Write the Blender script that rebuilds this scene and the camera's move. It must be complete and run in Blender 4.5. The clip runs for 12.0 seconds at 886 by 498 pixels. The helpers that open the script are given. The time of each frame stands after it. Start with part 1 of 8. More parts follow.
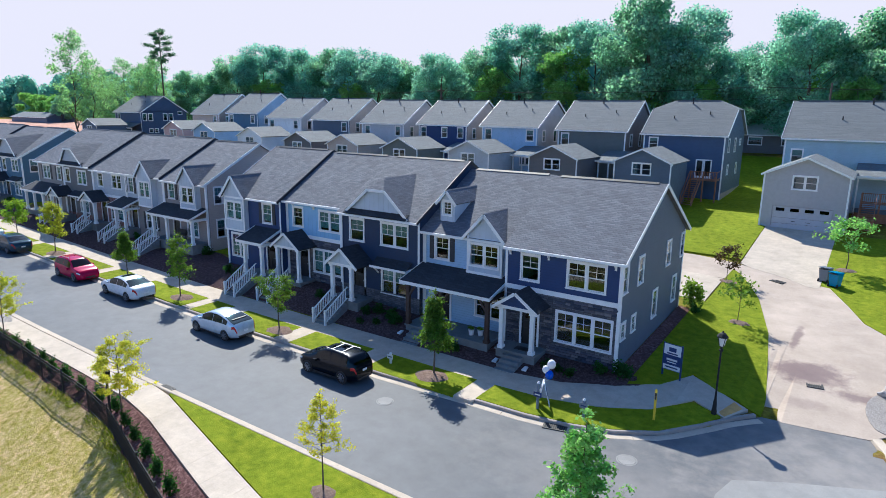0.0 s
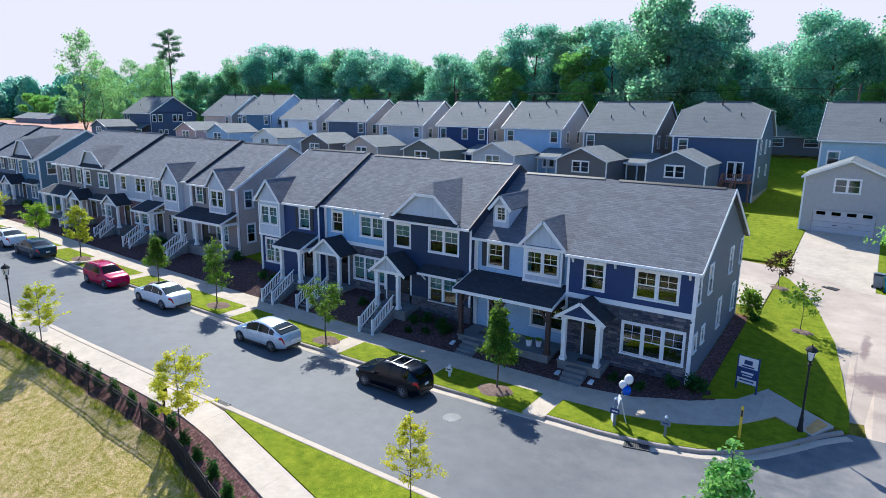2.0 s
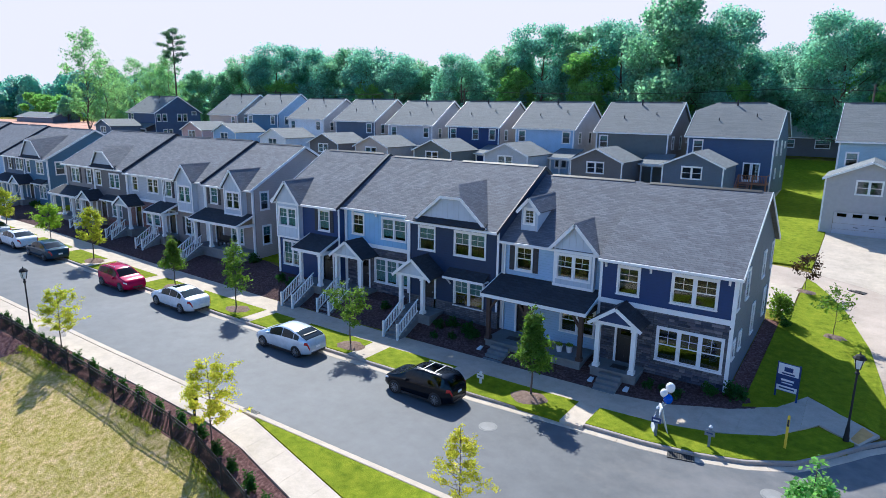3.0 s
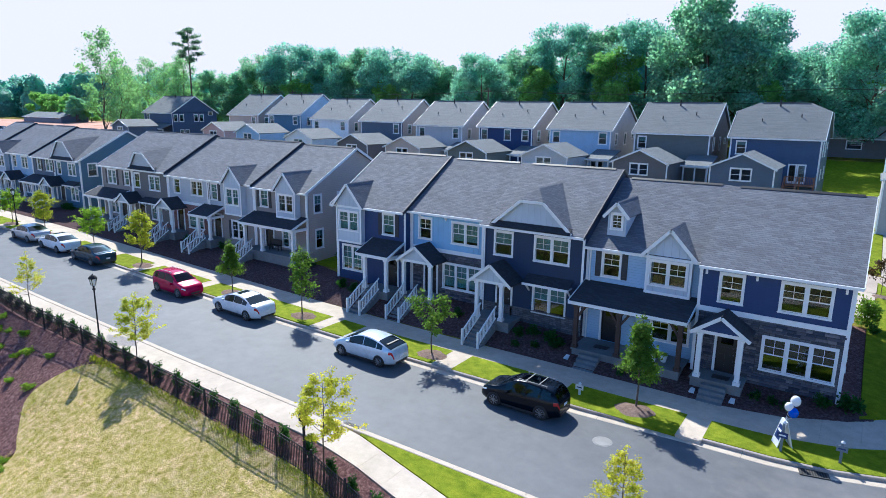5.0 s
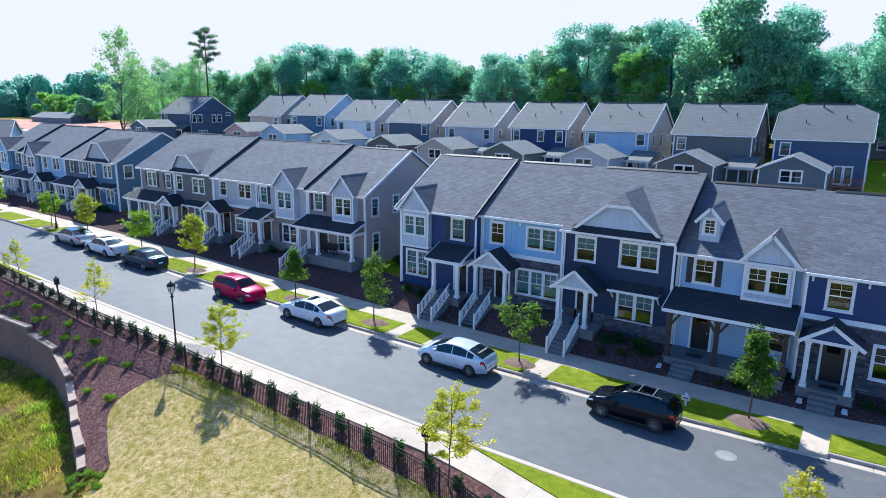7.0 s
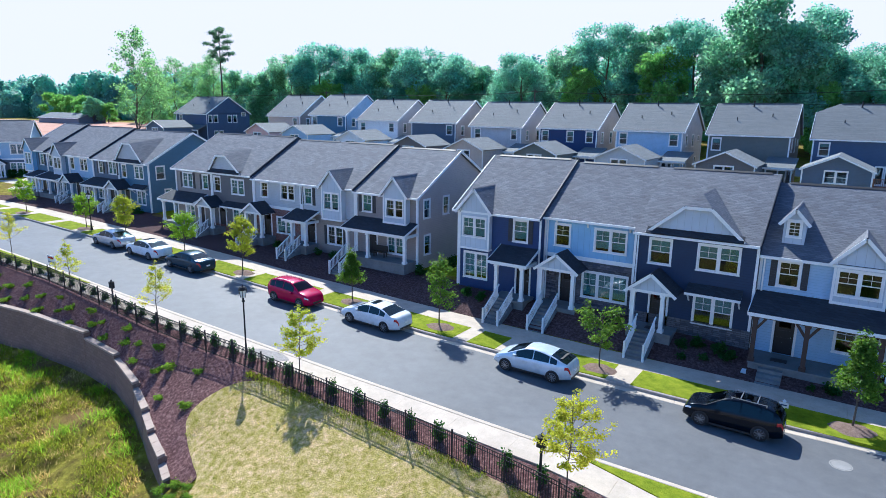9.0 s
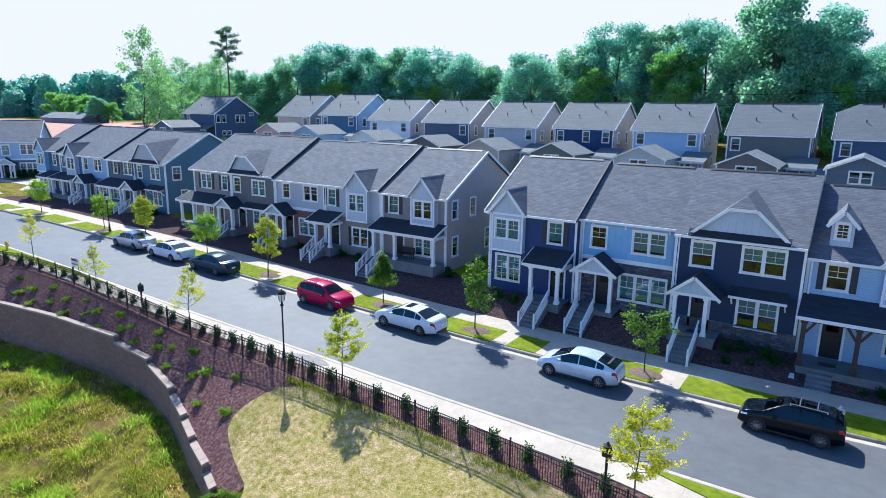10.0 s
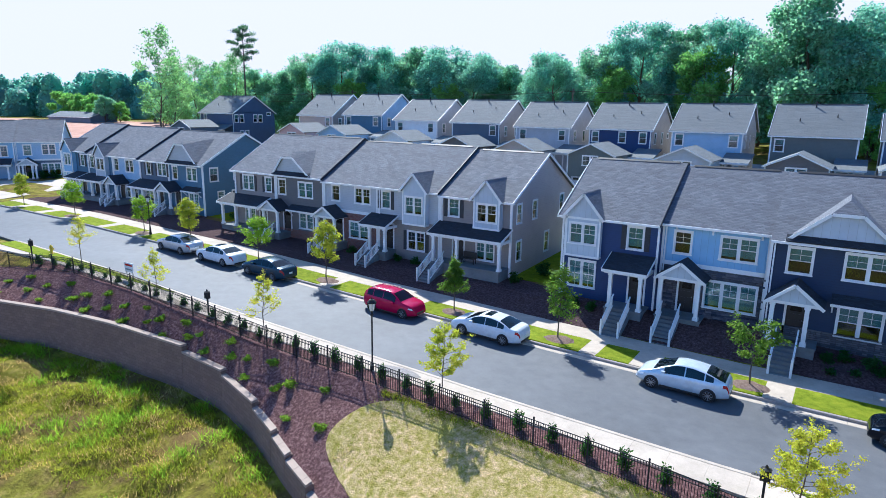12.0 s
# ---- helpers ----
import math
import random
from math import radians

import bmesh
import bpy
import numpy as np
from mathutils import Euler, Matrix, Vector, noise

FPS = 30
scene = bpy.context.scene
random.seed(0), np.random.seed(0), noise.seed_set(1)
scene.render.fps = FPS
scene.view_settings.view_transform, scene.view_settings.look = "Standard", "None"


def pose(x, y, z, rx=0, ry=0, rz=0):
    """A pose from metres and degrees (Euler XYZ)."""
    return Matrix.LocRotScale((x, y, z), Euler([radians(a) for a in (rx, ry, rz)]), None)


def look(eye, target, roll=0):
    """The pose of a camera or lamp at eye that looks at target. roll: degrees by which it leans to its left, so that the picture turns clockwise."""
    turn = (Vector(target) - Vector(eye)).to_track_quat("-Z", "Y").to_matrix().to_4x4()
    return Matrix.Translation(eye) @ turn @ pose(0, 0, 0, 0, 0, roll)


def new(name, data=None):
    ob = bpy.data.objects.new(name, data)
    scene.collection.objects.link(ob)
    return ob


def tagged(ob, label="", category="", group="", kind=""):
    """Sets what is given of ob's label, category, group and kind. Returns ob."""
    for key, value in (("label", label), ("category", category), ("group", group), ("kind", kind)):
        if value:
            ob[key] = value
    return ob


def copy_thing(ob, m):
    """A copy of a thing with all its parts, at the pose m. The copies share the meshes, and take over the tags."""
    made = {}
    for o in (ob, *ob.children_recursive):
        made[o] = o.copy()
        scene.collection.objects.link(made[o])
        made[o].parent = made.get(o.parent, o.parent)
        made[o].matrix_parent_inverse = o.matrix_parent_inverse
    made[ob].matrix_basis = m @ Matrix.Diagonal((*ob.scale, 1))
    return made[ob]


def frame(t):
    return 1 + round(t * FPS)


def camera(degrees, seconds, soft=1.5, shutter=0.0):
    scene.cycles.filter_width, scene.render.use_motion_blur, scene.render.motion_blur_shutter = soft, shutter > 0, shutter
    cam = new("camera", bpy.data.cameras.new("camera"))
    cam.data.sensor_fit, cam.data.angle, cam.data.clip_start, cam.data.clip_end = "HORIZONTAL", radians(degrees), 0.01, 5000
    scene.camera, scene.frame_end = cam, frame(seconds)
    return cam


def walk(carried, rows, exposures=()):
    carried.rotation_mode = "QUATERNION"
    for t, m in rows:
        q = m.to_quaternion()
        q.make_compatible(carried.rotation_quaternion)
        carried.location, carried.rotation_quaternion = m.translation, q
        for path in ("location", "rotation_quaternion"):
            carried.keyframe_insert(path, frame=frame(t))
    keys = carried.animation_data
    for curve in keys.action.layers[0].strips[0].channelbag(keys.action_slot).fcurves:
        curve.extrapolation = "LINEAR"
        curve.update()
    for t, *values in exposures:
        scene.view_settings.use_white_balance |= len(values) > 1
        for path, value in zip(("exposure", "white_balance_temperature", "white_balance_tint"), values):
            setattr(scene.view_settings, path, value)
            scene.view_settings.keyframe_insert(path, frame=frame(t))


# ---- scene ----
cam = camera(71.0, 12.0, soft=0.4)
PATH = [
    (0, (9.718, -29.493, 13.566), (8.6, -27.893, 13.128), 0.7),
    (0.5, (8.717, -29.73, 13.546), (7.601, -28.129, 13.109), 0.8),
    (1, (7.828, -29.904, 13.575), (6.712, -28.303, 13.138), 0.7),
    (1.5, (7.005, -30.054, 13.561), (5.89, -28.452, 13.126), 0.8),
    (2, (6.252, -30.201, 13.606), (5.139, -28.598, 13.17), 0.7),
    (2.5, (5.463, -30.361, 13.654), (4.351, -28.756, 13.217), 0.8),
    (3, (4.485, -30.561, 13.656), (3.376, -28.956, 13.219), 0.8),
    (5, (-0.203, -32.413, 13.691), (-1.305, -30.802, 13.253), 0.8),
    (5.5, (-1.439, -32.991, 13.695), (-2.538, -31.379, 13.257), 0.8),
    (6, (-2.634, -33.529, 13.736), (-3.731, -31.916, 13.298), 0.8),
    (6.5, (-3.793, -34.016, 13.758), (-4.887, -32.4, 13.319), 0.8),
    (7, (-4.836, -34.49, 13.786), (-5.931, -32.874, 13.347), 0.8),
    (9, (-8.901, -36.286, 13.682), (-9.989, -34.665, 13.245), 0.8),
    (9.5, (-10.025, -36.703, 13.683), (-11.11, -35.081, 13.246), 0.8),
    (10, (-11.175, -37.088, 13.694), (-12.258, -35.465, 13.256), 0.8),
    (10.5, (-12.418, -37.505, 13.69), (-13.497, -35.88, 13.252), 0.8),
    (11, (-13.659, -37.966, 13.695), (-14.736, -36.339, 13.257), 0.8),
    (11.5, (-14.956, -38.374, 13.717), (-16.03, -36.745, 13.279), 0.8),
    (12, (-16.251, -38.741, 13.684), (-17.324, -37.111, 13.245), 0.9),
]
walk(cam, [(t, look(eye, target, roll)) for t, eye, target, roll in PATH], ((0.0, 0.84, 4210, 10), (5.0, 0.97, 4100, 10), (12.0, 1.02, 4020, 10)))

# ---- world and sun ----
SUN_TO = Vector((-0.79, 0.72, 1.0))
world = bpy.data.worlds.new("hazy_sky")
scene.world = world
world.use_nodes = True
sky = world.node_tree.nodes.new("ShaderNodeTexSky")
sky.sky_type, sky.sun_disc = 'NISHITA', False
sky.sun_elevation, sky.sun_rotation = radians(43.1), radians(-47.7)
sky.air_density, sky.dust_density, sky.ozone_density = 1.0, 1.8, 1.0
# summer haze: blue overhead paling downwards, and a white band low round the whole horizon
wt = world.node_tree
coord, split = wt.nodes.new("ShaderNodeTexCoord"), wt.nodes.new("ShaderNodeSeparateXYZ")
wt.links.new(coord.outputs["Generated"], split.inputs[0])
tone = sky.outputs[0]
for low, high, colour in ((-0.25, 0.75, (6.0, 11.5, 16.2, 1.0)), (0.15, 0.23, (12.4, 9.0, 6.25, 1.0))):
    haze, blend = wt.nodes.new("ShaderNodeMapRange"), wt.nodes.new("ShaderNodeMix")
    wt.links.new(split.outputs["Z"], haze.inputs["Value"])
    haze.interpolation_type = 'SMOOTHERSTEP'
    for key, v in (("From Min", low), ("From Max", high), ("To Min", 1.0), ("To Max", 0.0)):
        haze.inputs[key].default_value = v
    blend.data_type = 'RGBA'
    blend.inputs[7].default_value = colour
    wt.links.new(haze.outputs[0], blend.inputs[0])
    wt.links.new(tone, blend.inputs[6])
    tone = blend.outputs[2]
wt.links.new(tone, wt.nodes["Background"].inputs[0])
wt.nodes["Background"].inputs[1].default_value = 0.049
sun_data = bpy.data.lights.new("sun", "SUN")
sun_data.energy, sun_data.angle, sun_data.color = 5.0, radians(0.6), (1.0, 0.72, 0.39)
sun = new("sun", sun_data)
sun.matrix_world = look(SUN_TO * 100, (0, 0, 0))

# ---- materials ----
def nodes_of(name):
    m = bpy.data.materials.new(name)
    m.use_nodes = True
    t = m.node_tree
    return m, t, t.nodes["Principled BSDF"]


def link(t, a, b):
    t.links.new(a, b)


def node(t, kind, operation="", **values):
    n = t.nodes.new(kind)
    if operation:
        n.operation = operation
    for key, v in values.items():
        n.inputs[key.replace("_", " ")].default_value = v
    return n


def ramp(t, fac, stops):
    r = t.nodes.new("ShaderNodeValToRGB")
    el = r.color_ramp.elements
    while len(el) < len(stops):
        el.new(0.5)
    for e, (p, c) in zip(el, stops):
        e.position, e.color = p, (*c, 1) if len(c) == 3 else c
    link(t, fac, r.inputs[0])
    return r.outputs[0]


def where(t, space="Object"):
    return t.nodes.new("ShaderNodeTexCoord").outputs[space]


def scaled(t, vec, sx, sy, sz):
    n = node(t, "ShaderNodeVectorMath", operation='MULTIPLY')
    n.inputs[1].default_value = (sx, sy, sz)
    link(t, vec, n.inputs[0])
    return n.outputs[0]


def noise_tex(t, vec, scale, detail=4.0, rough=0.6):
    n = node(t, "ShaderNodeTexNoise", Scale=scale, Detail=detail, Roughness=rough)
    link(t, vec, n.inputs["Vector"])
    return n.outputs[0]


def mixed(t, fac, a, b, blend='MIX'):
    n = t.nodes.new("ShaderNodeMix")
    n.data_type, n.blend_type = 'RGBA', blend
    for sock, v in ((n.inputs[0], fac), (n.inputs[6], a), (n.inputs[7], b)):
        if isinstance(v, (int, float)):
            sock.default_value = v
        elif isinstance(v, tuple):
            sock.default_value = (*v, 1)
        else:
            link(t, v, sock)
    return n.outputs[2]


def bump(t, b, height, strength, dist):
    n = node(t, "ShaderNodeBump", Strength=strength, Distance=dist)
    link(t, height, n.inputs["Height"])
    link(t, n.outputs[0], b.inputs["Normal"])


def shade(c, k):
    return tuple(min(1.0, v * k) for v in c)


def painted(name, c, rough=0.55, var=0.14, scale=3.0, metal=0.0, coat=0.0):
    m, t, b = nodes_of(name)
    p = where(t)
    n1 = noise_tex(t, p, scale, 5)
    n2 = noise_tex(t, p, scale * 12, 3)
    col = ramp(t, n1, [(0.3, shade(c, 1 - var)), (0.7, shade(c, 1 + var))])
    col = mixed(t, 0.25, col, ramp(t, n2, [(0.3, shade(c, 0.75)), (0.7, shade(c, 1.2))]))
    link(t, col, b.inputs["Base Color"])
    b.inputs["Roughness"].default_value, b.inputs["Metallic"].default_value = rough, metal
    b.inputs["Coat Weight"].default_value = coat
    bump(t, b, n2, 0.15, 0.01)
    return m


def siding(name, c, lap=0.15):
    """Horizontal lap siding, weathered a little."""
    m, t, b = nodes_of(name)
    p = where(t)
    sep = t.nodes.new("ShaderNodeSeparateXYZ")
    link(t, p, sep.inputs[0])
    d = node(t, "ShaderNodeMath", operation='DIVIDE')
    link(t, sep.outputs[2], d.inputs[0])
    d.inputs[1].default_value = lap
    f = node(t, "ShaderNodeMath", operation='FRACT')
    link(t, d.outputs[0], f.inputs[0])
    n1 = noise_tex(t, p, 0.9, 5)
    n2 = noise_tex(t, scaled(t, p, 1.5, 1.5, 14), 2.5, 4)
    col = ramp(t, n1, [(0.25, shade(c, 0.86)), (0.75, shade(c, 1.12))])
    col = mixed(t, 0.3, col, ramp(t, n2, [(0.3, shade(c, 0.8)), (0.7, shade(c, 1.2))]))
    line = ramp(t, f.outputs[0], [(0.0, (0.45,) * 3), (0.09, (1, 1, 1)), (1.0, (1, 1, 1))])
    col = mixed(t, 0.8, col, line, 'MULTIPLY')
    link(t, col, b.inputs["Base Color"])
    b.inputs["Roughness"].default_value = 0.62
    bump(t, b, f.outputs[0], 0.5, 0.02)
    return m


def battens(name, c, every=0.4):
    """Board and batten panels: upright ribs along x and y."""
    m, t, b = nodes_of(name)
    p = where(t)
    sep = t.nodes.new("ShaderNodeSeparateXYZ")
    link(t, p, sep.inputs[0])
    s = node(t, "ShaderNodeMath", operation='ADD')
    link(t, sep.outputs[0], s.inputs[0])
    link(t, sep.outputs[1], s.inputs[1])
    d = node(t, "ShaderNodeMath", operation='DIVIDE')
    link(t, s.outputs[0], d.inputs[0])
    d.inputs[1].default_value = every
    f = node(t, "ShaderNodeMath", operation='FRACT')
    link(t, d.outputs[0], f.inputs[0])
    rib = ramp(t, f.outputs[0], [(0.0, (1, 1, 1)), (0.13, (1, 1, 1)), (0.16, (0.0,) * 3), (0.97, (0.0,) * 3)])
    n1 = noise_tex(t, p, 0.9, 5)
    col = ramp(t, n1, [(0.25, shade(c, 0.9)), (0.75, shade(c, 1.08))])
    edge = ramp(t, f.outputs[0], [(0.0, (1, 1, 1)), (0.13, (1, 1, 1)), (0.15, (0.6,) * 3), (0.2, (1, 1, 1))])
    link(t, mixed(t, 0.8, col, edge, 'MULTIPLY'), b.inputs["Base Color"])
    b.inputs["Roughness"].default_value = 0.6
    bump(t, b, rib, 0.6, 0.02)
    return m


def coursed(name, c1, c2, joint, w, h, depth=0.012, gap=0.012, squash=1.0, rough=0.85, zk=1.0, rnd=0.5):
    """Bricks, stones or shingles in rows over z; columns along x + y."""
    m, t, b = nodes_of(name)
    p = where(t)
    sep = t.nodes.new("ShaderNodeSeparateXYZ")
    link(t, p, sep.inputs[0])
    s = node(t, "ShaderNodeMath", operation='ADD')
    link(t, sep.outputs[0], s.inputs[0])
    link(t, sep.outputs[1], s.inputs[1])
    zz = node(t, "ShaderNodeMath", operation='MULTIPLY')
    link(t, sep.outputs[2], zz.inputs[0])
    zz.inputs[1].default_value = zk
    comb = t.nodes.new("ShaderNodeCombineXYZ")
    link(t, s.outputs[0], comb.inputs[0])
    link(t, zz.outputs[0], comb.inputs[1])
    br = t.nodes.new("ShaderNodeTexBrick")
    br.offset, br.squash = 0.5, squash
    link(t, comb.outputs[0], br.inputs["Vector"])
    br.inputs["Scale"].default_value = 1.0
    br.inputs["Brick Width"].default_value, br.inputs["Row Height"].default_value = w, h
    br.inputs["Mortar Size"].default_value, br.inputs["Mortar Smooth"].default_value = gap, 0.2
    br.inputs["Bias"].default_value = 0.0
    br.inputs["Color1"].default_value, br.inputs["Color2"].default_value = (*c1, 1), (*c2, 1)
    br.inputs["Mortar"].default_value = (*joint, 1)
    n1 = noise_tex(t, p, 0.6, 5)
    n2 = noise_tex(t, p, 9.0, 4)
    var = ramp(t, n1, [(0.3, (0.8,) * 3), (0.7, (1.15,) * 3)])
    col = mixed(t, rnd, br.outputs[0], var, 'MULTIPLY')
    col = mixed(t, 0.35, col, ramp(t, n2, [(0.3, (0.6,) * 3), (0.7, (1.3,) * 3)]), 'MULTIPLY')
    link(t, col, b.inputs["Base Color"])
    b.inputs["Roughness"].default_value = rough
    inv = node(t, "ShaderNodeMath", operation='SUBTRACT')
    inv.inputs[0].default_value = 1.0
    link(t, br.outputs[1], inv.inputs[1])
    hh = node(t, "ShaderNodeMath", operation='ADD')
    link(t, inv.outputs[0], hh.inputs[0])
    link(t, n2, hh.inputs[1])
    bump(t, b, hh.outputs[0], 0.6, depth)
    return m


def soil(name, stops, scale, fine, strength=0.6, dist=0.05, rough=0.95, big=0.12, patch=None):
    """Loose or grown ground: colours over a fine noise, broad patches over it."""
    m, t, b = nodes_of(name)
    p = where(t, "Object")
    n0 = noise_tex(t, p, big, 5, 0.65)
    n1 = noise_tex(t, p, scale, 8, 0.7)
    n2 = noise_tex(t, p, fine, 4, 0.7)
    col = ramp(t, n1, stops)
    if patch:
        col = mixed(t, ramp(t, n0, [(patch[1], (0, 0, 0)), (patch[2], (0.75,) * 3)]), col, patch[0])
    col = mixed(t, 0.7 if patch else 0.2 if strength < 0.4 else 0.5, col, ramp(t, n2, [(0.25, (0.45,) * 3), (0.75, (1.5,) * 3)]), 'MULTIPLY')
    if not patch:
        col = mixed(t, 0.6, col, ramp(t, n0, [(0.3, (0.78,) * 3), (0.7, (1.22,) * 3)]), 'MULTIPLY')
    link(t, col, b.inputs["Base Color"])
    b.inputs["Roughness"].default_value = rough
    b.inputs["Specular IOR Level"].default_value = 0.2 if rough < 0.88 else 0.04
    bump(t, b, n2, strength, dist)
    return m


def stained_lane(name, c1, c2, dirt, spots):
    """Dusty concrete with damp stains of ragged outline at the given spots (x, y, radius x, radius y, depth)."""
    return stained(soil(name, [(0.3, c1), (0.7, c2)], 0.7, 14.0, 0.3, 0.01, 0.9, 0.25), dirt, spots)


def stained(m, dirt, spots, core=0.75):
    """Lay ragged spots of another colour over a material."""
    t = m.node_tree
    b = t.nodes["Principled BSDF"]
    base = b.inputs["Base Color"].links[0].from_socket
    p = where(t)
    n = noise_tex(t, p, 0.9, 6, 0.65)
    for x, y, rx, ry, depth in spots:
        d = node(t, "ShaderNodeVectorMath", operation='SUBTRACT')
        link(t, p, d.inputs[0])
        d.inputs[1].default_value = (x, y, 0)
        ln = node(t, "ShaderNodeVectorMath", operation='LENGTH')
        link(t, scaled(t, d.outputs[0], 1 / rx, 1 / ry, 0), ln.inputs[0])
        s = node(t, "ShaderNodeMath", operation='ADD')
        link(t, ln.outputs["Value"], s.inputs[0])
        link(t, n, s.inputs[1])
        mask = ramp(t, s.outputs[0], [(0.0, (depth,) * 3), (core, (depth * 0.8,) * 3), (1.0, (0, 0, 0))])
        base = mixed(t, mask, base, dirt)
    link(t, base, b.inputs["Base Color"])
    return m


def leafy(name, c, glow, var=0.35):
    """Leaves that let light through."""
    m, t, b = nodes_of(name)
    t.nodes.remove(b)
    geo = t.nodes.new("ShaderNodeNewGeometry")
    rnd = t.nodes.new("ShaderNodeObjectInfo")
    n1 = noise_tex(t, where(t), 0.5, 3)
    col = ramp(t, geo.outputs["Random Per Island"], [(0.0, shade(c, 1 - var)), (0.6, c), (1.0, shade(c, 1 + var * 1.2))])
    col = mixed(t, 0.6, col, ramp(t, n1, [(0.35, (0.7, 0.78, 0.8)), (0.65, (1.2, 1.15, 0.95))]), 'MULTIPLY')
    col = mixed(t, 0.5, col, ramp(t, rnd.outputs["Random"], [(0.0, (0.75, 0.85, 0.8)), (1.0, (1.2, 1.1, 0.95))]), 'MULTIPLY')
    lit = mixed(t, 1.0, col, glow, 'MULTIPLY')
    d = t.nodes.new("ShaderNodeBsdfPrincipled")
    d.inputs["Roughness"].default_value, d.inputs["Specular IOR Level"].default_value = 0.6, 0.15
    link(t, col, d.inputs["Base Color"])
    tr = t.nodes.new("ShaderNodeBsdfTranslucent")
    link(t, lit, tr.inputs[0])
    mx = t.nodes.new("ShaderNodeMixShader")
    mx.inputs[0].default_value = 0.52
    link(t, d.outputs[0], mx.inputs[1])
    link(t, tr.outputs[0], mx.inputs[2])
    link(t, mx.outputs[0], t.nodes["Material Output"].inputs[0])
    return m


def glazing(name, tint=(0.72, 0.8, 0.8), gloss=0.0, ior=1.5):
    m, t, b = nodes_of(name)
    t.nodes.remove(b)
    a = t.nodes.new("ShaderNodeBsdfTransparent")
    a.inputs[0].default_value = (*tint, 1)
    g = t.nodes.new("ShaderNodeBsdfGlossy")
    g.inputs["Roughness"].default_value = 0.02
    lw = node(t, "ShaderNodeLayerWeight", Blend=0.5)
    grazing = node(t, "ShaderNodeMath", operation='POWER')
    link(t, lw.outputs["Facing"], grazing.inputs[0])
    grazing.inputs[1].default_value = 5.0
    k = node(t, "ShaderNodeMath", operation='MULTIPLY_ADD')
    link(t, grazing.outputs[0], k.inputs[0])
    k.inputs[2].default_value = ((ior - 1) / (ior + 1)) ** 2 + gloss
    k.inputs[1].default_value = 1 - k.inputs[2].default_value
    mx = t.nodes.new("ShaderNodeMixShader")
    link(t, k.outputs[0], mx.inputs[0])
    link(t, a.outputs[0], mx.inputs[1])
    link(t, g.outputs[0], mx.inputs[2])
    link(t, mx.outputs[0], t.nodes["Material Output"].inputs[0])
    return m


def car_paint(name, c, metal=0.0):
    m, t, b = nodes_of(name)
    n1 = noise_tex(t, where(t), 4.0, 4)
    link(t, ramp(t, n1, [(0.3, shade(c, 0.9)), (0.7, shade(c, 1.1))]), b.inputs["Base Color"])
    b.inputs["Roughness"].default_value, b.inputs["Metallic"].default_value = 0.2, metal
    b.inputs["Coat Weight"].default_value, b.inputs["Coat Roughness"].default_value = 0.3, 0.03
    b.inputs["Specular IOR Level"].default_value = 0.12
    return m


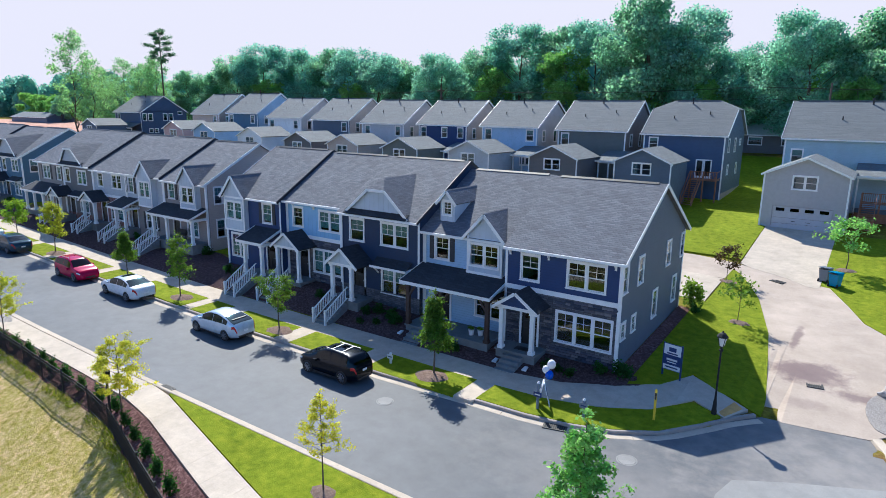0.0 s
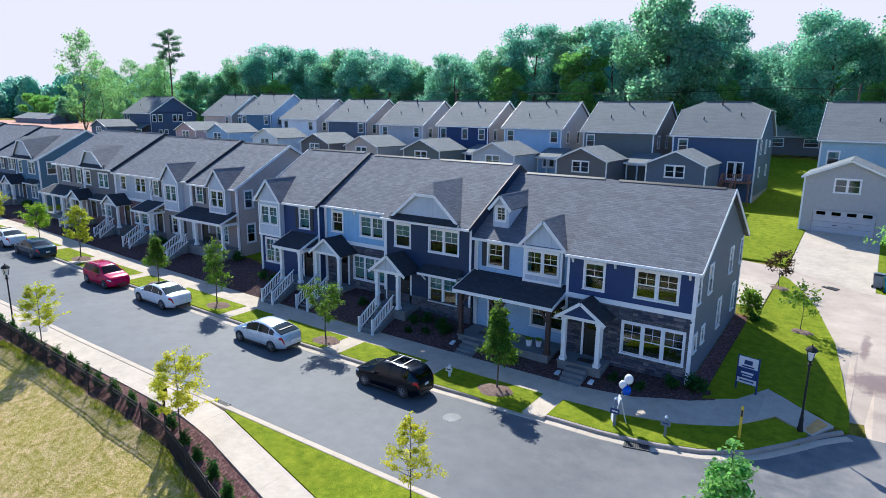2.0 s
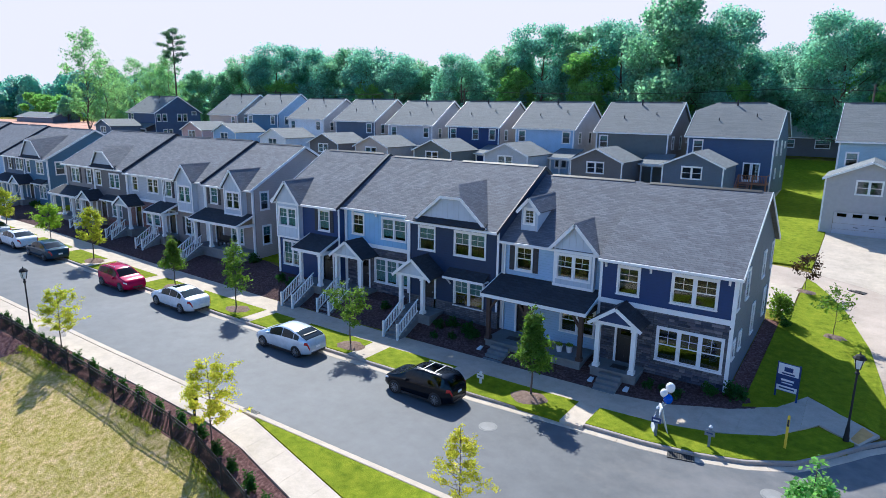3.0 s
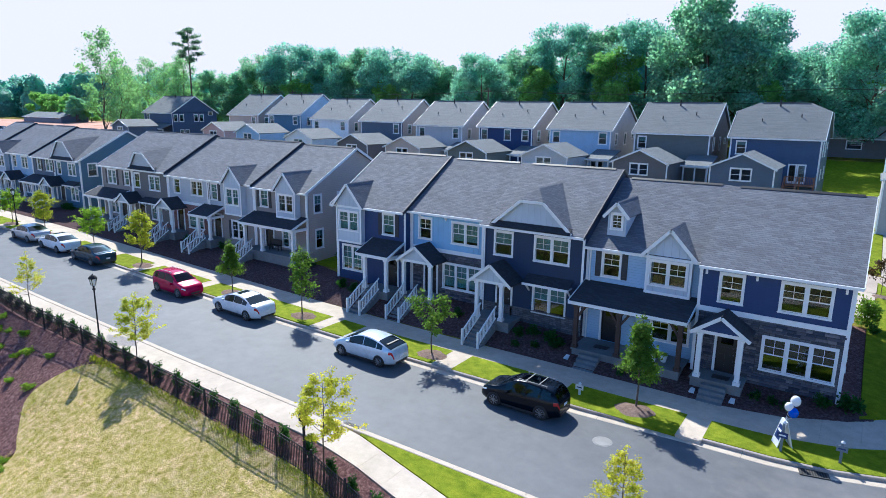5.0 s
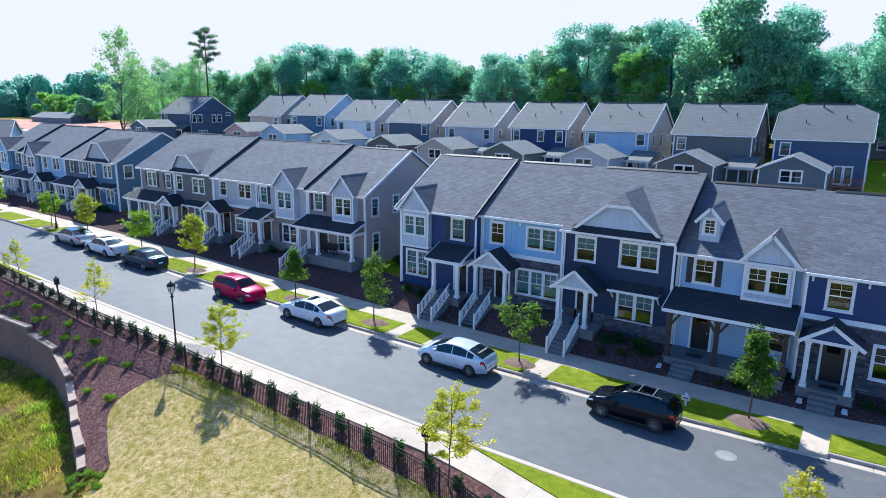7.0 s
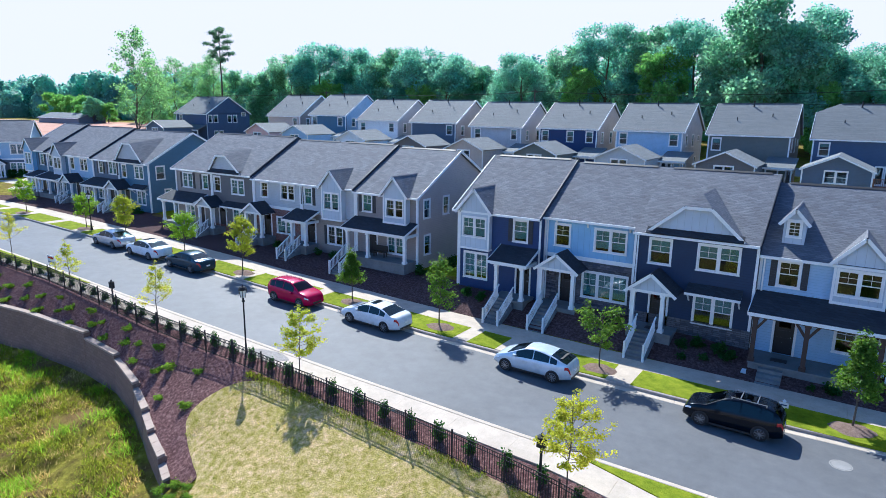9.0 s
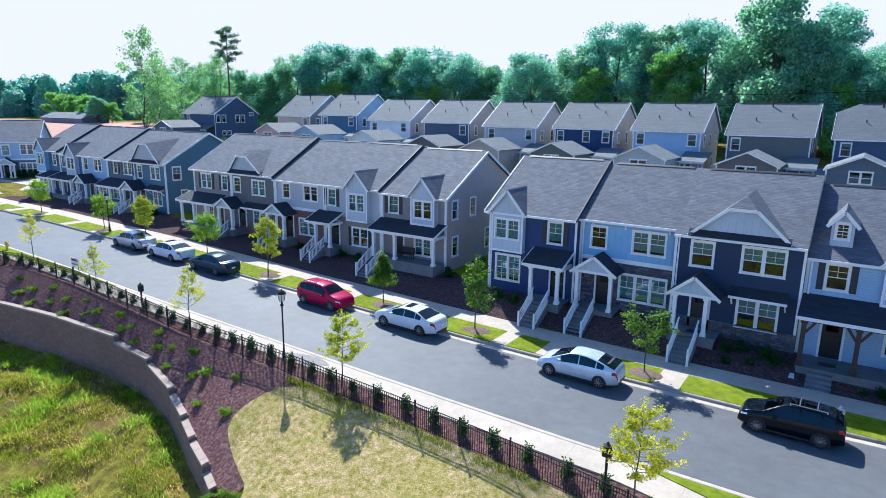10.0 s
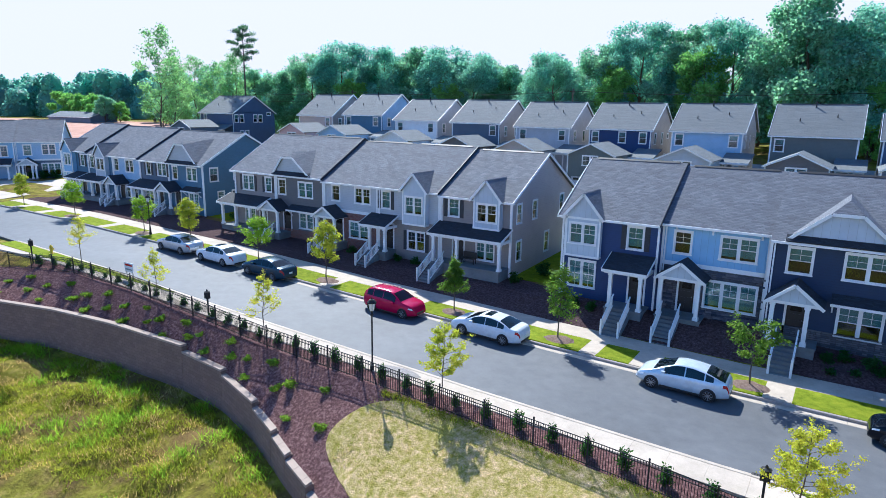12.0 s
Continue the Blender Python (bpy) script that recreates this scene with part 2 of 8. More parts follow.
NAVY, SLATE = (0.023, 0.046, 0.148), (0.016, 0.033, 0.086)
M = {
    "navy": siding("navy_lap_siding", NAVY), "slate": siding("slate_lap_siding", SLATE),
    "gray": siding("pale_gray_lap_siding", (0.36, 0.49, 0.69)), "dusk": siding("blue_gray_lap_siding", (0.10, 0.13, 0.19)),
    "taupe": siding("taupe_lap_siding", (0.26, 0.24, 0.235)), "mushroom": siding("mushroom_lap_siding", (0.46, 0.41, 0.38)),
    "umber": siding("dark_taupe_lap_siding", (0.13, 0.13, 0.14)), "steel": siding("steel_blue_lap_siding", (0.09, 0.165, 0.26)),
    "ash": siding("ash_gray_lap_siding", (0.46, 0.49, 0.54)), "ice": battens("ice_blue_board_and_batten", (0.29, 0.46, 0.70)),
    "chalk": battens("chalk_board_and_batten", (0.50, 0.55, 0.63)),
    "stucco": painted("smooth_pale_gray_wall", (0.40, 0.39, 0.41), 0.85, 0.08), "door_gray": painted("pale_gray_door_paint", (0.48, 0.47, 0.51), 0.5, 0.06), "mist": siding("misty_blue_lap_siding", (0.36, 0.48, 0.57)), "roof_pale": painted("white_metal_roof", (0.55, 0.58, 0.58), 0.6, 0.12),
    "rose": siding("dusty_rose_lap_siding", (0.50, 0.35, 0.34)), "olive": siding("gray_green_lap_siding", (0.13, 0.15, 0.15)),
    "royal": siding("deep_blue_lap_siding", (0.06, 0.095, 0.19)), "cloud": siding("white_lap_siding", (0.76, 0.79, 0.84)),
    "stone": coursed("ledge_stone", (0.05, 0.057, 0.08), (0.15, 0.145, 0.16), (0.05, 0.05, 0.055), 0.36, 0.115, 0.03, 0.012, 0.7),
    "brick": coursed("brown_brick", (0.20, 0.085, 0.07), (0.13, 0.06, 0.055), (0.25, 0.22, 0.2), 0.22, 0.075, 0.01, 0.008),
    "shingle": coursed("gray_shingles", (0.107, 0.113, 0.137), (0.162, 0.170, 0.199), (0.076, 0.081, 0.097), 0.42, 0.15, 0.03, 0.012, zk=2.1, rnd=0.5),
    "shingle_far": coursed("light_gray_shingles", (0.145, 0.156, 0.16), (0.18, 0.193, 0.197), (0.10, 0.106, 0.11), 1.3, 0.16, 0.015, 0.01, zk=2.1, rnd=0.3),
    "shingle_dark": coursed("charcoal_porch_shingles", (0.020, 0.024, 0.034), (0.033, 0.038, 0.05), (0.012, 0.013, 0.016), 0.32, 0.145, 0.015, 0.008, zk=2.1),
    "white": painted("white_trim_paint", (0.80, 0.81, 0.82), 0.45, 0.06), "black": painted("black_metal", (0.014, 0.014, 0.015), 0.8),
    "door": painted("near_black_door_paint", (0.012, 0.013, 0.018), 0.35), "shutter": painted("dark_shutter_paint", (0.022, 0.027, 0.04), 0.5),
    "concrete": soil("broom_concrete", [(0.3, (0.31, 0.275, 0.24)), (0.7, (0.41, 0.365, 0.32))], 2.0, 22.0, 0.2, 0.01, 0.85, 0.35),
    # broom concrete again, with the shade of porches and steps in its colour
    "step": soil("shade_darkened_step_concrete", [(0.3, (0.17, 0.175, 0.18)), (0.7, (0.23, 0.235, 0.24))], 2.0, 22.0, 0.2, 0.01, 0.85, 0.35),
    "walk": soil("pale_sidewalk_concrete", [(0.3, (0.48, 0.41, 0.32)), (0.7, (0.54, 0.465, 0.37))], 2.0, 22.0, 0.2, 0.01, 0.85, 0.5),
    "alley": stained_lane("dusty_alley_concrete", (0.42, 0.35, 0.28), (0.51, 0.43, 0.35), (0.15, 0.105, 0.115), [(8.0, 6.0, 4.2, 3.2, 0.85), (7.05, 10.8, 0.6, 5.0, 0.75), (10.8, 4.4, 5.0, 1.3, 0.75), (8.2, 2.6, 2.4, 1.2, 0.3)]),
    "asphalt": stained(soil("worn_asphalt", [(0.3, (0.113, 0.115, 0.121)), (0.7, (0.148, 0.150, 0.156))], 1.2, 45.0, 0.35, 0.01, 0.62, 0.13), (0.34, 0.31, 0.28), [(10.5, -3.5, 14.0, 12.0, 0.8), (4.0, -9.0, 15.0, 8.0, 0.4)], 0.5),
    "asphalt_old": soil("older_asphalt", [(0.3, (0.24, 0.235, 0.225)), (0.7, (0.31, 0.30, 0.285))], 1.2, 45.0, 0.35, 0.01, 0.75, 0.13),
    "lawn": soil("mown_lawn", [(0.3, (0.125, 0.17, 0.003)), (0.5, (0.21, 0.255, 0.004)), (0.72, (0.31, 0.335, 0.008))], 2.2, 24.0, 0.9, 0.05, 0.9, 0.3),
    "dry_lawn": stained(soil("dry_tan_lawn", [(0.36, (0.27, 0.24, 0.035)), (0.46, (0.46, 0.375, 0.11)), (0.55, (0.61, 0.46, 0.20)), (0.68, (0.80, 0.61, 0.36))], 3.6, 13.0, 1.0, 0.09, 0.95, 0.35, ((0.35, 0.33, 0.035), 0.46, 0.72)), (0.31, 0.36, 0.03), [(-4.0, -26.0, 22.0, 13.0, 0.7)], 0.4),
    "mulch": soil("red_brown_mulch", [(0.28, (0.050, 0.024, 0.025)), (0.5, (0.165, 0.092, 0.084)), (0.75, (0.45, 0.29, 0.25))], 7.0, 26.0, 1.0, 0.06, 0.95, 0.3),
    # the red-brown mulch again, darkened to carry the houses' shade
    "mulch_shaded": soil("shade_darkened_mulch", [(0.28, (0.036, 0.023, 0.023)), (0.5, (0.096, 0.064, 0.062)), (0.75, (0.22, 0.15, 0.145))], 7.0, 26.0, 1.0, 0.06, 0.95, 0.3),
    "mulch_pale": soil("pale_bark_mulch", [(0.25, (0.15, 0.10, 0.08)), (0.75, (0.33, 0.25, 0.20))], 9.0, 28.0, 1.0, 0.06, 0.95, 0.5),
    "ground": soil("rough_grass_ground", [(0.3, (0.07, 0.052, 0.018)), (0.43, (0.15, 0.13, 0.018)), (0.56, (0.25, 0.23, 0.022)), (0.7, (0.37, 0.29, 0.07))], 0.8, 7.0, 1.0, 0.12, 0.95, 0.3, ((0.19, 0.115, 0.05), 0.47, 0.6)),
    "grit": soil("gray_grit", [(0.3, (0.29, 0.265, 0.24)), (0.7, (0.46, 0.42, 0.38))], 9.0, 30.0, 1.0, 0.05, 0.95, 0.5),
    "dirt": soil("orange_clay", [(0.3, (0.44, 0.25, 0.17)), (0.7, (0.62, 0.40, 0.30))], 0.3, 3.0, 0.6, 0.1, 0.95, 0.05),
    "block": coursed("retaining_wall_block", (0.185, 0.122, 0.092), (0.23, 0.153, 0.117), (0.125, 0.083, 0.063), 0.46, 0.2, 0.02, 0.008),
    "cap": painted("pale_wall_cap_stone", (0.36, 0.28, 0.22), 0.85, 0.15, 2.0),
    "bark": painted("gray_brown_bark", (0.11, 0.085, 0.065), 0.95, 0.4, 6.0), "wood": painted("cedar_deck_wood", (0.28, 0.14, 0.08), 0.7, 0.25, 5.0),
    "glass": glazing("window_glass", (0.66, 0.76, 0.78), 0.03, 1.5), "blind": painted("pale_window_blind", (0.33, 0.49, 0.47), 0.8, 0.08),
    "car_glass": glazing("tinted_car_glass", (0.10, 0.13, 0.14), 0.01, 1.4), "tyre": painted("tyre_rubber", (0.02, 0.02, 0.021), 0.8),
    "alloy": painted("silver_wheel", (0.5, 0.5, 0.52), 0.3, 0.05, metal=0.9), "dark_trim": painted("black_plastic", (0.02, 0.02, 0.022), 0.5),
    "lamp_glass": painted("frosted_lamp_glass", (0.75, 0.76, 0.74), 0.2, 0.05), "red_lens": painted("red_lens", (0.35, 0.01, 0.012), 0.15), "clear_lens": painted("clear_lens", (0.75, 0.77, 0.8), 0.1),
    "yellow": painted("yellow_marker", (0.75, 0.55, 0.02), 0.5), "tactile": painted("tan_tactile_paving", (0.55, 0.34, 0.10), 0.8, 0.2), "sign_blue": painted("sign_blue", (0.015, 0.035, 0.15), 0.5),
    "sign_white": painted("sign_white", (0.72, 0.73, 0.75), 0.5, 0.04), "bin_blue": painted("bright_blue_plastic", (0.01, 0.20, 0.42), 0.4), "bin_gray": painted("gray_blue_plastic", (0.16, 0.19, 0.24), 0.45),
    "balloon_white": painted("white_latex", (0.8, 0.8, 0.8), 0.25, 0.03), "balloon_blue": painted("blue_latex", (0.01, 0.07, 0.55), 0.25, 0.03), "iron": painted("cast_iron", (0.05, 0.045, 0.04), 0.6, 0.3),
    "rock": painted("pale_riprap", (0.45, 0.42, 0.38), 0.9, 0.3), "post_wood": painted("dark_brown_post", (0.055, 0.035, 0.028), 0.7, 0.25, 5.0), "pole": painted("weathered_pole", (0.12, 0.09, 0.07), 0.9), "interior": painted("painted_room_dimness", (0.05, 0.05, 0.055), 0.9),
    # leaf_wood, leaf_blue and leaf_haze: distance haze is mixed into the leaf colour
    "leaf_wood": leafy("haze_tinted_leaves", (0.235, 0.37, 0.275), (1.65, 1.85, 1.4)),
    "leaf_gold": leafy("yellow_green_leaves", (0.38, 0.42, 0.015), (1.75, 1.65, 0.4)), "leaf_lime": leafy("lime_leaves", (0.48, 0.50, 0.01), (1.75, 1.62, 0.28)), "leaf_street": leafy("street_tree_leaves", (0.135, 0.21, 0.03), (1.8, 1.8, 0.5)),
    "leaf_shrub": leafy("dark_shrub_leaves", (0.05, 0.105, 0.03), (1.5, 1.7, 0.6)), "leaf_blue": leafy("haze_tinted_blue_green_leaves", (0.235, 0.39, 0.335), (1.65, 1.85, 1.55)), "leaf_fresh": leafy("fresh_green_leaves", (0.235, 0.375, 0.125), (1.55, 1.8, 0.85)),
    "leaf_spring": leafy("spring_green_leaves", (0.27, 0.38, 0.012), (1.7, 1.7, 0.3)), "leaf_tuft": leafy("tuft_blades", (0.19, 0.27, 0.03), (1.6, 1.7, 0.45)), "leaf_haze": leafy("haze_tinted_far_leaves", (0.22, 0.36, 0.33), (1.6, 1.9, 1.6)), "leaf_airy": leafy("airy_pale_leaves", (0.25, 0.38, 0.20), (1.6, 1.8, 1.1)),
    "leaf_purple": leafy("bronze_leaves", (0.06, 0.045, 0.03), (1.4, 1.2, 0.7)), "needle": leafy("pine_needles", (0.12, 0.19, 0.13), (1.5, 1.6, 1.1)), "blade": leafy("grass_blades", (0.25, 0.28, 0.018), (1.6, 1.6, 0.42), 0.5),
    "straw": leafy("straw_blades", (0.55, 0.43, 0.19), (1.45, 1.3, 0.8), 0.35), "flower": painted("white_petals", (0.75, 0.7, 0.7), 0.7),
}



def stone_face(name, stops):
    """Split stone, each piece in its own tone."""
    m, t, b = nodes_of(name)
    rnd = t.nodes.new("ShaderNodeObjectInfo")
    n = noise_tex(t, where(t), 9.0, 5)
    col = mixed(t, 0.6, ramp(t, rnd.outputs["Random"], stops), ramp(t, n, [(0.3, (0.6,) * 3), (0.7, (1.35,) * 3)]), 'MULTIPLY')
    link(t, col, b.inputs["Base Color"])
    b.inputs["Roughness"].default_value = 0.88
    bump(t, b, n, 0.8, 0.02)
    return m


M["split_stone"] = stone_face("split_ledge_stone", [(0.0, (0.03, 0.036, 0.06)), (0.35, (0.06, 0.067, 0.1)), (0.7, (0.105, 0.1, 0.125)), (1.0, (0.2, 0.185, 0.195))])

# ---- mesh building ----
class Mb:
    """Vertices and faces of one part, in world coordinates."""
    def __init__(self):
        self.v, self.f = [], []

    def add(self, vs, fs):
        k = len(self.v)
        self.v += [tuple(p) for p in vs]
        self.f += [tuple(i + k for i in f) for f in fs]
        return self

    def box(self, x0, x1, y0, y1, z0, z1):
        return self.add([(x, y, z) for x in (x0, x1) for y in (y0, y1) for z in (z0, z1)],
                        [(0, 1, 3, 2), (4, 6, 7, 5), (0, 4, 5, 1), (2, 3, 7, 6), (0, 2, 6, 4), (1, 5, 7, 3)])

    def slab(self, quad, t):
        """A flat polygon made t thick, downwards along its normal."""
        p = [Vector(q) for q in quad]
        n = (p[1] - p[0]).cross(p[2] - p[0]).normalized()
        if n.z < -1e-6:
            p.reverse()
            n = -n
        k = len(p)
        low = [q - n * t for q in p]
        return self.add(p + low, [tuple(range(k)), tuple(range(2 * k - 1, k - 1, -1))] + [(i, i + k, (i + 1) % k + k, (i + 1) % k) for i in range(k)])

    def prism(self, poly, d):
        """A polygon pushed along the vector d."""
        p = [Vector(q) for q in poly]
        k = len(p)
        return self.add(p + [q + Vector(d) for q in p], [tuple(range(k - 1, -1, -1)), tuple(range(k, 2 * k))] + [(i, (i + 1) % k, (i + 1) % k + k, i + k) for i in range(k)])

    def bar(self, a, b, w, h=None):
        """A square bar from a to b."""
        a, b = Vector(a), Vector(b)
        d = (b - a).normalized()
        s = d.cross(Vector((0, 0, 1)))
        s = s.normalized() if s.length > 1e-3 else Vector((1, 0, 0))
        u = s.cross(d)
        s, u = s * w / 2, u * (h or w) / 2
        return self.add([a - s - u, a + s - u, a + s + u, a - s + u, b - s - u, b + s - u, b + s + u, b - s + u],
                        [(3, 2, 1, 0), (4, 5, 6, 7), (0, 1, 5, 4), (1, 2, 6, 5), (2, 3, 7, 6), (3, 0, 4, 7)])

    def tube(self, a, b, r0, r1=None, n=8, caps=True):
        a, b = Vector(a), Vector(b)
        d = (b - a).normalized()
        s = d.cross(Vector((0, 0, 1)))
        s = s.normalized() if s.length > 1e-3 else Vector((1, 0, 0))
        u = s.cross(d)
        r1 = r0 if r1 is None else r1
        vs = [c + (s * math.cos(2 * math.pi * i / n) + u * math.sin(2 * math.pi * i / n)) * r for c, r in ((a, r0), (b, r1)) for i in range(n)]
        fs = [(i, (i + 1) % n, (i + 1) % n + n, i + n) for i in range(n)]
        if caps:
            fs += [tuple(range(n - 1, -1, -1)), tuple(range(n, 2 * n))]
        return self.add(vs, fs)

    def sweep(self, pts, r, n=4):
        """A round bar through the points, in one piece."""
        k = len(self.v)
        for i, p in enumerate(pts):
            d = (Vector(pts[min(i + 1, len(pts) - 1)]) - Vector(pts[max(i - 1, 0)])).normalized()
            s = d.cross(Vector((0, 0, 1))).normalized()
            u = s.cross(d)
            self.v += [tuple(Vector(p) + (s * math.cos(2 * math.pi * j / n) + u * math.sin(2 * math.pi * j / n)) * r) for j in range(n)]
        self.f += [(k + i * n + j, k + i * n + (j + 1) % n, k + (i + 1) * n + (j + 1) % n, k + (i + 1) * n + j) for i in range(len(pts) - 1) for j in range(n)]
        return self

    def lathe(self, c, rings, n=12):
        """Rings of (radius, height) about an upright axis at c."""
        vs = [(c[0] + r * math.cos(2 * math.pi * i / n), c[1] + r * math.sin(2 * math.pi * i / n), c[2] + h) for r, h in rings for i in range(n)]
        fs = [(j * n + i, j * n + (i + 1) % n, (j + 1) * n + (i + 1) % n, (j + 1) * n + i) for j in range(len(rings) - 1) for i in range(n)]
        fs += [tuple(range(n - 1, -1, -1)), tuple(range((len(rings) - 1) * n, len(rings) * n))]
        return self.add(vs, fs)

    def ball(self, c, r, n=12, m=8, sz=1.0):
        rings = [(max(0.01, r * math.sin(math.pi * j / m)), -r * sz * math.cos(math.pi * j / m)) for j in range(m + 1)]
        return self.lathe(c, rings, n)


BASE = {}


def thing(name, loc, label, category, group="", kind=""):
    ob = new(name)
    ob.location = loc
    ob.empty_display_size = 0.2
    BASE[ob.name] = Vector(loc)
    return tagged(ob, label, category, group, kind)


def data_of(name, mb, material, off=Vector((0, 0, 0)), smooth=False):
    d = bpy.data.meshes.new(name)
    d.from_pydata([(x - off.x, y - off.y, z - off.z) for x, y, z in mb.v], [], mb.f)
    if smooth:
        d.polygons.foreach_set("use_smooth", [True] * len(d.polygons))
    d.update()
    d.materials.append(M[material] if isinstance(material, str) else material)
    return d


def part(name, mb, material, parent, label="", smooth=False, kind=""):
    off = BASE[parent.name]
    ob = new(name, data_of(name, mb, material, off, smooth))
    ob.parent = parent
    BASE[ob.name] = off
    return tagged(ob, label, "", "", kind)


def piece(name, data, parent, loc, rot=0.0):
    """An object of its own on a shared mesh."""
    ob = new(name, data)
    ob.parent = parent
    ob.location = Vector(loc) - BASE[parent.name]
    ob.rotation_euler = (0, 0, rot)
    return ob


def whole(name, mb, material, label, category, group="", kind="", loc=(0, 0, 0), smooth=False):
    """A thing or a piece of the setting that is one mesh."""
    ob = new(name, data_of(name, mb, material, Vector(loc), smooth))
    ob.location = loc
    BASE[ob.name] = Vector(loc)
    return tagged(ob, label, category, group, kind)

# ---- the lie of the land ----
ROAD_Z = ((-400, 1.5), (-110, 1.6), (-86, 1.6), (-65, 1.2), (-46, 0.55), (-30, 0.15), (-20, 0.0), (400, 0.0))
FRONT_Z = ((-400, 2.2), (-107, 2.2), (-104, 1.8), (-75, 1.72), (-68, 1.5), (-55, 1.25), (-37, 1.1), (-32, 1.2), (-19, 1.1), (-13, 0.75), (-6, 0.55), (0, 0.5), (2, 0.28), (5, 0.12), (12, 0.12), (400, 0.2))
WALL = ((-95, -33.0), (-80, -25.5), (-67.3, -20.3), (-61.9, -18.9), (-56, -18.1), (-48.7, -17.75), (-44.55, -18.1), (-40.5, -19.3), (-37.9, -20.35), (-36.1, -21.15), (-33.9, -22.0), (-32.6, -22.6))
CAPS = ((-95, -48.7, -0.45), (-48.7, -44.55, -0.85), (-44.55, -40.5, -1.15), (-40.5, -37.9, -1.5), (-37.9, -36.1, -1.75), (-36.1, -33.9, -2.0), (-33.9, -32.6, -2.4))
FENCE = ((-78, -20.5), (-70.7, -17.5), (-65, -16.3), (-57.5, -16.0), (-50, -16.2), (-43, -16.5), (-35, -16.65), (-29, -16.9), (-25.5, -17.0), (-22.5, -17.2), (-17.5, -17.2), (-14.4, -18.0), (-10.9, -19.0), (-8.3, -19.7), (0, -22.0), (6, -23.7))
PAVE_EDGE = ((-78, -17.05), (-70, -15.9), (-42, -15.9), (-34, -15.65), (-25.5, -15.75), (-22, -15.8), (-17.85, -15.95), (-15.3, -16.38), (-12.3, -17.18), (-8, -18.33), (-2, -19.6), (60, -29.6))
BED_FALL = ((-78, 0.33), (-43, 0.33), (-35, 0.1), (-29, 0.1), (-22, 0.12), (-19.5, 0.23), (-17.5, 0.37), (-8, 0.41), (60, 0.41))

FAR_KERB = ((-160, -6.7), (-60, -6.7), (-30, -6.75), (-10, -6.65), (-4.5, -6.3), (-2, -6.2), (0, -5.9), (1.8, -5.3), (3.5, -4.2), (4.9, -2.3), (5.8, -0.9), (6.6, 0.1))


def along(table, x):
    return float(np.interp(x, [p[0] for p in table], [p[1] for p in table]))


def road_z(x):
    return along(ROAD_Z, x)


CAP_MID = tuple(((a + b) / 2, z) for a, b, z in CAPS)


def lump(x, y, s, h):
    return noise.noise((x * s, y * s, 3.1)) * h


def bed_z(x, y):
    """The planted bed between pavement and fence, and the slope going on below the fence."""
    yf = along(FENCE, x)
    return road_z(x) + 0.07 - along(BED_FALL, x) * (along(PAVE_EDGE, x) - max(y, yf)) - 0.35 * max(0.0, yf - y)


def ground_z(x, y):
    r = road_z(x)
    if x > -4.5 and -7.5 < y < (along(FAR_KERB, x) if x < 6.6 else np.interp(x, [6.6, 9, 10.9, 11.4, 12.5], [0.2, 0.4, 0.6, -0.8, -2.5])):
        return -0.2
    if y > -6.7:
        if y < -2.5:
            return r + 0.05
        f = along(FRONT_Z, x)
        if y < -0.2:
            return r + 0.05 + (f - r - 0.05) * (y + 2.5) / 2.3
        back = np.interp(y, [-0.2, 13, 22, 36, 46, 60, 120], [0, 0.8, 1.3, 2.9, 3.7, 4.1, 4.6])
        rise = np.interp(y, [58, 84, 130], [0, 3.0, 3.4]) * np.interp(x, [-110, -60], [0, 1]) + np.interp(y, [34, 67, 120], [0, 3.1, 3.6]) * np.interp(x, [-175, -152], [1, 0])
        z = float(f * (1 - min(1, (y + 0.2) / 60)) + back + rise)
        if x > 5.6 and y < 6:
            k = min(1.0, (x - 5.6) / 0.6)
            z -= k * (z + 0.05) * (1 - max(0.0, y - 0.3) / 5.7)
        return z
    if y > along(PAVE_EDGE, x):
        return r - 0.2
    if x <= WALL[-1][0]:
        yw = along(WALL, x)
        if y >= yw:
            yf = along(FENCE, x)
            top = bed_z(x, yf)
            if y >= yf:
                return bed_z(x, y)
            return top + (along(CAP_MID, x) - 0.24 - top) * (yf - y) / max(0.3, yf - yw)
        d = yw - y
        return -3.3 - 0.12 * d + (lump(x, y, 0.22, 0.9) + lump(x, y, 0.7, 0.45)) * min(1, d / 3)
    lawn = bed_z(x, y) + lump(x, y, 0.3, 0.08)
    if x < -26:
        yf = along(FENCE, x)
        top = bed_z(x, yf)
        bank = (top + (-2.56 - top) * (yf - y) / (22.6 + yf) if y > -22.6 else -2.56 - 0.3 * (-22.6 - y)) if y < yf else lawn
        k = (x - WALL[-1][0]) / (-26 - WALL[-1][0])
        lawn = bank + (lawn - bank) * k * k * (3 - 2 * k)
    low = -3.3 - 0.12 * (-22.6 - y) + lump(x, y, 0.25, 0.4)
    return max(lawn, low)


def steps_of(*spans):
    out = []
    for a, b, s in spans:
        out += list(np.arange(a, b, s))
    return out


def bent(ys, k, yw):
    """The rows from -60 to -15, drawn so that rows k - 1 and k lie on either side of the wall."""
    return [float(np.interp(y, [-60, ys[k - 1], ys[k], -15], [-60, yw - 0.13, yw + 0.13, -15])) if -60 < y < -15 else y for y in ys]


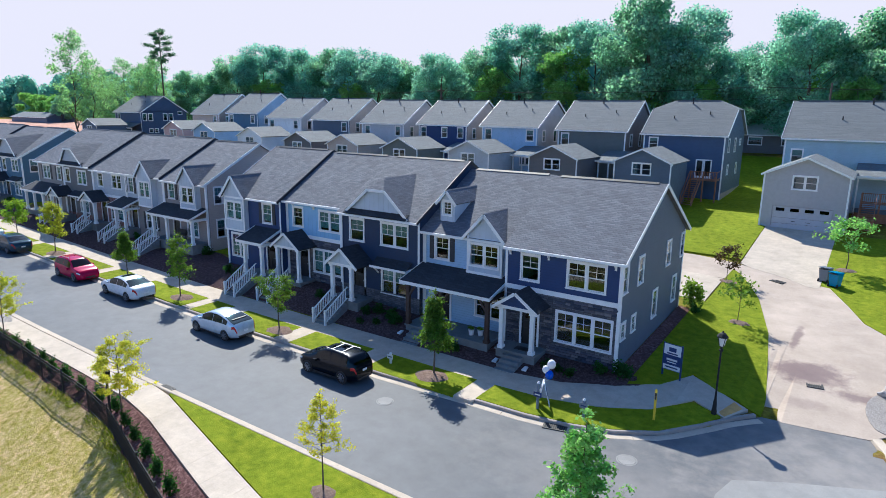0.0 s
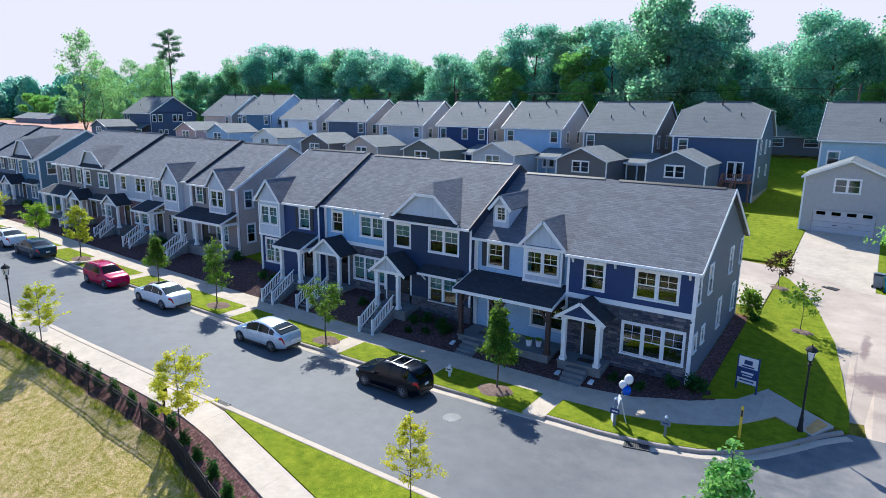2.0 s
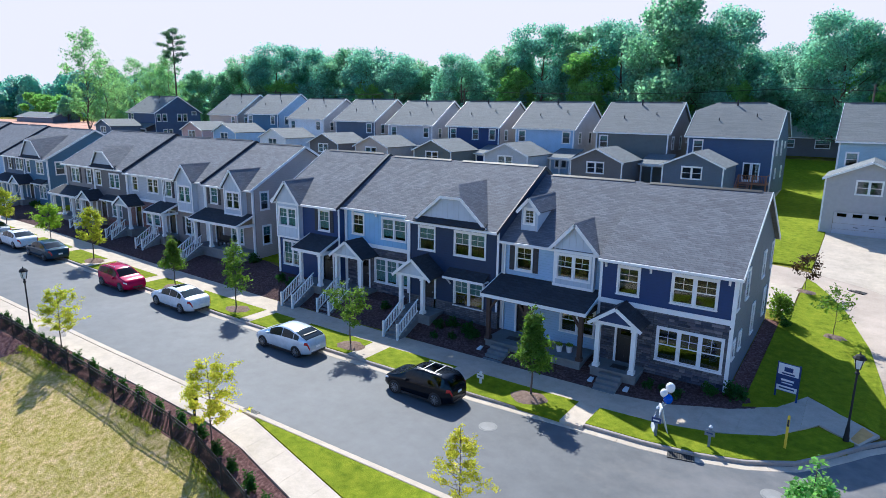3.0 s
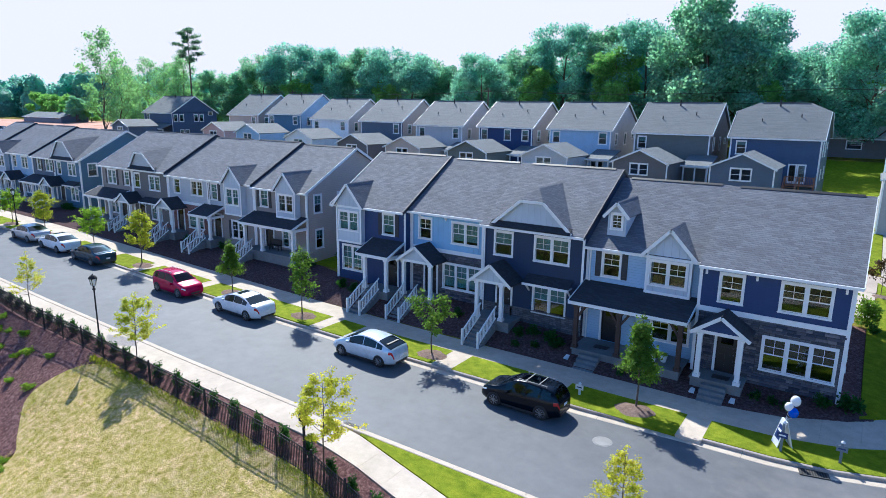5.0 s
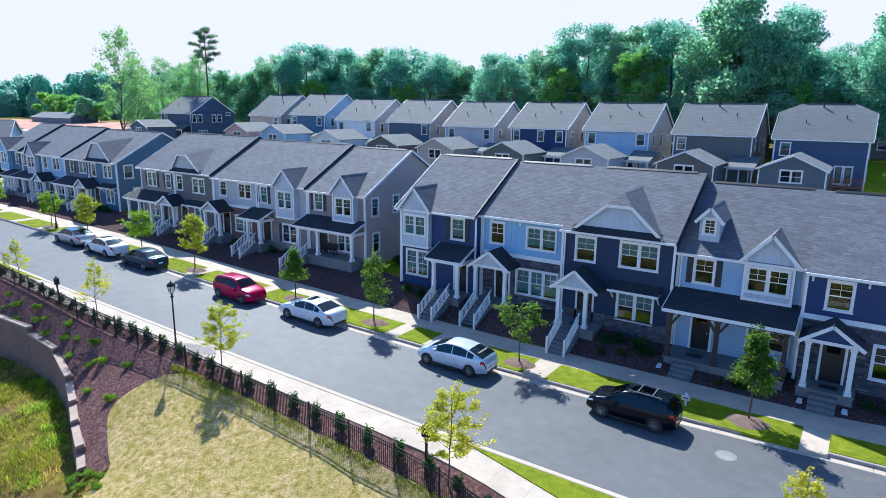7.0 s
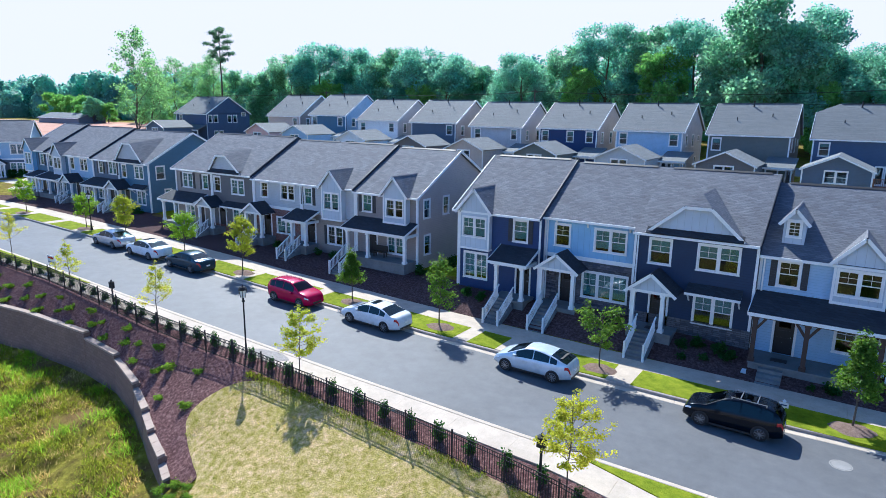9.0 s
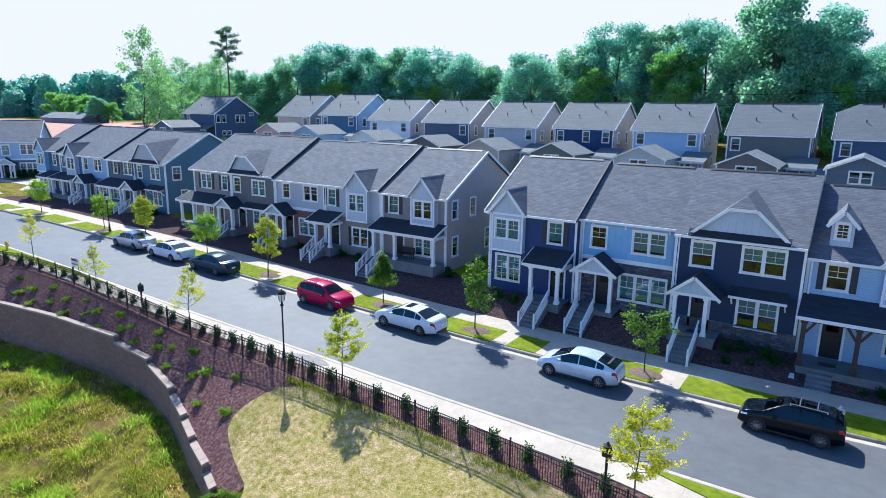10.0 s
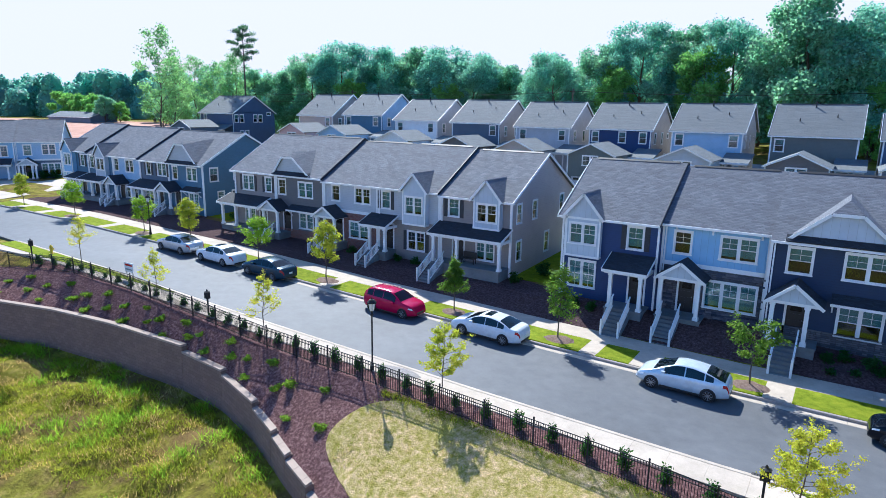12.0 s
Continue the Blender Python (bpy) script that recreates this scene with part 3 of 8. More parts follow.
def terrain():
    xs = steps_of((-1500, -300, 200), (-300, -160, 20), (-160, -100, 5), (-100, 16, 0.7), (16, 60, 5), (60, 300, 20), (300, 1501, 200))
    ys = steps_of((-1500, -200, 200), (-200, -60, 15), (-60, -14, 0.7), (-14, 2, 0.8), (2, 66, 3), (66, 160, 12), (160, 1501, 200))
    mb = Mb()
    k = next(i for i, y in enumerate(ys) if y > -20)
    for x in xs:
        yw = along(WALL, x)
        mb.v += [(x, y, ground_z(x, y)) for y in (bent(ys, k, yw) if WALL[0][0] < x < -20 else ys)]
    n = len(ys)
    mb.f = [(i * n + j, (i + 1) * n + j, (i + 1) * n + j + 1, i * n + j + 1) for i in range(len(xs) - 1) for j in range(n - 1)]
    return mb


whole("ground", terrain(), "ground", "rough uneven grass ground with dry and green patches", "ground", kind="structure", smooth=True)


def drape(name, outline, lift, material, label, category, kind="structure", step=1.0, thick=0.25, rows=4, level=None):
    """A paved or planted area over the ground: rows of quads between a low and a high edge over x, with a skirt."""
    xs = sorted({p[0] for p in outline[0]} | {p[0] for p in outline[1]} | set(np.arange(outline[0][0][0], outline[0][-1][0], step)))
    mb = Mb()
    z = level or (lambda x, y: ground_z(x, y))
    m = rows
    for x in xs:
        a, b = along(outline[0], x), along(outline[1], x)
        mb.v += [(x, a + (b - a) * j / m, z(x, a + (b - a) * j / m) + lift) for j in range(m + 1)]
    k, n = len(xs), m + 1
    mb.f = [(i * n + j, (i + 1) * n + j, (i + 1) * n + j + 1, i * n + j + 1) for i in range(k - 1) for j in range(m)]
    rim = [i * n for i in range(k)] + [(k - 1) * n + j for j in range(1, n)] + [i * n + m for i in range(k - 2, -1, -1)] + [j for j in range(m - 1, 0, -1)]
    off = len(mb.v)
    mb.v += [(mb.v[i][0], mb.v[i][1], mb.v[i][2] - thick) for i in rim]
    c = len(rim)
    mb.f += [(rim[(i + 1) % c], rim[i], off + i, off + (i + 1) % c) for i in range(c)]
    return whole(name, mb, material, label, category, kind=kind)


def rounded(line, k=6):
    """A line drawn smoothly through its corners."""
    p = [Vector((*q, 0)) for q in line]
    p = [2 * p[0] - p[1]] + p + [2 * p[-1] - p[-2]]
    out = []
    for a, b, c, d in zip(p, p[1:], p[2:], p[3:]):
        for i in range(k):
            t = i / k
            q = 0.5 * (2 * b + (c - a) * t + (2 * a - 5 * b + 4 * c - d) * t * t + (3 * b - a - 3 * c + d) * t ** 3)
            out.append((q.x, q.y))
    return tuple(out) + (tuple(line[-1]),)


def at_road(x, y):
    return road_z(x)


drape("road", (((-160, -14.2), (60, -14.2)), ((-160, -6.7), (60, -6.7))), 0.0, "asphalt", "dark gray asphalt street, slightly worn", "road", level=at_road)
drape("road_junction", (((-4.5, -6.7), (40, -6.7)), ((-4.5, -6.3), (0, -5.85), (3.5, -4.1), (5.8, -0.7), (6.8, 0.3), (9.06, 0.5), (10.95, 0.8), (11.5, -1.0), (12.4, -2.6), (40, -2.7))), 0.0, "asphalt", "dark gray asphalt at the junction with the lane", "road", level=at_road)
drape("concrete_apron", (((6.4, -11.8), (9, -10.8), (40, -10.8)), ((6.4, -7.2), (6.7, -5.9), (8.5, -4.8), (11.5, -3.3), (40, -3.2))), 0.012, "asphalt_old", "paler patched pavement at the junction", "pavement", level=at_road)
drape("side_street", (((-116.5, -6.9), (-106.5, -6.9)), ((-116.5, 40), (-106.5, 40))), 0.06, "walk", "pale concrete side street", "road")


def strip(name, line, z0, w, h, material, label, step=1.0, level=at_road, cut=3.0):
    """A kerb or gutter along a line, in lengths, each of them a part; w to its left (positive y side)."""
    base = thing(name, (line[0][0], line[0][1], level(*line[0])), label, "kerb", kind="structure")
    pts = [Vector((p[0], p[1], 0)) for p in line]
    run, total = [0.0], 0.0
    for a, b in zip(pts, pts[1:]):
        total += (b - a).length
        run.append(total)
    def place(s):
        x, y = float(np.interp(s, run, [p.x for p in pts])), float(np.interp(s, run, [p.y for p in pts]))
        e = 0.3
        d = Vector((float(np.interp(s + e, run, [p.x for p in pts])) - float(np.interp(s - e, run, [p.x for p in pts])), float(np.interp(s + e, run, [p.y for p in pts])) - float(np.interp(s - e, run, [p.y for p in pts])), 0)).normalized()
        return Vector((x, y, level(x, y))), Vector((-d.y, d.x, 0))
    s = 0.0
    while s < total - 0.05:
        e = min(total, s + cut)
        mb = Mb()
        k = max(1, int((e - s) / step))
        for i in range(k + 1):
            q, nrm = place(s + 0.008 + (e - s - 0.016) * i / k)
            up = Vector((0, 0, 1))
            prof = [(0, z0), (0.02, z0 + h - 0.02), (0.05, z0 + h), (w, z0 + h), (w, z0)]
            mb.v += [tuple(q + nrm * a + up * b) for a, b in prof]
        mb.f = [(5 * i + j, 5 * i + 5 + j, 5 * i + 5 + (j + 1) % 5, 5 * i + (j + 1) % 5) for i in range(k) for j in range(5)] + [(4, 3, 2, 1, 0), tuple(5 * k + j for j in range(5))]
        part("kerbstone", mb, material, base)
        s = e


strip("kerb_far", [p for p in FAR_KERB if p[0] >= -60], -0.1, 0.16, 0.25, "concrete", "pale concrete kerb beside the lawn strip")
strip("gutter_far", [(p[0] - 0.0, p[1] - 0.42) for p in FAR_KERB if -60 <= p[0] <= 0] + [(2.1, -5.65), (3.85, -4.5), (5.25, -2.55), (6.15, -1.15), (7.0, -0.3)], -0.1, 0.42, 0.115, "walk", "pale concrete gutter along the street")
strip("kerb_lane", [(10.95, 0.7), (11.2, 0.2), (11.6, -1.1), (12.5, -2.7), (18, -2.8)], -0.1, 0.4, 0.24, "walk", "pale concrete kerb sweeping into the lane")
strip("kerb_far_end", [(-118, -6.7), (-60, -6.7)], -0.1, 0.16, 0.25, "concrete", "pale concrete kerb beside the lawn strip", cut=12.0, step=4.0)
strip("gutter_near", [(-78, -14.2), (-40, -14.2), (-17, -14.2), (60, -14.1)], -0.1, 0.3, 0.115, "walk", "pale concrete gutter along the street")
strip("kerb_near", [(-78, -14.36), (-40, -14.36), (-17, -14.36), (60, -14.26)], -0.1, 0.16, 0.25, "walk", "pale concrete kerb on the fence side")


def slabs(name, low, high, x0, x1, cut, lift, label, material="walk", level=at_road):
    """A pavement of cast slabs with open joints, each slab a part."""
    base = thing(name, (x0, along(low, x0), level(x0, 0)), label, "pavement", kind="structure")
    x = x0
    while x < x1 - 0.1:
        e = min(x1, x + cut)
        a, b = x + 0.003, e - 0.003
        v = [(a, along(low, a)), (b, along(low, b)), (b, along(high, b)), (a, along(high, a))]
        mb = Mb()
        top = [(p[0], p[1], level(p[0], p[1]) + lift) for p in v]
        mb.add(top + [(p[0], p[1], p[2] - 0.22) for p in top], [(0, 1, 2, 3), (7, 6, 5, 4), (0, 4, 5, 1), (1, 5, 6, 2), (2, 6, 7, 3), (3, 7, 4, 0)])
        part("slab", mb, material, base)
        x = e


def walk_level(x, y):
    return max(road_z(x), ground_z(x, y) - 0.08)


# pavement along the houses, bending round the corner
slabs("pavement_far", ((-104, -4.3), (-5, -4.3), (-2, -4.15), (0.5, -3.5), (2.5, -2.3), (3.9, -0.3)), ((-104, -2.65), (-5, -2.5), (-2, -2.1), (0.7, -1.1), (2.2, 0.2), (3.3, 2.3)), -104, 3.3, 1.5, 0.15, "pale concrete pavement in cast slabs in front of the houses", level=walk_level)
mb = Mb().add([(x, y, walk_level(x, y) + 0.15) for x, y in ((3.305, 2.24), (3.305, -1.2), (3.95, -0.23), (5.5, -1.15), (6.2, 0.42), (4.42, 1.55))], [(1, 2, 5, 0), (2, 3, 4, 5)])
mb.v += [(p[0], p[1], p[2] - 0.3) for p in mb.v]
mb.f += [(0, 5, 11, 6), (5, 4, 10, 11), (4, 3, 9, 10), (3, 2, 8, 9), (2, 1, 7, 8), (1, 0, 6, 7)]
whole("pavement_corner", mb, "walk", "pale concrete pavement at the street corner", "pavement", kind="structure")
mb = Mb().prism([(x, y, walk_level(x, y) + 0.156) for x, y in ((5.12, -0.85), (5.45, -1.02), (6.0, 0.3), (5.55, 0.65))], (0, 0, -0.1))
whole("tactile_paving", mb, "tactile", "tan tactile paving slab on the corner ramp", "paving", kind="structure")
slabs("pavement_near", tuple((x, y + 0.04) for x, y in PAVE_EDGE), ((-78, -14.4), (-17, -14.4), (-16.6, -14.55), (-6.6, -17.2), (-2, -18.2), (60, -28.0)), -78, 60, 1.5, 0.16, "pale concrete pavement in cast slabs on the fence side")


def near_grass(x, y):
    return road_z(x) + (0 if y > along(PAVE_EDGE, x) else -0.02)


drape("lawn_near", (((-16.6, -14.5), (-6.6, -17.15), (-2, -18.15), (60, -27.95)), ((-16.6, -14.4), (60, -14.3))), 0.17, "lawn", "bright mown lawn between kerb and pavement", "lawn", level=near_grass, step=0.7)
drape("lawn_left", (((-78, -15.85), (-70, -15.6), (-66, -15.35), (-61, -15.0), (-57, -14.7), (-54.5, -14.5)), ((-78, -14.5), (-70, -14.4), (-54.5, -14.4))), 0.19, "lawn", "mown grass strip beside the kerb", "lawn", level=near_grass)

# lawn strip between kerb and pavement, cut by the paths to the doors
PATCHES = ((-103, -98.5), (-97, -92.5), (-91, -86.5), (-85, -79.5), (-78.3, -73.5), (-72, -66.5), (-65, -61.5), (-60.3, -54.5), (-53.3, -48.6), (-47.4, -41), (-39.9, -36.3), (-34.9, -28.1), (-27.1, -25.2), (-23.8, -18.6), (-17.3, -12.6), (-11.3, -5.65))
for a, b in PATCHES:
    drape("lawn_strip", (((a, -6.53), (b, -6.48)), ((a, -4.31), (b, -4.31))), 0.165, "lawn", "bright green mown lawn strip beside the kerb", "lawn", level=at_road)
drape("lawn_strip", (((-4.6, -6.12), (-2, -6.02), (0, -5.72), (1.7, -5.15), (3.35, -4.1), (4.75, -2.25), (5.3, -1.25)), ((-4.6, -4.31), (-2, -4.17), (0.5, -3.52), (2.5, -2.32), (3.9, -0.32), (5.3, -1.05))), 0.165, "lawn", "bright green mown lawn strip at the street corner", "lawn", level=at_road, step=0.5)
for (a0, b0), (a1, b1) in zip(PATCHES, PATCHES[1:] + ((-4.6, 0),)):
    mb = Mb()
    z0, z1 = road_z(b0) + 0.155, road_z(a1) + 0.155
    mb.prism([(b0, -6.5, z0), (a1, -6.5, z1), (a1, -4.3, z1), (b0, -4.3, z0)], (0, 0, -0.2))
    whole("path_slab", mb, "walk", "pale concrete path across the lawn strip", "path", kind="structure")

# mulched front beds, their house shade put into the mulch colour, and the lawn round the end house
drape("mulch_bed_front", (((-104, -2.66), (-5, -2.51), (-2, -2.11), (0.7, -1.11), (1.4, -0.5)), ((-104, 3.2), (-74.7, 3.2), (-74.0, 2.2), (-69, 2.2), (-36, 2.2), (-33, 1.3), (-19.5, 1.3), (-18, 0.9), (-6.5, 0.9), (-6, 0.5), (0.4, 0.5), (1.4, 0.4))), 0.06, "mulch_shaded", "red-brown mulch bed in front of the houses, darkened for shade", "bed", step=0.6, rows=10)
drape("mulch_bed_side", (((0.05, 0.5), (0.85, 0.5)), ((0.05, 11.6), (0.85, 11.6))), 0.03, "mulch", "dark mulch along the end wall", "bed", step=0.4)
drape("lawn_corner", (((0.86, -0.7), (1.31, -0.4), (2.2, 0.25), (3.3, 2.35), (4.7, 1.3), (6.2, 0.7), (6.75, 0.35)), ((0.86, 13.4), (1.3, 13.45), (1.31, 22.4), (2.0, 21.5), (3.0, 19.3), (4.1, 16.4), (5.6, 10.3), (6.7, 2.2), (6.75, 1.2))), 0.08, "lawn", "mown lawn beside the end house", "lawn", step=0.3, rows=10)
drape("lawn_between", (((-37, 2.3), (-32.3, 2.3)), ((-37, 14), (-32.3, 14))), 0.03, "lawn", "shaded lawn between two house rows", "lawn")
drape("lawn_between", (((-74.6, 3.3), (-68.5, 3.3)), ((-74.6, 14), (-68.5, 14))), 0.03, "lawn", "shaded lawn between two house rows", "lawn")
drape("dirt_gap", (((-36.2, -2.4), (-33.6, -2.4)), ((-36.2, -1.6), (-34.9, -0.6), (-33.6, -1.6))), 0.05, "mulch_pale", "pale bare soil beside the pavement", "bed", step=0.6)

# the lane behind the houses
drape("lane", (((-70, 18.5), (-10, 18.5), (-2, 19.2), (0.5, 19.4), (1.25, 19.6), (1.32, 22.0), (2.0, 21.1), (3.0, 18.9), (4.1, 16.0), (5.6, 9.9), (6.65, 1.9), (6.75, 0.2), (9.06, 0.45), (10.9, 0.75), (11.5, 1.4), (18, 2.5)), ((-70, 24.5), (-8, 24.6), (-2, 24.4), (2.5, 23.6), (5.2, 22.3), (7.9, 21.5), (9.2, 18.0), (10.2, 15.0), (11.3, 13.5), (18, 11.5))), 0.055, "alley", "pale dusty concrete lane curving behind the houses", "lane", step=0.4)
drape("bare_bed", (rounded(((10.65, 3.6), (10.72, 2.9), (10.95, 2.1), (11.4, 1.6), (13, 1.3))), rounded(((10.65, 3.6), (10.72, 4.3), (10.95, 4.9), (11.4, 5.3), (13, 5.6)))), 0.1, "grit", "bare gray soil bed beside the lane", "bed", step=0.3)
drape("driveway_rear", (((-2.2, 13.5), (1.2, 13.5)), ((-2.2, 19.6), (1.2, 19.4))), 0.06, "walk", "pale concrete drive behind the end house", "driveway", step=0.6)
drape("driveway", (((1.5, 24.1), (2.5, 23.4), (5.2, 22.3), (6.6, 21.0)), ((1.5, 36.1), (7.3, 36.1))), 0.065, "walk", "pale concrete drive up to the garage", "driveway", step=0.5)
drape("lawn_slope", (((-9, 25.0), (1.45, 24.6)), ((-9, 80), (0.6, 80))), 0.15, "lawn", "sunlit mown lawn between the houses", "lawn", step=1.0)
drape("lawn_right", (((6.65, 22.0), (7.95, 21.5), (9.25, 18.0), (10.25, 15.05), (11.35, 13.55), (18, 11.6), (60, 11)), ((6.65, 36), (60, 36))), 0.05, "lawn", "sunlit mown lawn beside the drive", "lawn", step=1.0)
drape("side_yard_drive", (((-134, -1.0), (-116.5, -1.0)), ((-134, 3.5), (-116.5, 4.5))), 0.08, "walk", "pale concrete drive off the side street", "driveway")
drape("cross_street", (((-60, 66), (60, 66)), ((-60, 72), (60, 72))), 0.05, "asphalt_old", "gray street behind the houses", "road", step=10)
drape("clay_ground", (((-330, 40), (-215, 38), (-160, 32)), ((-330, 72), (-215, 88), (-160, 60))), 0.25, "dirt", "bare orange clay of a building site", "ground", step=10)

drape("grit_patch", (((-36.0, -15.05), (-35.3, -15.45), (-34.4, -15.6), (-33.5, -15.2), (-33.2, -14.9)), ((-36.0, -14.95), (-35.2, -14.6), (-34.3, -14.45), (-33.6, -14.6), (-33.2, -14.8))), 0.168, "grit", "gray grit spilled over the pavement", "pavement", step=0.2, thick=0.02, level=at_road)

# the bank below the fence
drape("mulch_strip_fence", (((-70, -17.3),) + tuple((x, y - 0.05) for x, y in FENCE[2:]), tuple((x, y - 0.01) for x, y in PAVE_EDGE[1:-1]) + ((6, -20.9),)), 0.035, "mulch", "dark red-brown mulch under the shrubs along the fence", "bed", step=0.7)
drape("mulch_bank", (((-94, -32.40), (-80, -25.40), (-67.3, -20.20), (-61.9, -18.80), (-56, -18.00), (-48.7, -17.65), (-44.55, -18.00), (-40.5, -19.20), (-37.9, -20.25), (-36.1, -21.05), (-33.9, -21.90), (-32.6, -22.50), (-31.3, -22.50)), ((-94, -30), (-78, -20.5), (-70.7, -17.5), (-65, -16.35), (-57.5, -16.1), (-50, -16.3), (-43, -16.6), (-34.9, -16.75), (-32.6, -16.85), (-31.3, -16.9))), 0.1, "mulch", "red-brown mulch bank above the retaining wall", "bed", step=0.35, rows=12)
drape("lawn_bank", (rounded(((-35.06, -19.4), (-34.98, -19.75), (-34.63, -20.24), (-33.64, -20.86), (-32.2, -21.6), (-31.1, -22.2), (-30.6, -23.6))) + ((-29, -27), (-20, -42), (60, -62)), rounded(((-35.06, -19.4), (-35.0, -19.0), (-34.8, -18.5), (-34.33, -17.85), (-33.6, -17.35), (-32.5, -17.0))) + tuple((x, y - 0.1) for x, y in FENCE[7:]) + ((12, -25.6), (60, -42))), 0.135, "dry_lawn", "dry tan and green lawn on the bank below the fence", "lawn", step=0.35, rows=14)


def retaining_wall():
    base = thing("retaining_wall", (-50, -17.7, -3.6), "brown block retaining wall with a stepped pale cap", "wall", kind="structure")
    for a, b, z in CAPS:
        xs = sorted({a, b} | {p[0] for p in WALL if a < p[0] < b} | set(np.arange(a, b, 1.2)))
        body = Mb()
        for x in xs:
            y = along(WALL, x)
            d = Vector((along(WALL, x + 0.5) - along(WALL, x - 0.5), -1.0)).normalized()
            s, o = Vector((d.x * 0.2, d.y * 0.2)), Vector((d.x * 0.38, d.y * 0.38))
            body.v += [(x + o.x, y + o.y, -4.6), (x + s.x, y + s.y, z - 0.1), (x - s.x, y - s.y, z - 0.1), (x - s.x, y - s.y, -4.6)]
        n = len(xs)
        body.f = [(4 * i + j, 4 * i + 4 + j, 4 * i + 4 + (j + 1) % 4, 4 * i + (j + 1) % 4) for i in range(n - 1) for j in range(4)] + [(0, 1, 2, 3), (4 * n - 1, 4 * n - 2, 4 * n - 3, 4 * n - 4)]
        body.f = [tuple(reversed(q)) for q in body.f]
        part("wall_blocks", body, "block", base)
        x = a if a > -80 else -80
        while x < b - 0.05:
            e = min(b, x + 0.9)
            cap = Mb()
            q = []
            for u in (x + 0.01, e - 0.01):
                y = along(WALL, u)
                q.append((u, y - 0.25, y + 0.14))
            cap.prism([(q[0][0], q[0][1], z - 0.1), (q[1][0], q[1][1], z - 0.1), (q[1][0], q[1][2], z - 0.1), (q[0][0], q[0][2], z - 0.1)], (0, 0, 0.13))
            part("cap_stone", cap, "cap", base)
            x = e


retaining_wall()

# ---- houses: walls, windows, roofs, porches ----
def ubox(mb, axis, pos, inn, u0, u1, d0, d1, z0, z1):
    """A box on a wall plane: u along it, d into it, z up."""
    a, b = sorted((pos + inn * d0, pos + inn * d1))
    return mb.box(u0, u1, a, b, z0, z1) if axis == "y" else mb.box(a, b, u0, u1, z0, z1)


def wall_mesh(axis, pos, inn, u0, u1, z0, z1, holes=(), t=0.2, peak=None):
    """A wall with openings through it; peak: (u, z) of a gable above z1."""
    mb = Mb()
    us = sorted({u0, u1, *[h[0] for h in holes], *[h[1] for h in holes]})
    zs = sorted({z0, z1, *[h[2] for h in holes], *[h[3] for h in holes]})
    pt = (lambda u, d, z: (u, pos + inn * d, z)) if axis == "y" else (lambda u, d, z: (pos + inn * d, u, z))
    for a, b in zip(us, us[1:]):
        for c, d in zip(zs, zs[1:]):
            if any(h[0] <= a and b <= h[1] and h[2] <= c and d <= h[3] for h in holes):
                continue
            mb.add([pt(a, 0, c), pt(b, 0, c), pt(b, 0, d), pt(a, 0, d)], [(0, 1, 2, 3)])
            mb.add([pt(a, t, c), pt(b, t, c), pt(b, t, d), pt(a, t, d)], [(3, 2, 1, 0)])
    for a, b, c, d in list(holes) + [(u0, u1, z0, z1)]:
        for p, q in (((a, c), (b, c)), ((b, c), (b, d)), ((b, d), (a, d)), ((a, d), (a, c))):
            mb.add([pt(p[0], 0, p[1]), pt(q[0], 0, q[1]), pt(q[0], t, q[1]), pt(p[0], t, p[1])], [(0, 1, 2, 3)])
    if peak:
        tri = [pt(u0, 0, z1), pt(u1, 0, z1)] + [pt(p[0], 0, p[1]) for p in peak]
        mb.prism(tri, Vector(pt(0, t, 0)) - Vector(pt(0, 0, 0)))
    return mb


PANES = {}


def pane_data(axis, w, h):
    key = (axis, round(w, 2), round(h, 2))
    if key not in PANES:
        mb = Mb()
        ubox(mb, axis, 0, 1, -w / 2, w / 2, 0.0, 0.012, 0, h)
        PANES[key] = data_of("pane", mb, "glass")
    return PANES[key]


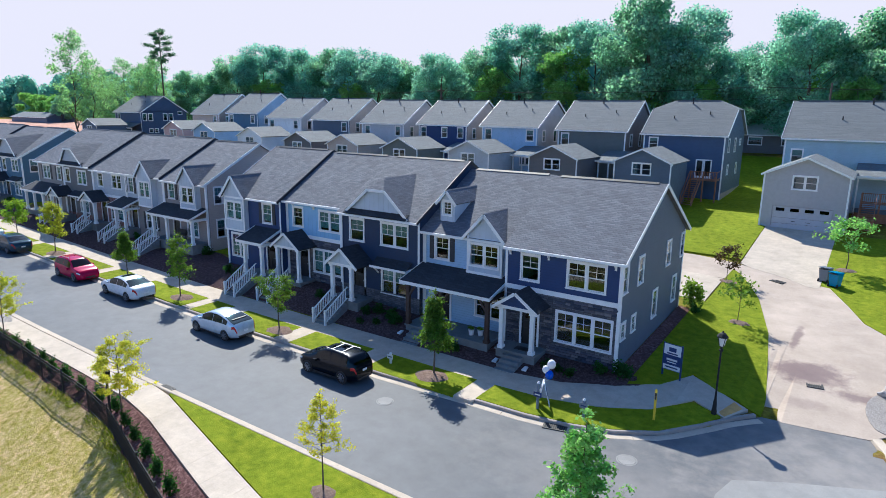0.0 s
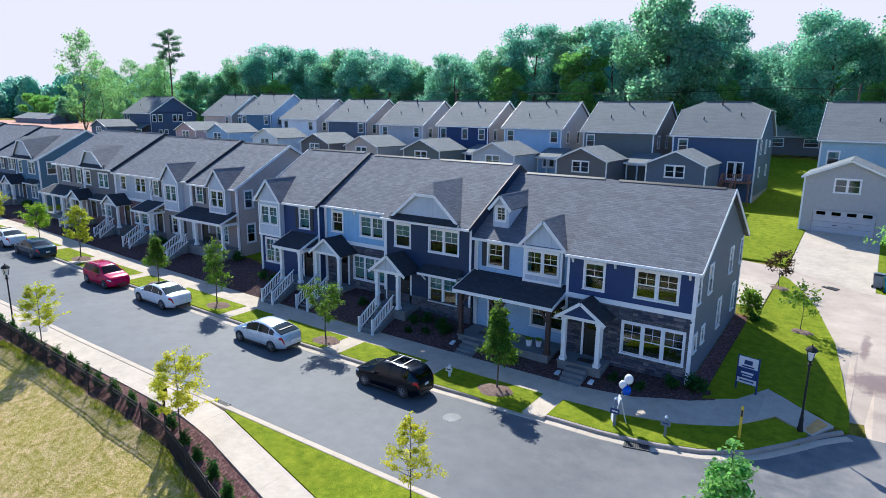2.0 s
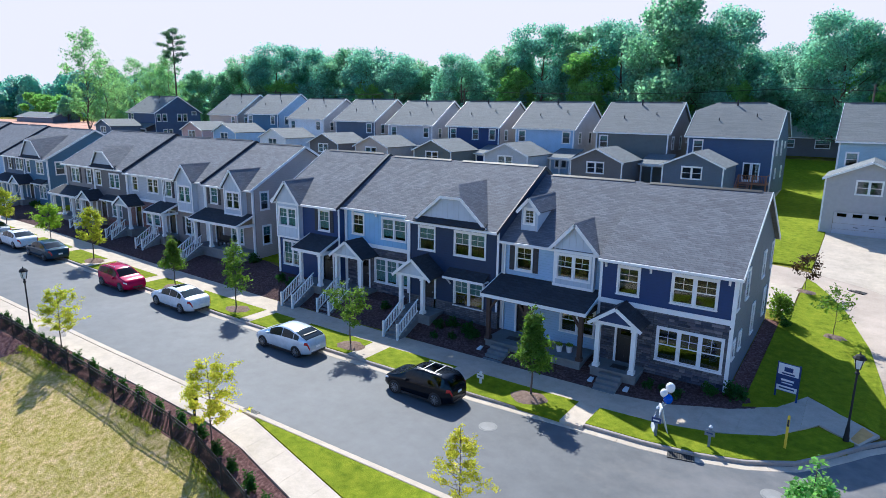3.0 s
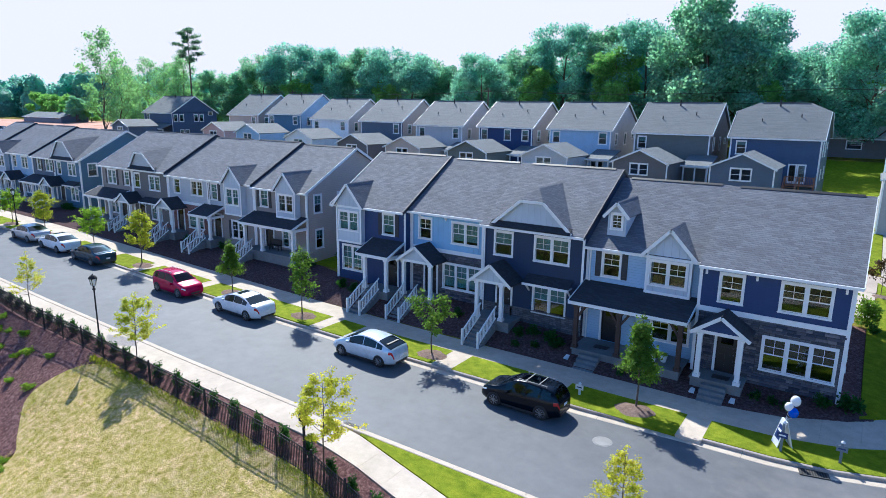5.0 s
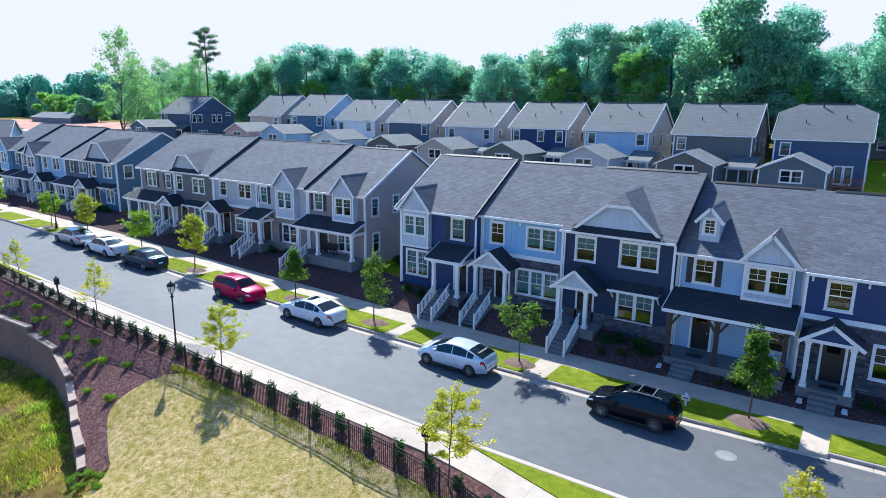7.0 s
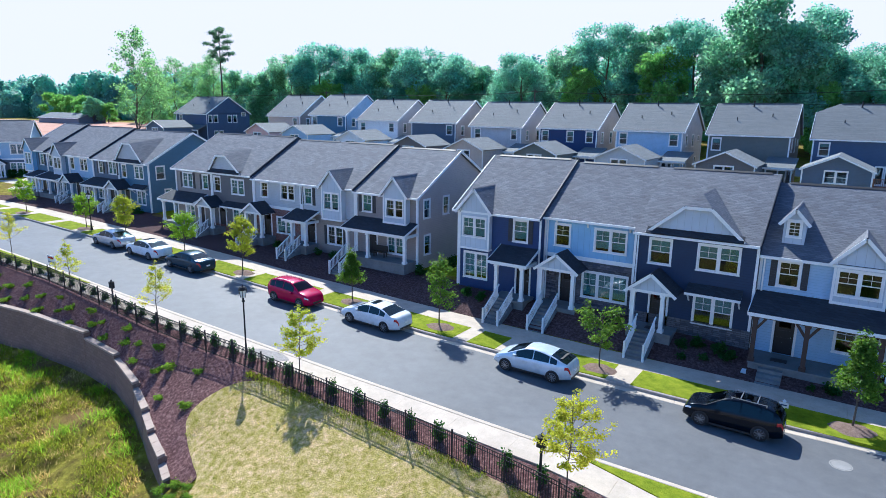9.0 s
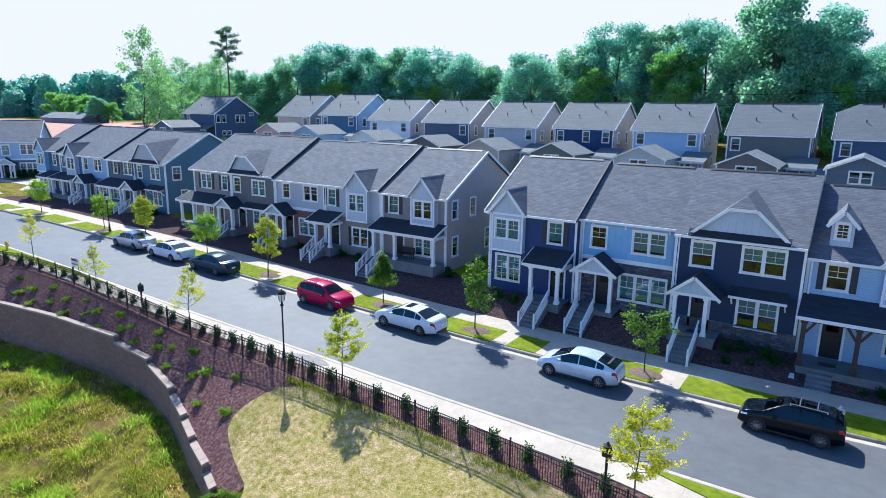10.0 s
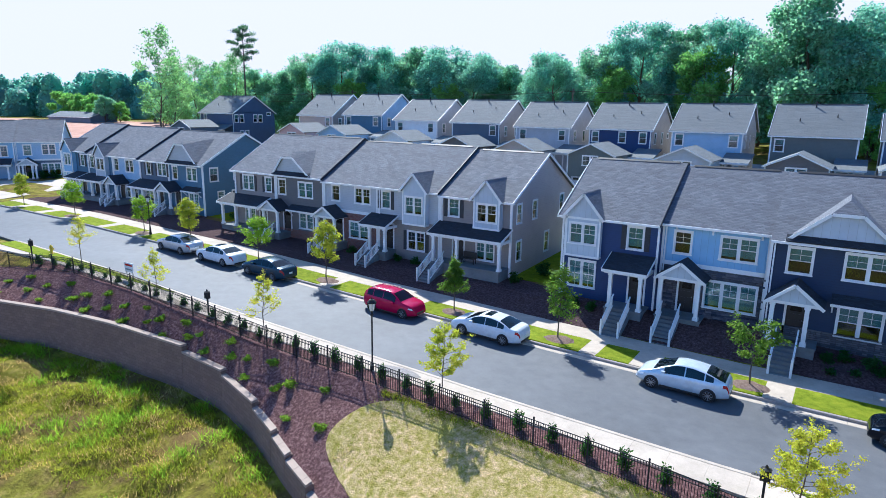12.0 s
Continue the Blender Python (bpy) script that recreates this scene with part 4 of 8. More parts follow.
def window(parent, axis, pos, inn, uc, w, head, h, cols=1, blind=0.0, grille=True, simple=False, shutters=False):
    """A double-hung window of one or more columns in its opening; head is the top of the opening."""
    u0, u1, z0, z1 = uc - w / 2, uc + w / 2, head - h, head
    cas = Mb()
    c = 0.1
    rim = [(u0 - c, z0 - c), (u1 + c, z0 - c), (u1 + c, z1 + c + 0.03), (u0 - c, z1 + c + 0.03), (u0, z0), (u1, z0), (u1, z1), (u0, z1)]
    for d in (-0.05, 0.08):
        cas.v += [(u, pos + inn * d, z) if axis == "y" else (pos + inn * d, u, z) for u, z in rim]
    for i in range(4):
        j = (i + 1) % 4
        cas.f += [(i, j, 4 + j, 4 + i), (8 + i, 12 + i, 12 + j, 8 + j), (i, 8 + i, 8 + j, j), (4 + i, 4 + j, 12 + j, 12 + i)]
    cw = w / cols
    win = part("window", cas, "white", parent)
    sill = Mb()
    ubox(sill, axis, pos, inn, u0 - c - 0.03, u1 + c + 0.03, -0.08, -0.051, z0 - c + 0.02, z0 - c + 0.07)
    part("sill", sill, "white", win)
    for i in range(1, cols):
        mul = Mb()
        ubox(mul, axis, pos, inn, u0 + cw * i - 0.06, u0 + cw * i + 0.06, -0.04, 0.08, z0, z1)
        part("mullion", mul, "white", win)
    if not blind and not simple and int(abs(uc) * 7) % 4:
        blind = (0.55, 0.0, 0.9)[int(abs(uc) * 13) % 3]
    mid = (z0 + z1) / 2
    for i in range(cols):
        a = u0 + cw * i + (0.06 if i else 0.0)
        b = u0 + cw * (i + 1) - (0.06 if i < cols - 1 else 0.0)
        sash = Mb()
        for lo, hi, d in ((z0, mid + 0.025, 0.03), (mid - 0.025, z1, 0.0)):
            s = 0.045
            for p, q, r, t in ((a, b, lo, lo + s), (a, b, hi - s, hi), (a, a + s, lo + s, hi - s), (b - s, b, lo + s, hi - s)):
                ubox(sash, axis, pos, inn, p, q, d, d + 0.03, r, t)
            if grille and not simple and (hi == z1 or grille == "all"):
                ubox(sash, axis, pos, inn, (a + b) / 2 - 0.011, (a + b) / 2 + 0.011, d + 0.003, d + 0.02, lo + s, hi - s)
                ubox(sash, axis, pos, inn, a + s, b - s, d + 0.003, d + 0.02, (lo + hi) / 2 - 0.011, (lo + hi) / 2 + 0.011)
        part("sash", sash, "white", win)
        for lo, hi, d in ((z0 + 0.045, mid - 0.02, 0.042), (mid + 0.02, z1 - 0.045, 0.012)):
            dd = pos + inn * d
            at = ((a + b) / 2, dd, lo) if axis == "y" else (dd, (a + b) / 2, lo)
            ob = piece("pane", pane_data(axis, b - a - 0.09, hi - lo), win, at)
            ob.visible_shadow = False
        if blind > 0:
            bl = Mb()
            z = z1 - 0.02
            stop = z1 - h * blind
            while z - 0.06 > stop:
                ubox(bl, axis, pos, inn, a + 0.02, b - 0.02, 0.10, 0.115, z - 0.058, z)
                z -= 0.064
            part("blind", bl, "blind", win)
    if shutters:
        for s in (u0 - c - 0.02 - 0.32, u1 + c + 0.02):
            sh = Mb()
            ubox(sh, axis, pos, inn, s, s + 0.32, -0.045, 0.0, z0 - 0.08, z1 + 0.06)
            for k in range(9):
                zz = z0 + 0.02 + (h - 0.1) * k / 9
                ubox(sh, axis, pos, inn, s + 0.04, s + 0.28, -0.06, -0.045, zz, zz + 0.07)
            part("shutter", sh, "shutter", parent)
    return u0, u1, z0, z1


def hole(uc, w, head, h):
    return (uc - w / 2, uc + w / 2, head - h, head)


def door(parent, x, y, z, w=0.95, h=2.05, lite=True):
    frame_mb = Mb()
    ubox(frame_mb, "y", y, 1, x - w / 2 - 0.12, x + w / 2 + 0.12, -0.05, 0.1, z + h, z + h + 0.14)
    for s in (-1, 1):
        a, b = sorted((x + s * (w / 2), x + s * (w / 2 + 0.12)))
        ubox(frame_mb, "y", y, 1, a, b, -0.05, 0.1, z, z + h)
    d = part("door", frame_mb, "white", parent)
    leaf = Mb()
    ubox(leaf, "y", y, 1, x - w / 2, x + w / 2, 0.06, 0.11, z + 0.01, z + h)
    for a, b, lo, hi in ((-0.36, -0.06, 0.2, 0.95), (0.06, 0.36, 0.2, 0.95), (-0.36, 0.36, 1.1, 1.35)):
        ubox(leaf, "y", y, 1, x + a * w, x + b * w, 0.045, 0.06, z + lo, z + hi)
    part("door_leaf", leaf, "door", d, "near-black door leaf")
    if lite:
        g = Mb()
        ubox(g, "y", y, 1, x - 0.3 * w, x + 0.3 * w, 0.05, 0.06, z + 1.5, z + 1.88)
        part("door_light", g, "car_glass", d)
    k = Mb().ball((x + 0.36 * w, y + 0.01, z + 1.0), 0.035, 8, 5)
    part("door_knob", k, "alloy", d)


def column(parent, x, y, z0, z1, w=0.22, material="white"):
    c = Mb()
    c.box(x - w / 2, x + w / 2, y - w / 2, y + w / 2, z0 + 0.18, z1 - 0.12)
    c.box(x - w / 2 - 0.05, x + w / 2 + 0.05, y - w / 2 - 0.05, y + w / 2 + 0.05, z0, z0 + 0.18)
    c.box(x - w / 2 - 0.04, x + w / 2 + 0.04, y - w / 2 - 0.04, y + w / 2 + 0.04, z1 - 0.12, z1)
    part("column", c, material, parent)


def gable_over(parent, xa, xb, xm, yfront, za, zp, yback_a, yback_p, face, roof, over=0.25, clip=None, face_y=None, trim="white"):
    """A small gable roof with its ridge along y: two slopes, a face, rake boards; clip: (x left, x right, z) of a cut-off peak."""
    if clip:
        cl, cr, zc = clip
        k = (zp - zc)
        for sgn, xe, xc in ((-1, xa, cl), (1, xb, cr)):
            r = Mb().slab([(xe + sgn * over * 0.7, yfront - over, za - over * 0.4), (xc, yfront - over, zc), (xm, yfront + k * 1.1, zp), (xm, yback_p, zp), (xe + sgn * over * 0.7, yback_a - over * 0.5, za - over * 0.4)], 0.1)
            part("gable_slope", r, roof, parent)
        part("hip_end", Mb().slab([(cl, yfront - over, zc), (cr, yfront - over, zc), (xm, yfront + k * 1.1, zp)], 0.1), roof, parent)
        poly = [(xa, 0, za), (xb, 0, za), (cr, 0, zc - 0.1), (cl, 0, zc - 0.1)]
        edges = [((xa - over * 0.6, za - over * 0.4), (cl, zc)), ((cl, zc), (cr, zc)), ((cr, zc), (xb + over * 0.6, za - over * 0.4))]
    else:
        for sgn, xe in ((-1, xa), (1, xb)):
            dx = abs(xm - xe)
            drop = (zp - za) / dx * over * 0.7
            r = Mb().slab([(xe + sgn * over * 0.7, yfront - over, za - drop), (xm, yfront - over, zp), (xm, yback_p, zp), (xe + sgn * over * 0.7, yback_a, za - drop)], 0.09)
            part("gable_slope", r, roof, parent)
        poly = [(xa, 0, za - 0.05), (xb, 0, za - 0.05), (xm, 0, zp - 0.1)]
        dr = (zp - za) / abs(xm - xa) * over * 0.7
        dl = (zp - za) / abs(xb - xm) * over * 0.7
        edges = [((xa - over * 0.7, za - dr), (xm, zp)), ((xm, zp), (xb + over * 0.7, za - dl))]
    fy = (yfront if face_y is None else face_y) - 0.004
    part("gable_face", Mb().prism([(p[0], fy, p[2]) for p in poly], (0, 0.12, 0)), face, parent)
    for a, b in edges:
        part("rake_board", Mb().bar((a[0], yfront - over - 0.015, a[1] - 0.1), (b[0], yfront - over - 0.015, b[1] - 0.1), 0.04, 0.17), trim, parent)


def stair(parent, x, y, z_top, z_low, w=1.15, rails=True):
    """Concrete steps from a porch floor down towards the pavement, with white railings."""
    n = max(2, round((z_top - z_low) / 0.17))
    rise = (z_top - z_low) / n
    for i in range(n):
        b = Mb().box(x - w / 2, x + w / 2, y - 0.28 * (i + 1), y - 0.28 * i + (0.0 if i else 0.0), z_low - 0.4, z_top - rise * (i + 1) + 0.001)
        part("step", b, "step", parent)
    if not rails:
        return
    run = 0.28 * n
    for s in (-1, 1):
        xx = x + s * (w / 2 - 0.04)
        r = Mb()
        top0, top1 = Vector((xx, y + 0.05, z_top + 0.92)), Vector((xx, y - run, z_low + 0.85))
        r.bar(top0, top1, 0.075, 0.06)
        r.bar(top0 - Vector((0, 0, 0.74)), top1 - Vector((0, 0, 0.70)), 0.06, 0.05)
        rail = part("railing", r, "white", parent)
        for p, q in ((top1 + Vector((0, -0.02, 0.06)), z_low - 0.1),):
            part("newel_post", Mb().box(p.x - 0.06, p.x + 0.06, p.y - 0.06, p.y + 0.06, q, p.z + 0.08), "white", rail)
        k = max(4, int(run / 0.15))
        for j in range(1, k):
            f = j / k
            a = top0.lerp(top1, f)
            piece("baluster", BALUSTER, rail, (a.x, a.y, a.z - 0.76))


BALUSTER = data_of("baluster", Mb().box(-0.02, 0.02, -0.02, 0.02, 0, 0.74), "white")


def porch(parent, kind, x0, x1, yf, floor, ground, z_eave, z_top, y_front, cols, stair_x, rails, roof="shingle_dark", face="white", post="white", xm=None):
    """A porch: floor, columns, roof of the kind 'gable' or 'shed', and its steps."""
    fl = Mb().box(x0 + 0.15, x1 - 0.15, y_front + 0.02, yf - 0.003, ground - 0.3, floor - 0.08)
    part("porch_base", fl, "brick" if face == "brick" else "step", parent)
    part("porch_floor", Mb().box(x0 + 0.1, x1 - 0.1, y_front - 0.06, yf - 0.005, floor - 0.08, floor), "step", parent)
    if kind == "gable":
        xm = xm or (x0 + x1) / 2
        gable_over(parent, x0 + 0.12, x1 - 0.12, xm, y_front, z_eave, z_top, yf, yf, face, roof, 0.22)
        bm_ = Mb().box(x0 + 0.1, x1 - 0.1, y_front, y_front + 0.18, z_eave - 0.22, z_eave - 0.04)
        for xs in (x0 + 0.1, x1 - 0.28):
            bm_.box(xs, xs + 0.18, y_front + 0.18, yf, z_eave - 0.22, z_eave - 0.04)
        part("beam", bm_, "white", parent)
        part("porch_ceiling", Mb().box(x0 + 0.12, x1 - 0.12, y_front + 0.15, yf, z_eave - 0.03, z_eave), "white", parent)
    else:
        s = Mb().slab([(x0 - 0.1, y_front - 0.25, z_eave), (x1 + 0.1, y_front - 0.25, z_eave), (x1 + 0.1, yf, z_top), (x0 - 0.1, yf, z_top)], 0.1)
        part("porch_roof", s, roof, parent)
        part("porch_fascia", Mb().box(x0 - 0.12, x1 + 0.12, y_front - 0.29, y_front - 0.25, z_eave - 0.2, z_eave - 0.02), "white", parent)
        bm_ = Mb().box(x0, x1, y_front, y_front + 0.2, z_eave - 0.32, z_eave - 0.1)
        for xs in (x0, x1 - 0.15):
            bm_.box(xs, xs + 0.15, y_front + 0.2, yf, z_eave - 0.32, z_eave - 0.1)
        part("beam", bm_, post if post != "white" else "white", parent)
        for xs in (x0 - 0.12, x1 + 0.12):
            part("rake_board", Mb().bar((xs, y_front - 0.25, z_eave - 0.06), (xs, yf, z_top - 0.06), 0.04, 0.16), "white", parent)
    low = z_eave - 0.22 if kind == "gable" else z_eave - 0.32
    for c in cols:
        column(parent, c, y_front + 0.14, floor, low, material=post)
        if post == "post_wood":
            for d in (-0.5, 0.5):
                if x0 < c + d < x1:
                    part("brace", Mb().bar((c, y_front + 0.14, low - 0.75), (c + d, y_front + 0.14, low - 0.02), 0.12), post, parent)
    if stair_x is not None:
        stair(parent, stair_x, y_front - 0.06, floor, ground_z(stair_x, -2.55) + 0.12 if yf < 1.5 else max(ground_z(stair_x, y_front - 1.4), road_z(stair_x) + 0.12), rails=rails)


def townhouse(x0, x1, yf, eave, ridge, floor, upper, lower, band, wins, label, group, left=False, right=False, yb=None, depth=11.5, bay=None, big=None, dormer=None, porch_at=None, doors=(), awning=None, side_wins=(), brackets=(), base=None, side=None, roof="shingle", trim_band=True, spout=True, parapet=False):
    """One house of a row. wins: (x centre, width, head, height, columns, options)."""
    yb = yb or yf + depth
    ym = (yf + yb) / 2
    g = min(ground_z(x0, yf - 0.3), ground_z(x1, yf - 0.3)) - 0.5
    h = thing("townhouse", ((x0 + x1) / 2, yf, g + 0.5), label, "townhouse", group)
    sl = (ridge - eave) / (ym - yf)
    holes_up = [hole(w[0], w[1], w[2], w[3]) for w in wins if w[2] > band and not w[5].get("bay")]
    holes_lo = [hole(w[0], w[1], w[2], w[3]) for w in wins if w[2] <= band]
    holes_lo += [(d - 0.475, d + 0.475, floor + 0.005, floor + 2.05) for d in doors]
    if bay and bay.get("open"):
        holes_up.append(bay["open"])
    part("wall", wall_mesh("y", yf, 1, x0, x1, band, eave, holes_up), upper, h)
    if base:
        part("wall", wall_mesh("y", yf, 1, x0, x1, base[1], band, [q for q in holes_lo]), lower, h)
        part("stone_base", wall_mesh("y", yf - 0.05, 1, x0, x1, g, base[1], [], 0.25), base[0], h)
    else:
        part("wall", wall_mesh("y", yf, 1, x0, x1, g, band, holes_lo), lower, h)
    part("back_wall", wall_mesh("y", yb, -1, x0, x1, g, eave), upper, h)
    sm = side or upper
    rt = x1 - 0.003
    part("side_wall", wall_mesh("x", rt, -1, yf + 0.003, yb - 0.003, g, eave, [hole(w[0], w[1], w[2], w[3]) for w in side_wins], 0.2, [(ym, ridge - 0.06)]), sm, h)
    if left:
        part("side_wall", wall_mesh("x", x0 + 0.003, 1, yf + 0.003, yb - 0.003, g, eave, [], 0.2, [(ym, ridge - 0.06)]), sm, h)
    # near-black floor colour puts the dimness of the rooms into the paint
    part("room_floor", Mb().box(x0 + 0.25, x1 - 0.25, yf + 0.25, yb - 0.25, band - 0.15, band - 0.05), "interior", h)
    # roof
    o, oy = 0.25, 0.32
    ra, rb = x0 - (o if left else 0), x1 + (o if right else 0.02)
    zf = eave - sl * oy + 0.1
    part("roof_slope", Mb().slab([(ra, yf - oy, zf), (rb, yf - oy, zf), (rb, ym, ridge + 0.1), (ra, ym, ridge + 0.1)], 0.13), roof, h)
    part("roof_slope", Mb().slab([(ra, yb + oy, zf), (ra, ym, ridge + 0.1), (rb, ym, ridge + 0.1), (rb, yb + oy, zf)], 0.13), roof, h)
    part("ridge_vent", Mb().add([(ra + 0.5, ym - 0.14, ridge + 0.06), (rb - 0.5, ym - 0.14, ridge + 0.06), (rb - 0.5, ym, ridge + 0.16), (ra + 0.5, ym, ridge + 0.16), (rb - 0.5, ym + 0.14, ridge + 0.06), (ra + 0.5, ym + 0.14, ridge + 0.06)], [(0, 1, 2, 3), (3, 2, 4, 5), (0, 3, 5), (1, 4, 2)]), "dark_trim", h)
    gt = Mb().box(ra, rb, yf - oy - 0.11, yf - oy, zf - 0.16, zf - 0.02)
    part("gutter", gt, "white", h)
    part("soffit", Mb().box(ra, rb, yf - oy, yf - 0.002, zf - 0.17, zf - 0.13), "white", h)
    fr = Mb().box(x0, x1, yf - 0.03, yf - 0.003, eave - 0.24, eave - 0.1)
    part("frieze_board", fr, "white", h)
    for s, on, tone in ((rb, right, "white"), (ra, left, "white"), (rb, parapet, "shutter")):
        if on:
            for ye in (yf - oy - 0.05, yb + oy + 0.05):
                part("rake_board", Mb().bar((s + 0.02, ye, zf - 0.07), (s + 0.02, ym, ridge + 0.03), 0.04, 0.2), tone, h)
    # trim
    for xx, on in ((x0, True), (x1 - 0.14, True)):
        part("corner_board", Mb().box(xx, xx + 0.14, yf - 0.035, yf - 0.003, g + 0.4, eave - 0.24), "white", h)
    if right:
        for a in (yf - 0.03, yb - 0.11):
            part("corner_board", Mb().box(x1 - 0.001, x1 + 0.03, a, a + 0.14, g + 0.4, eave - 0.1), "white", h)
    if trim_band:
        part("band_board", Mb().box(x0 + 0.14, x1 - 0.14, yf - 0.04, yf - 0.003, band - 0.13, band + 0.13), "white", h)
    if spout:
        sp = Mb().box(x0 + 0.2, x0 + 0.28, yf - 0.1, yf - 0.04, g + 0.7, zf - 0.2)
        sp.bar((x0 + 0.24, yf - 0.07, zf - 0.2), (x0 + 0.24, yf - oy - 0.05, zf - 0.1), 0.08)
        part("downspout", sp, "white", h)
    for w in wins:
        opt = dict(w[5])
        opt.pop("bay", None)
        y = bay["y"] if w[5].get("bay") else yf
        window(h, "y", y, 1, w[0], w[1], w[2], w[3], w[4], **opt)
    for w in side_wins:
        window(h, "x", rt, -1, w[0], w[1], w[2], w[3], 1, blind=w[4])
    for d in doors:
        door(h, d, yf, floor)
    if bay:
        a, b, z0, zp, y, za = bay["a"], bay["b"], bay["z0"], bay["peak"], bay["y"], bay["eave"]
        win = [q for q in wins if q[5].get("bay")][0]
        part("bay_wall", wall_mesh("y", y, 1, a, b, z0, za, [hole(win[0], win[1], win[2], win[3])], 0.12), bay["mat"], h)
        sides = Mb().box(a, a + 0.1, y + 0.12, yf - 0.002, z0, za).box(b - 0.1, b, y + 0.12, yf - 0.002, z0, za).box(a + 0.1, b - 0.1, y + 0.12, yf - 0.002, z0, z0 + 0.1)
        part("bay_side", sides, bay["mat"], h)
        tr = Mb()
        for xx in (a - 0.01, b - 0.11):
            tr.box(xx, xx + 0.12, y - 0.03, y - 0.003, z0, za)
        tr.box(a - 0.02, b + 0.02, y - 0.05, yf - 0.01, z0 - 0.14, z0 - 0.002)
        part("bay_trim", tr, "white", h)
        gable_over(h, a - 0.1, b + 0.1, (a + b) / 2, y, za, zp, yf + (za - eave) / sl, yf + (zp - eave - 0.1) / sl + 0.1, bay["mat"], bay.get("roof", roof), 0.22)
    if big:
        a, b, cl, cr, zc, zp = big[:6]
        za = eave + 0.12
        gable_over(h, a, b, (cl + cr) / 2, yf - 0.12, za, zp, yf, yf + (zp - eave - 0.1) / sl + 0.1, big[6], roof, 0.2, clip=(cl, cr, zc))
        part("pent_roof", Mb().slab([(a - 0.1, yf - 0.5, eave - 0.02), (b + 0.1, yf - 0.5, eave - 0.02), (b + 0.1, yf - 0.1, eave + 0.3), (a - 0.1, yf - 0.1, eave + 0.3)], 0.06), "shingle_dark", h)
    if dormer:
        a, b, y, z0, za, zp, w = dormer
        d = part("dormer_wall", wall_mesh("y", y, 1, a, b, z0, za, [hole(*w[:4])], 0.1), "chalk", h)
        part("dormer_side", Mb().prism([(a, y + 0.1, z0), (a, y + 0.1, za), (a, yf + (za - eave) / sl + 0.1, za)], (0.08, 0, 0)).prism([(b - 0.08, y + 0.1, z0), (b - 0.08, y + 0.1, za), (b - 0.08, yf + (za - eave) / sl + 0.1, za)], (0.08, 0, 0)), "chalk", h)
        window(h, "y", y, 1, *w[:4], 1, simple=False, grille="all")
        gable_over(h, a - 0.06, b + 0.06, (a + b) / 2, y, za, zp, yf + (za - eave) / sl + 0.1, yf + (zp - eave) / sl + 0.2, "chalk", roof, 0.22)
    if porch_at:
        for p in porch_at:
            porch(h, yf=yf, ground=g + 0.5, floor=floor, **p)
    if awning:
        for a, b, z, mat in awning:
            part("awning_roof", Mb().slab([(a, yf - 0.75, z), (b, yf - 0.75, z), (b, yf, z + 0.42), (a, yf, z + 0.42)], 0.07), mat, h)
            fa = Mb().box(a - 0.02, b + 0.02, yf - 0.79, yf - 0.75, z - 0.14, z)
            for xx in (a + 0.05, b - 0.15):
                fa.bar((xx + 0.05, yf, z - 0.65), (xx + 0.05, yf - 0.6, z - 0.1), 0.08)
                fa.box(xx, xx + 0.1, yf - 0.65, yf, z - 0.12, z - 0.04)
            part("awning_bracket", fa, "white", h)
    for xx in brackets:
        bk = Mb().box(xx - 0.05, xx + 0.05, yf - 0.3, yf - 0.03, eave - 0.2, eave - 0.1).box(xx - 0.05, xx + 0.05, yf - 0.1, yf - 0.03, eave - 0.55, eave - 0.2)
        bk.bar((xx, yf - 0.05, eave - 0.5), (xx, yf - 0.27, eave - 0.2), 0.07)
        part("bracket", bk, "white", h)
    return h


ROW_B = "row of dark blue townhouses"
W = lambda x, w, head, h, cols=1, **o: (x, w, head, h, cols, o)
END_UNIT = townhouse(-6.62, 0.0, 0.0, 6.4, 9.6, 0.85, "navy", "stone", 4.05,
          [W(-5.1, 1.0, 5.92, 1.35, blind=-1), W(-1.88, 2.0, 5.92, 1.35, 2, blind=-1), W(-1.88, 3.0, 3.1, 1.6, 3, blind=-1)],
          "navy-sided end townhouse with stone ground floor and white gabled porch", ROW_B, right=True, side="dusk",
          porch_at=[dict(kind="gable", x0=-6.45, x1=-3.8, z_eave=3.4, z_top=4.25, y_front=-1.4, cols=(-6.05, -4.2), stair_x=-5.15, rails=False, roof="shingle_dark", face="navy")],
          doors=(-5.0,), brackets=(-6.3, -4.0, -0.35), spout=False,
          side_wins=[(0.45, 0.6, 6.05, 1.4, 0.5), (2.85, 0.75, 6.05, 1.4, 0.5), (8.0, 0.75, 6.05, 1.4, 0.5), (11.05, 0.6, 6.05, 1.4, 0.4), (5.9, 0.75, 3.5, 1.55, 0.4), (9.9, 0.75, 3.5, 1.55, 0.4), (0.6, 0.55, 2.95, 0.8, 0), (2.2, 0.55, 2.95, 0.8, 0)])
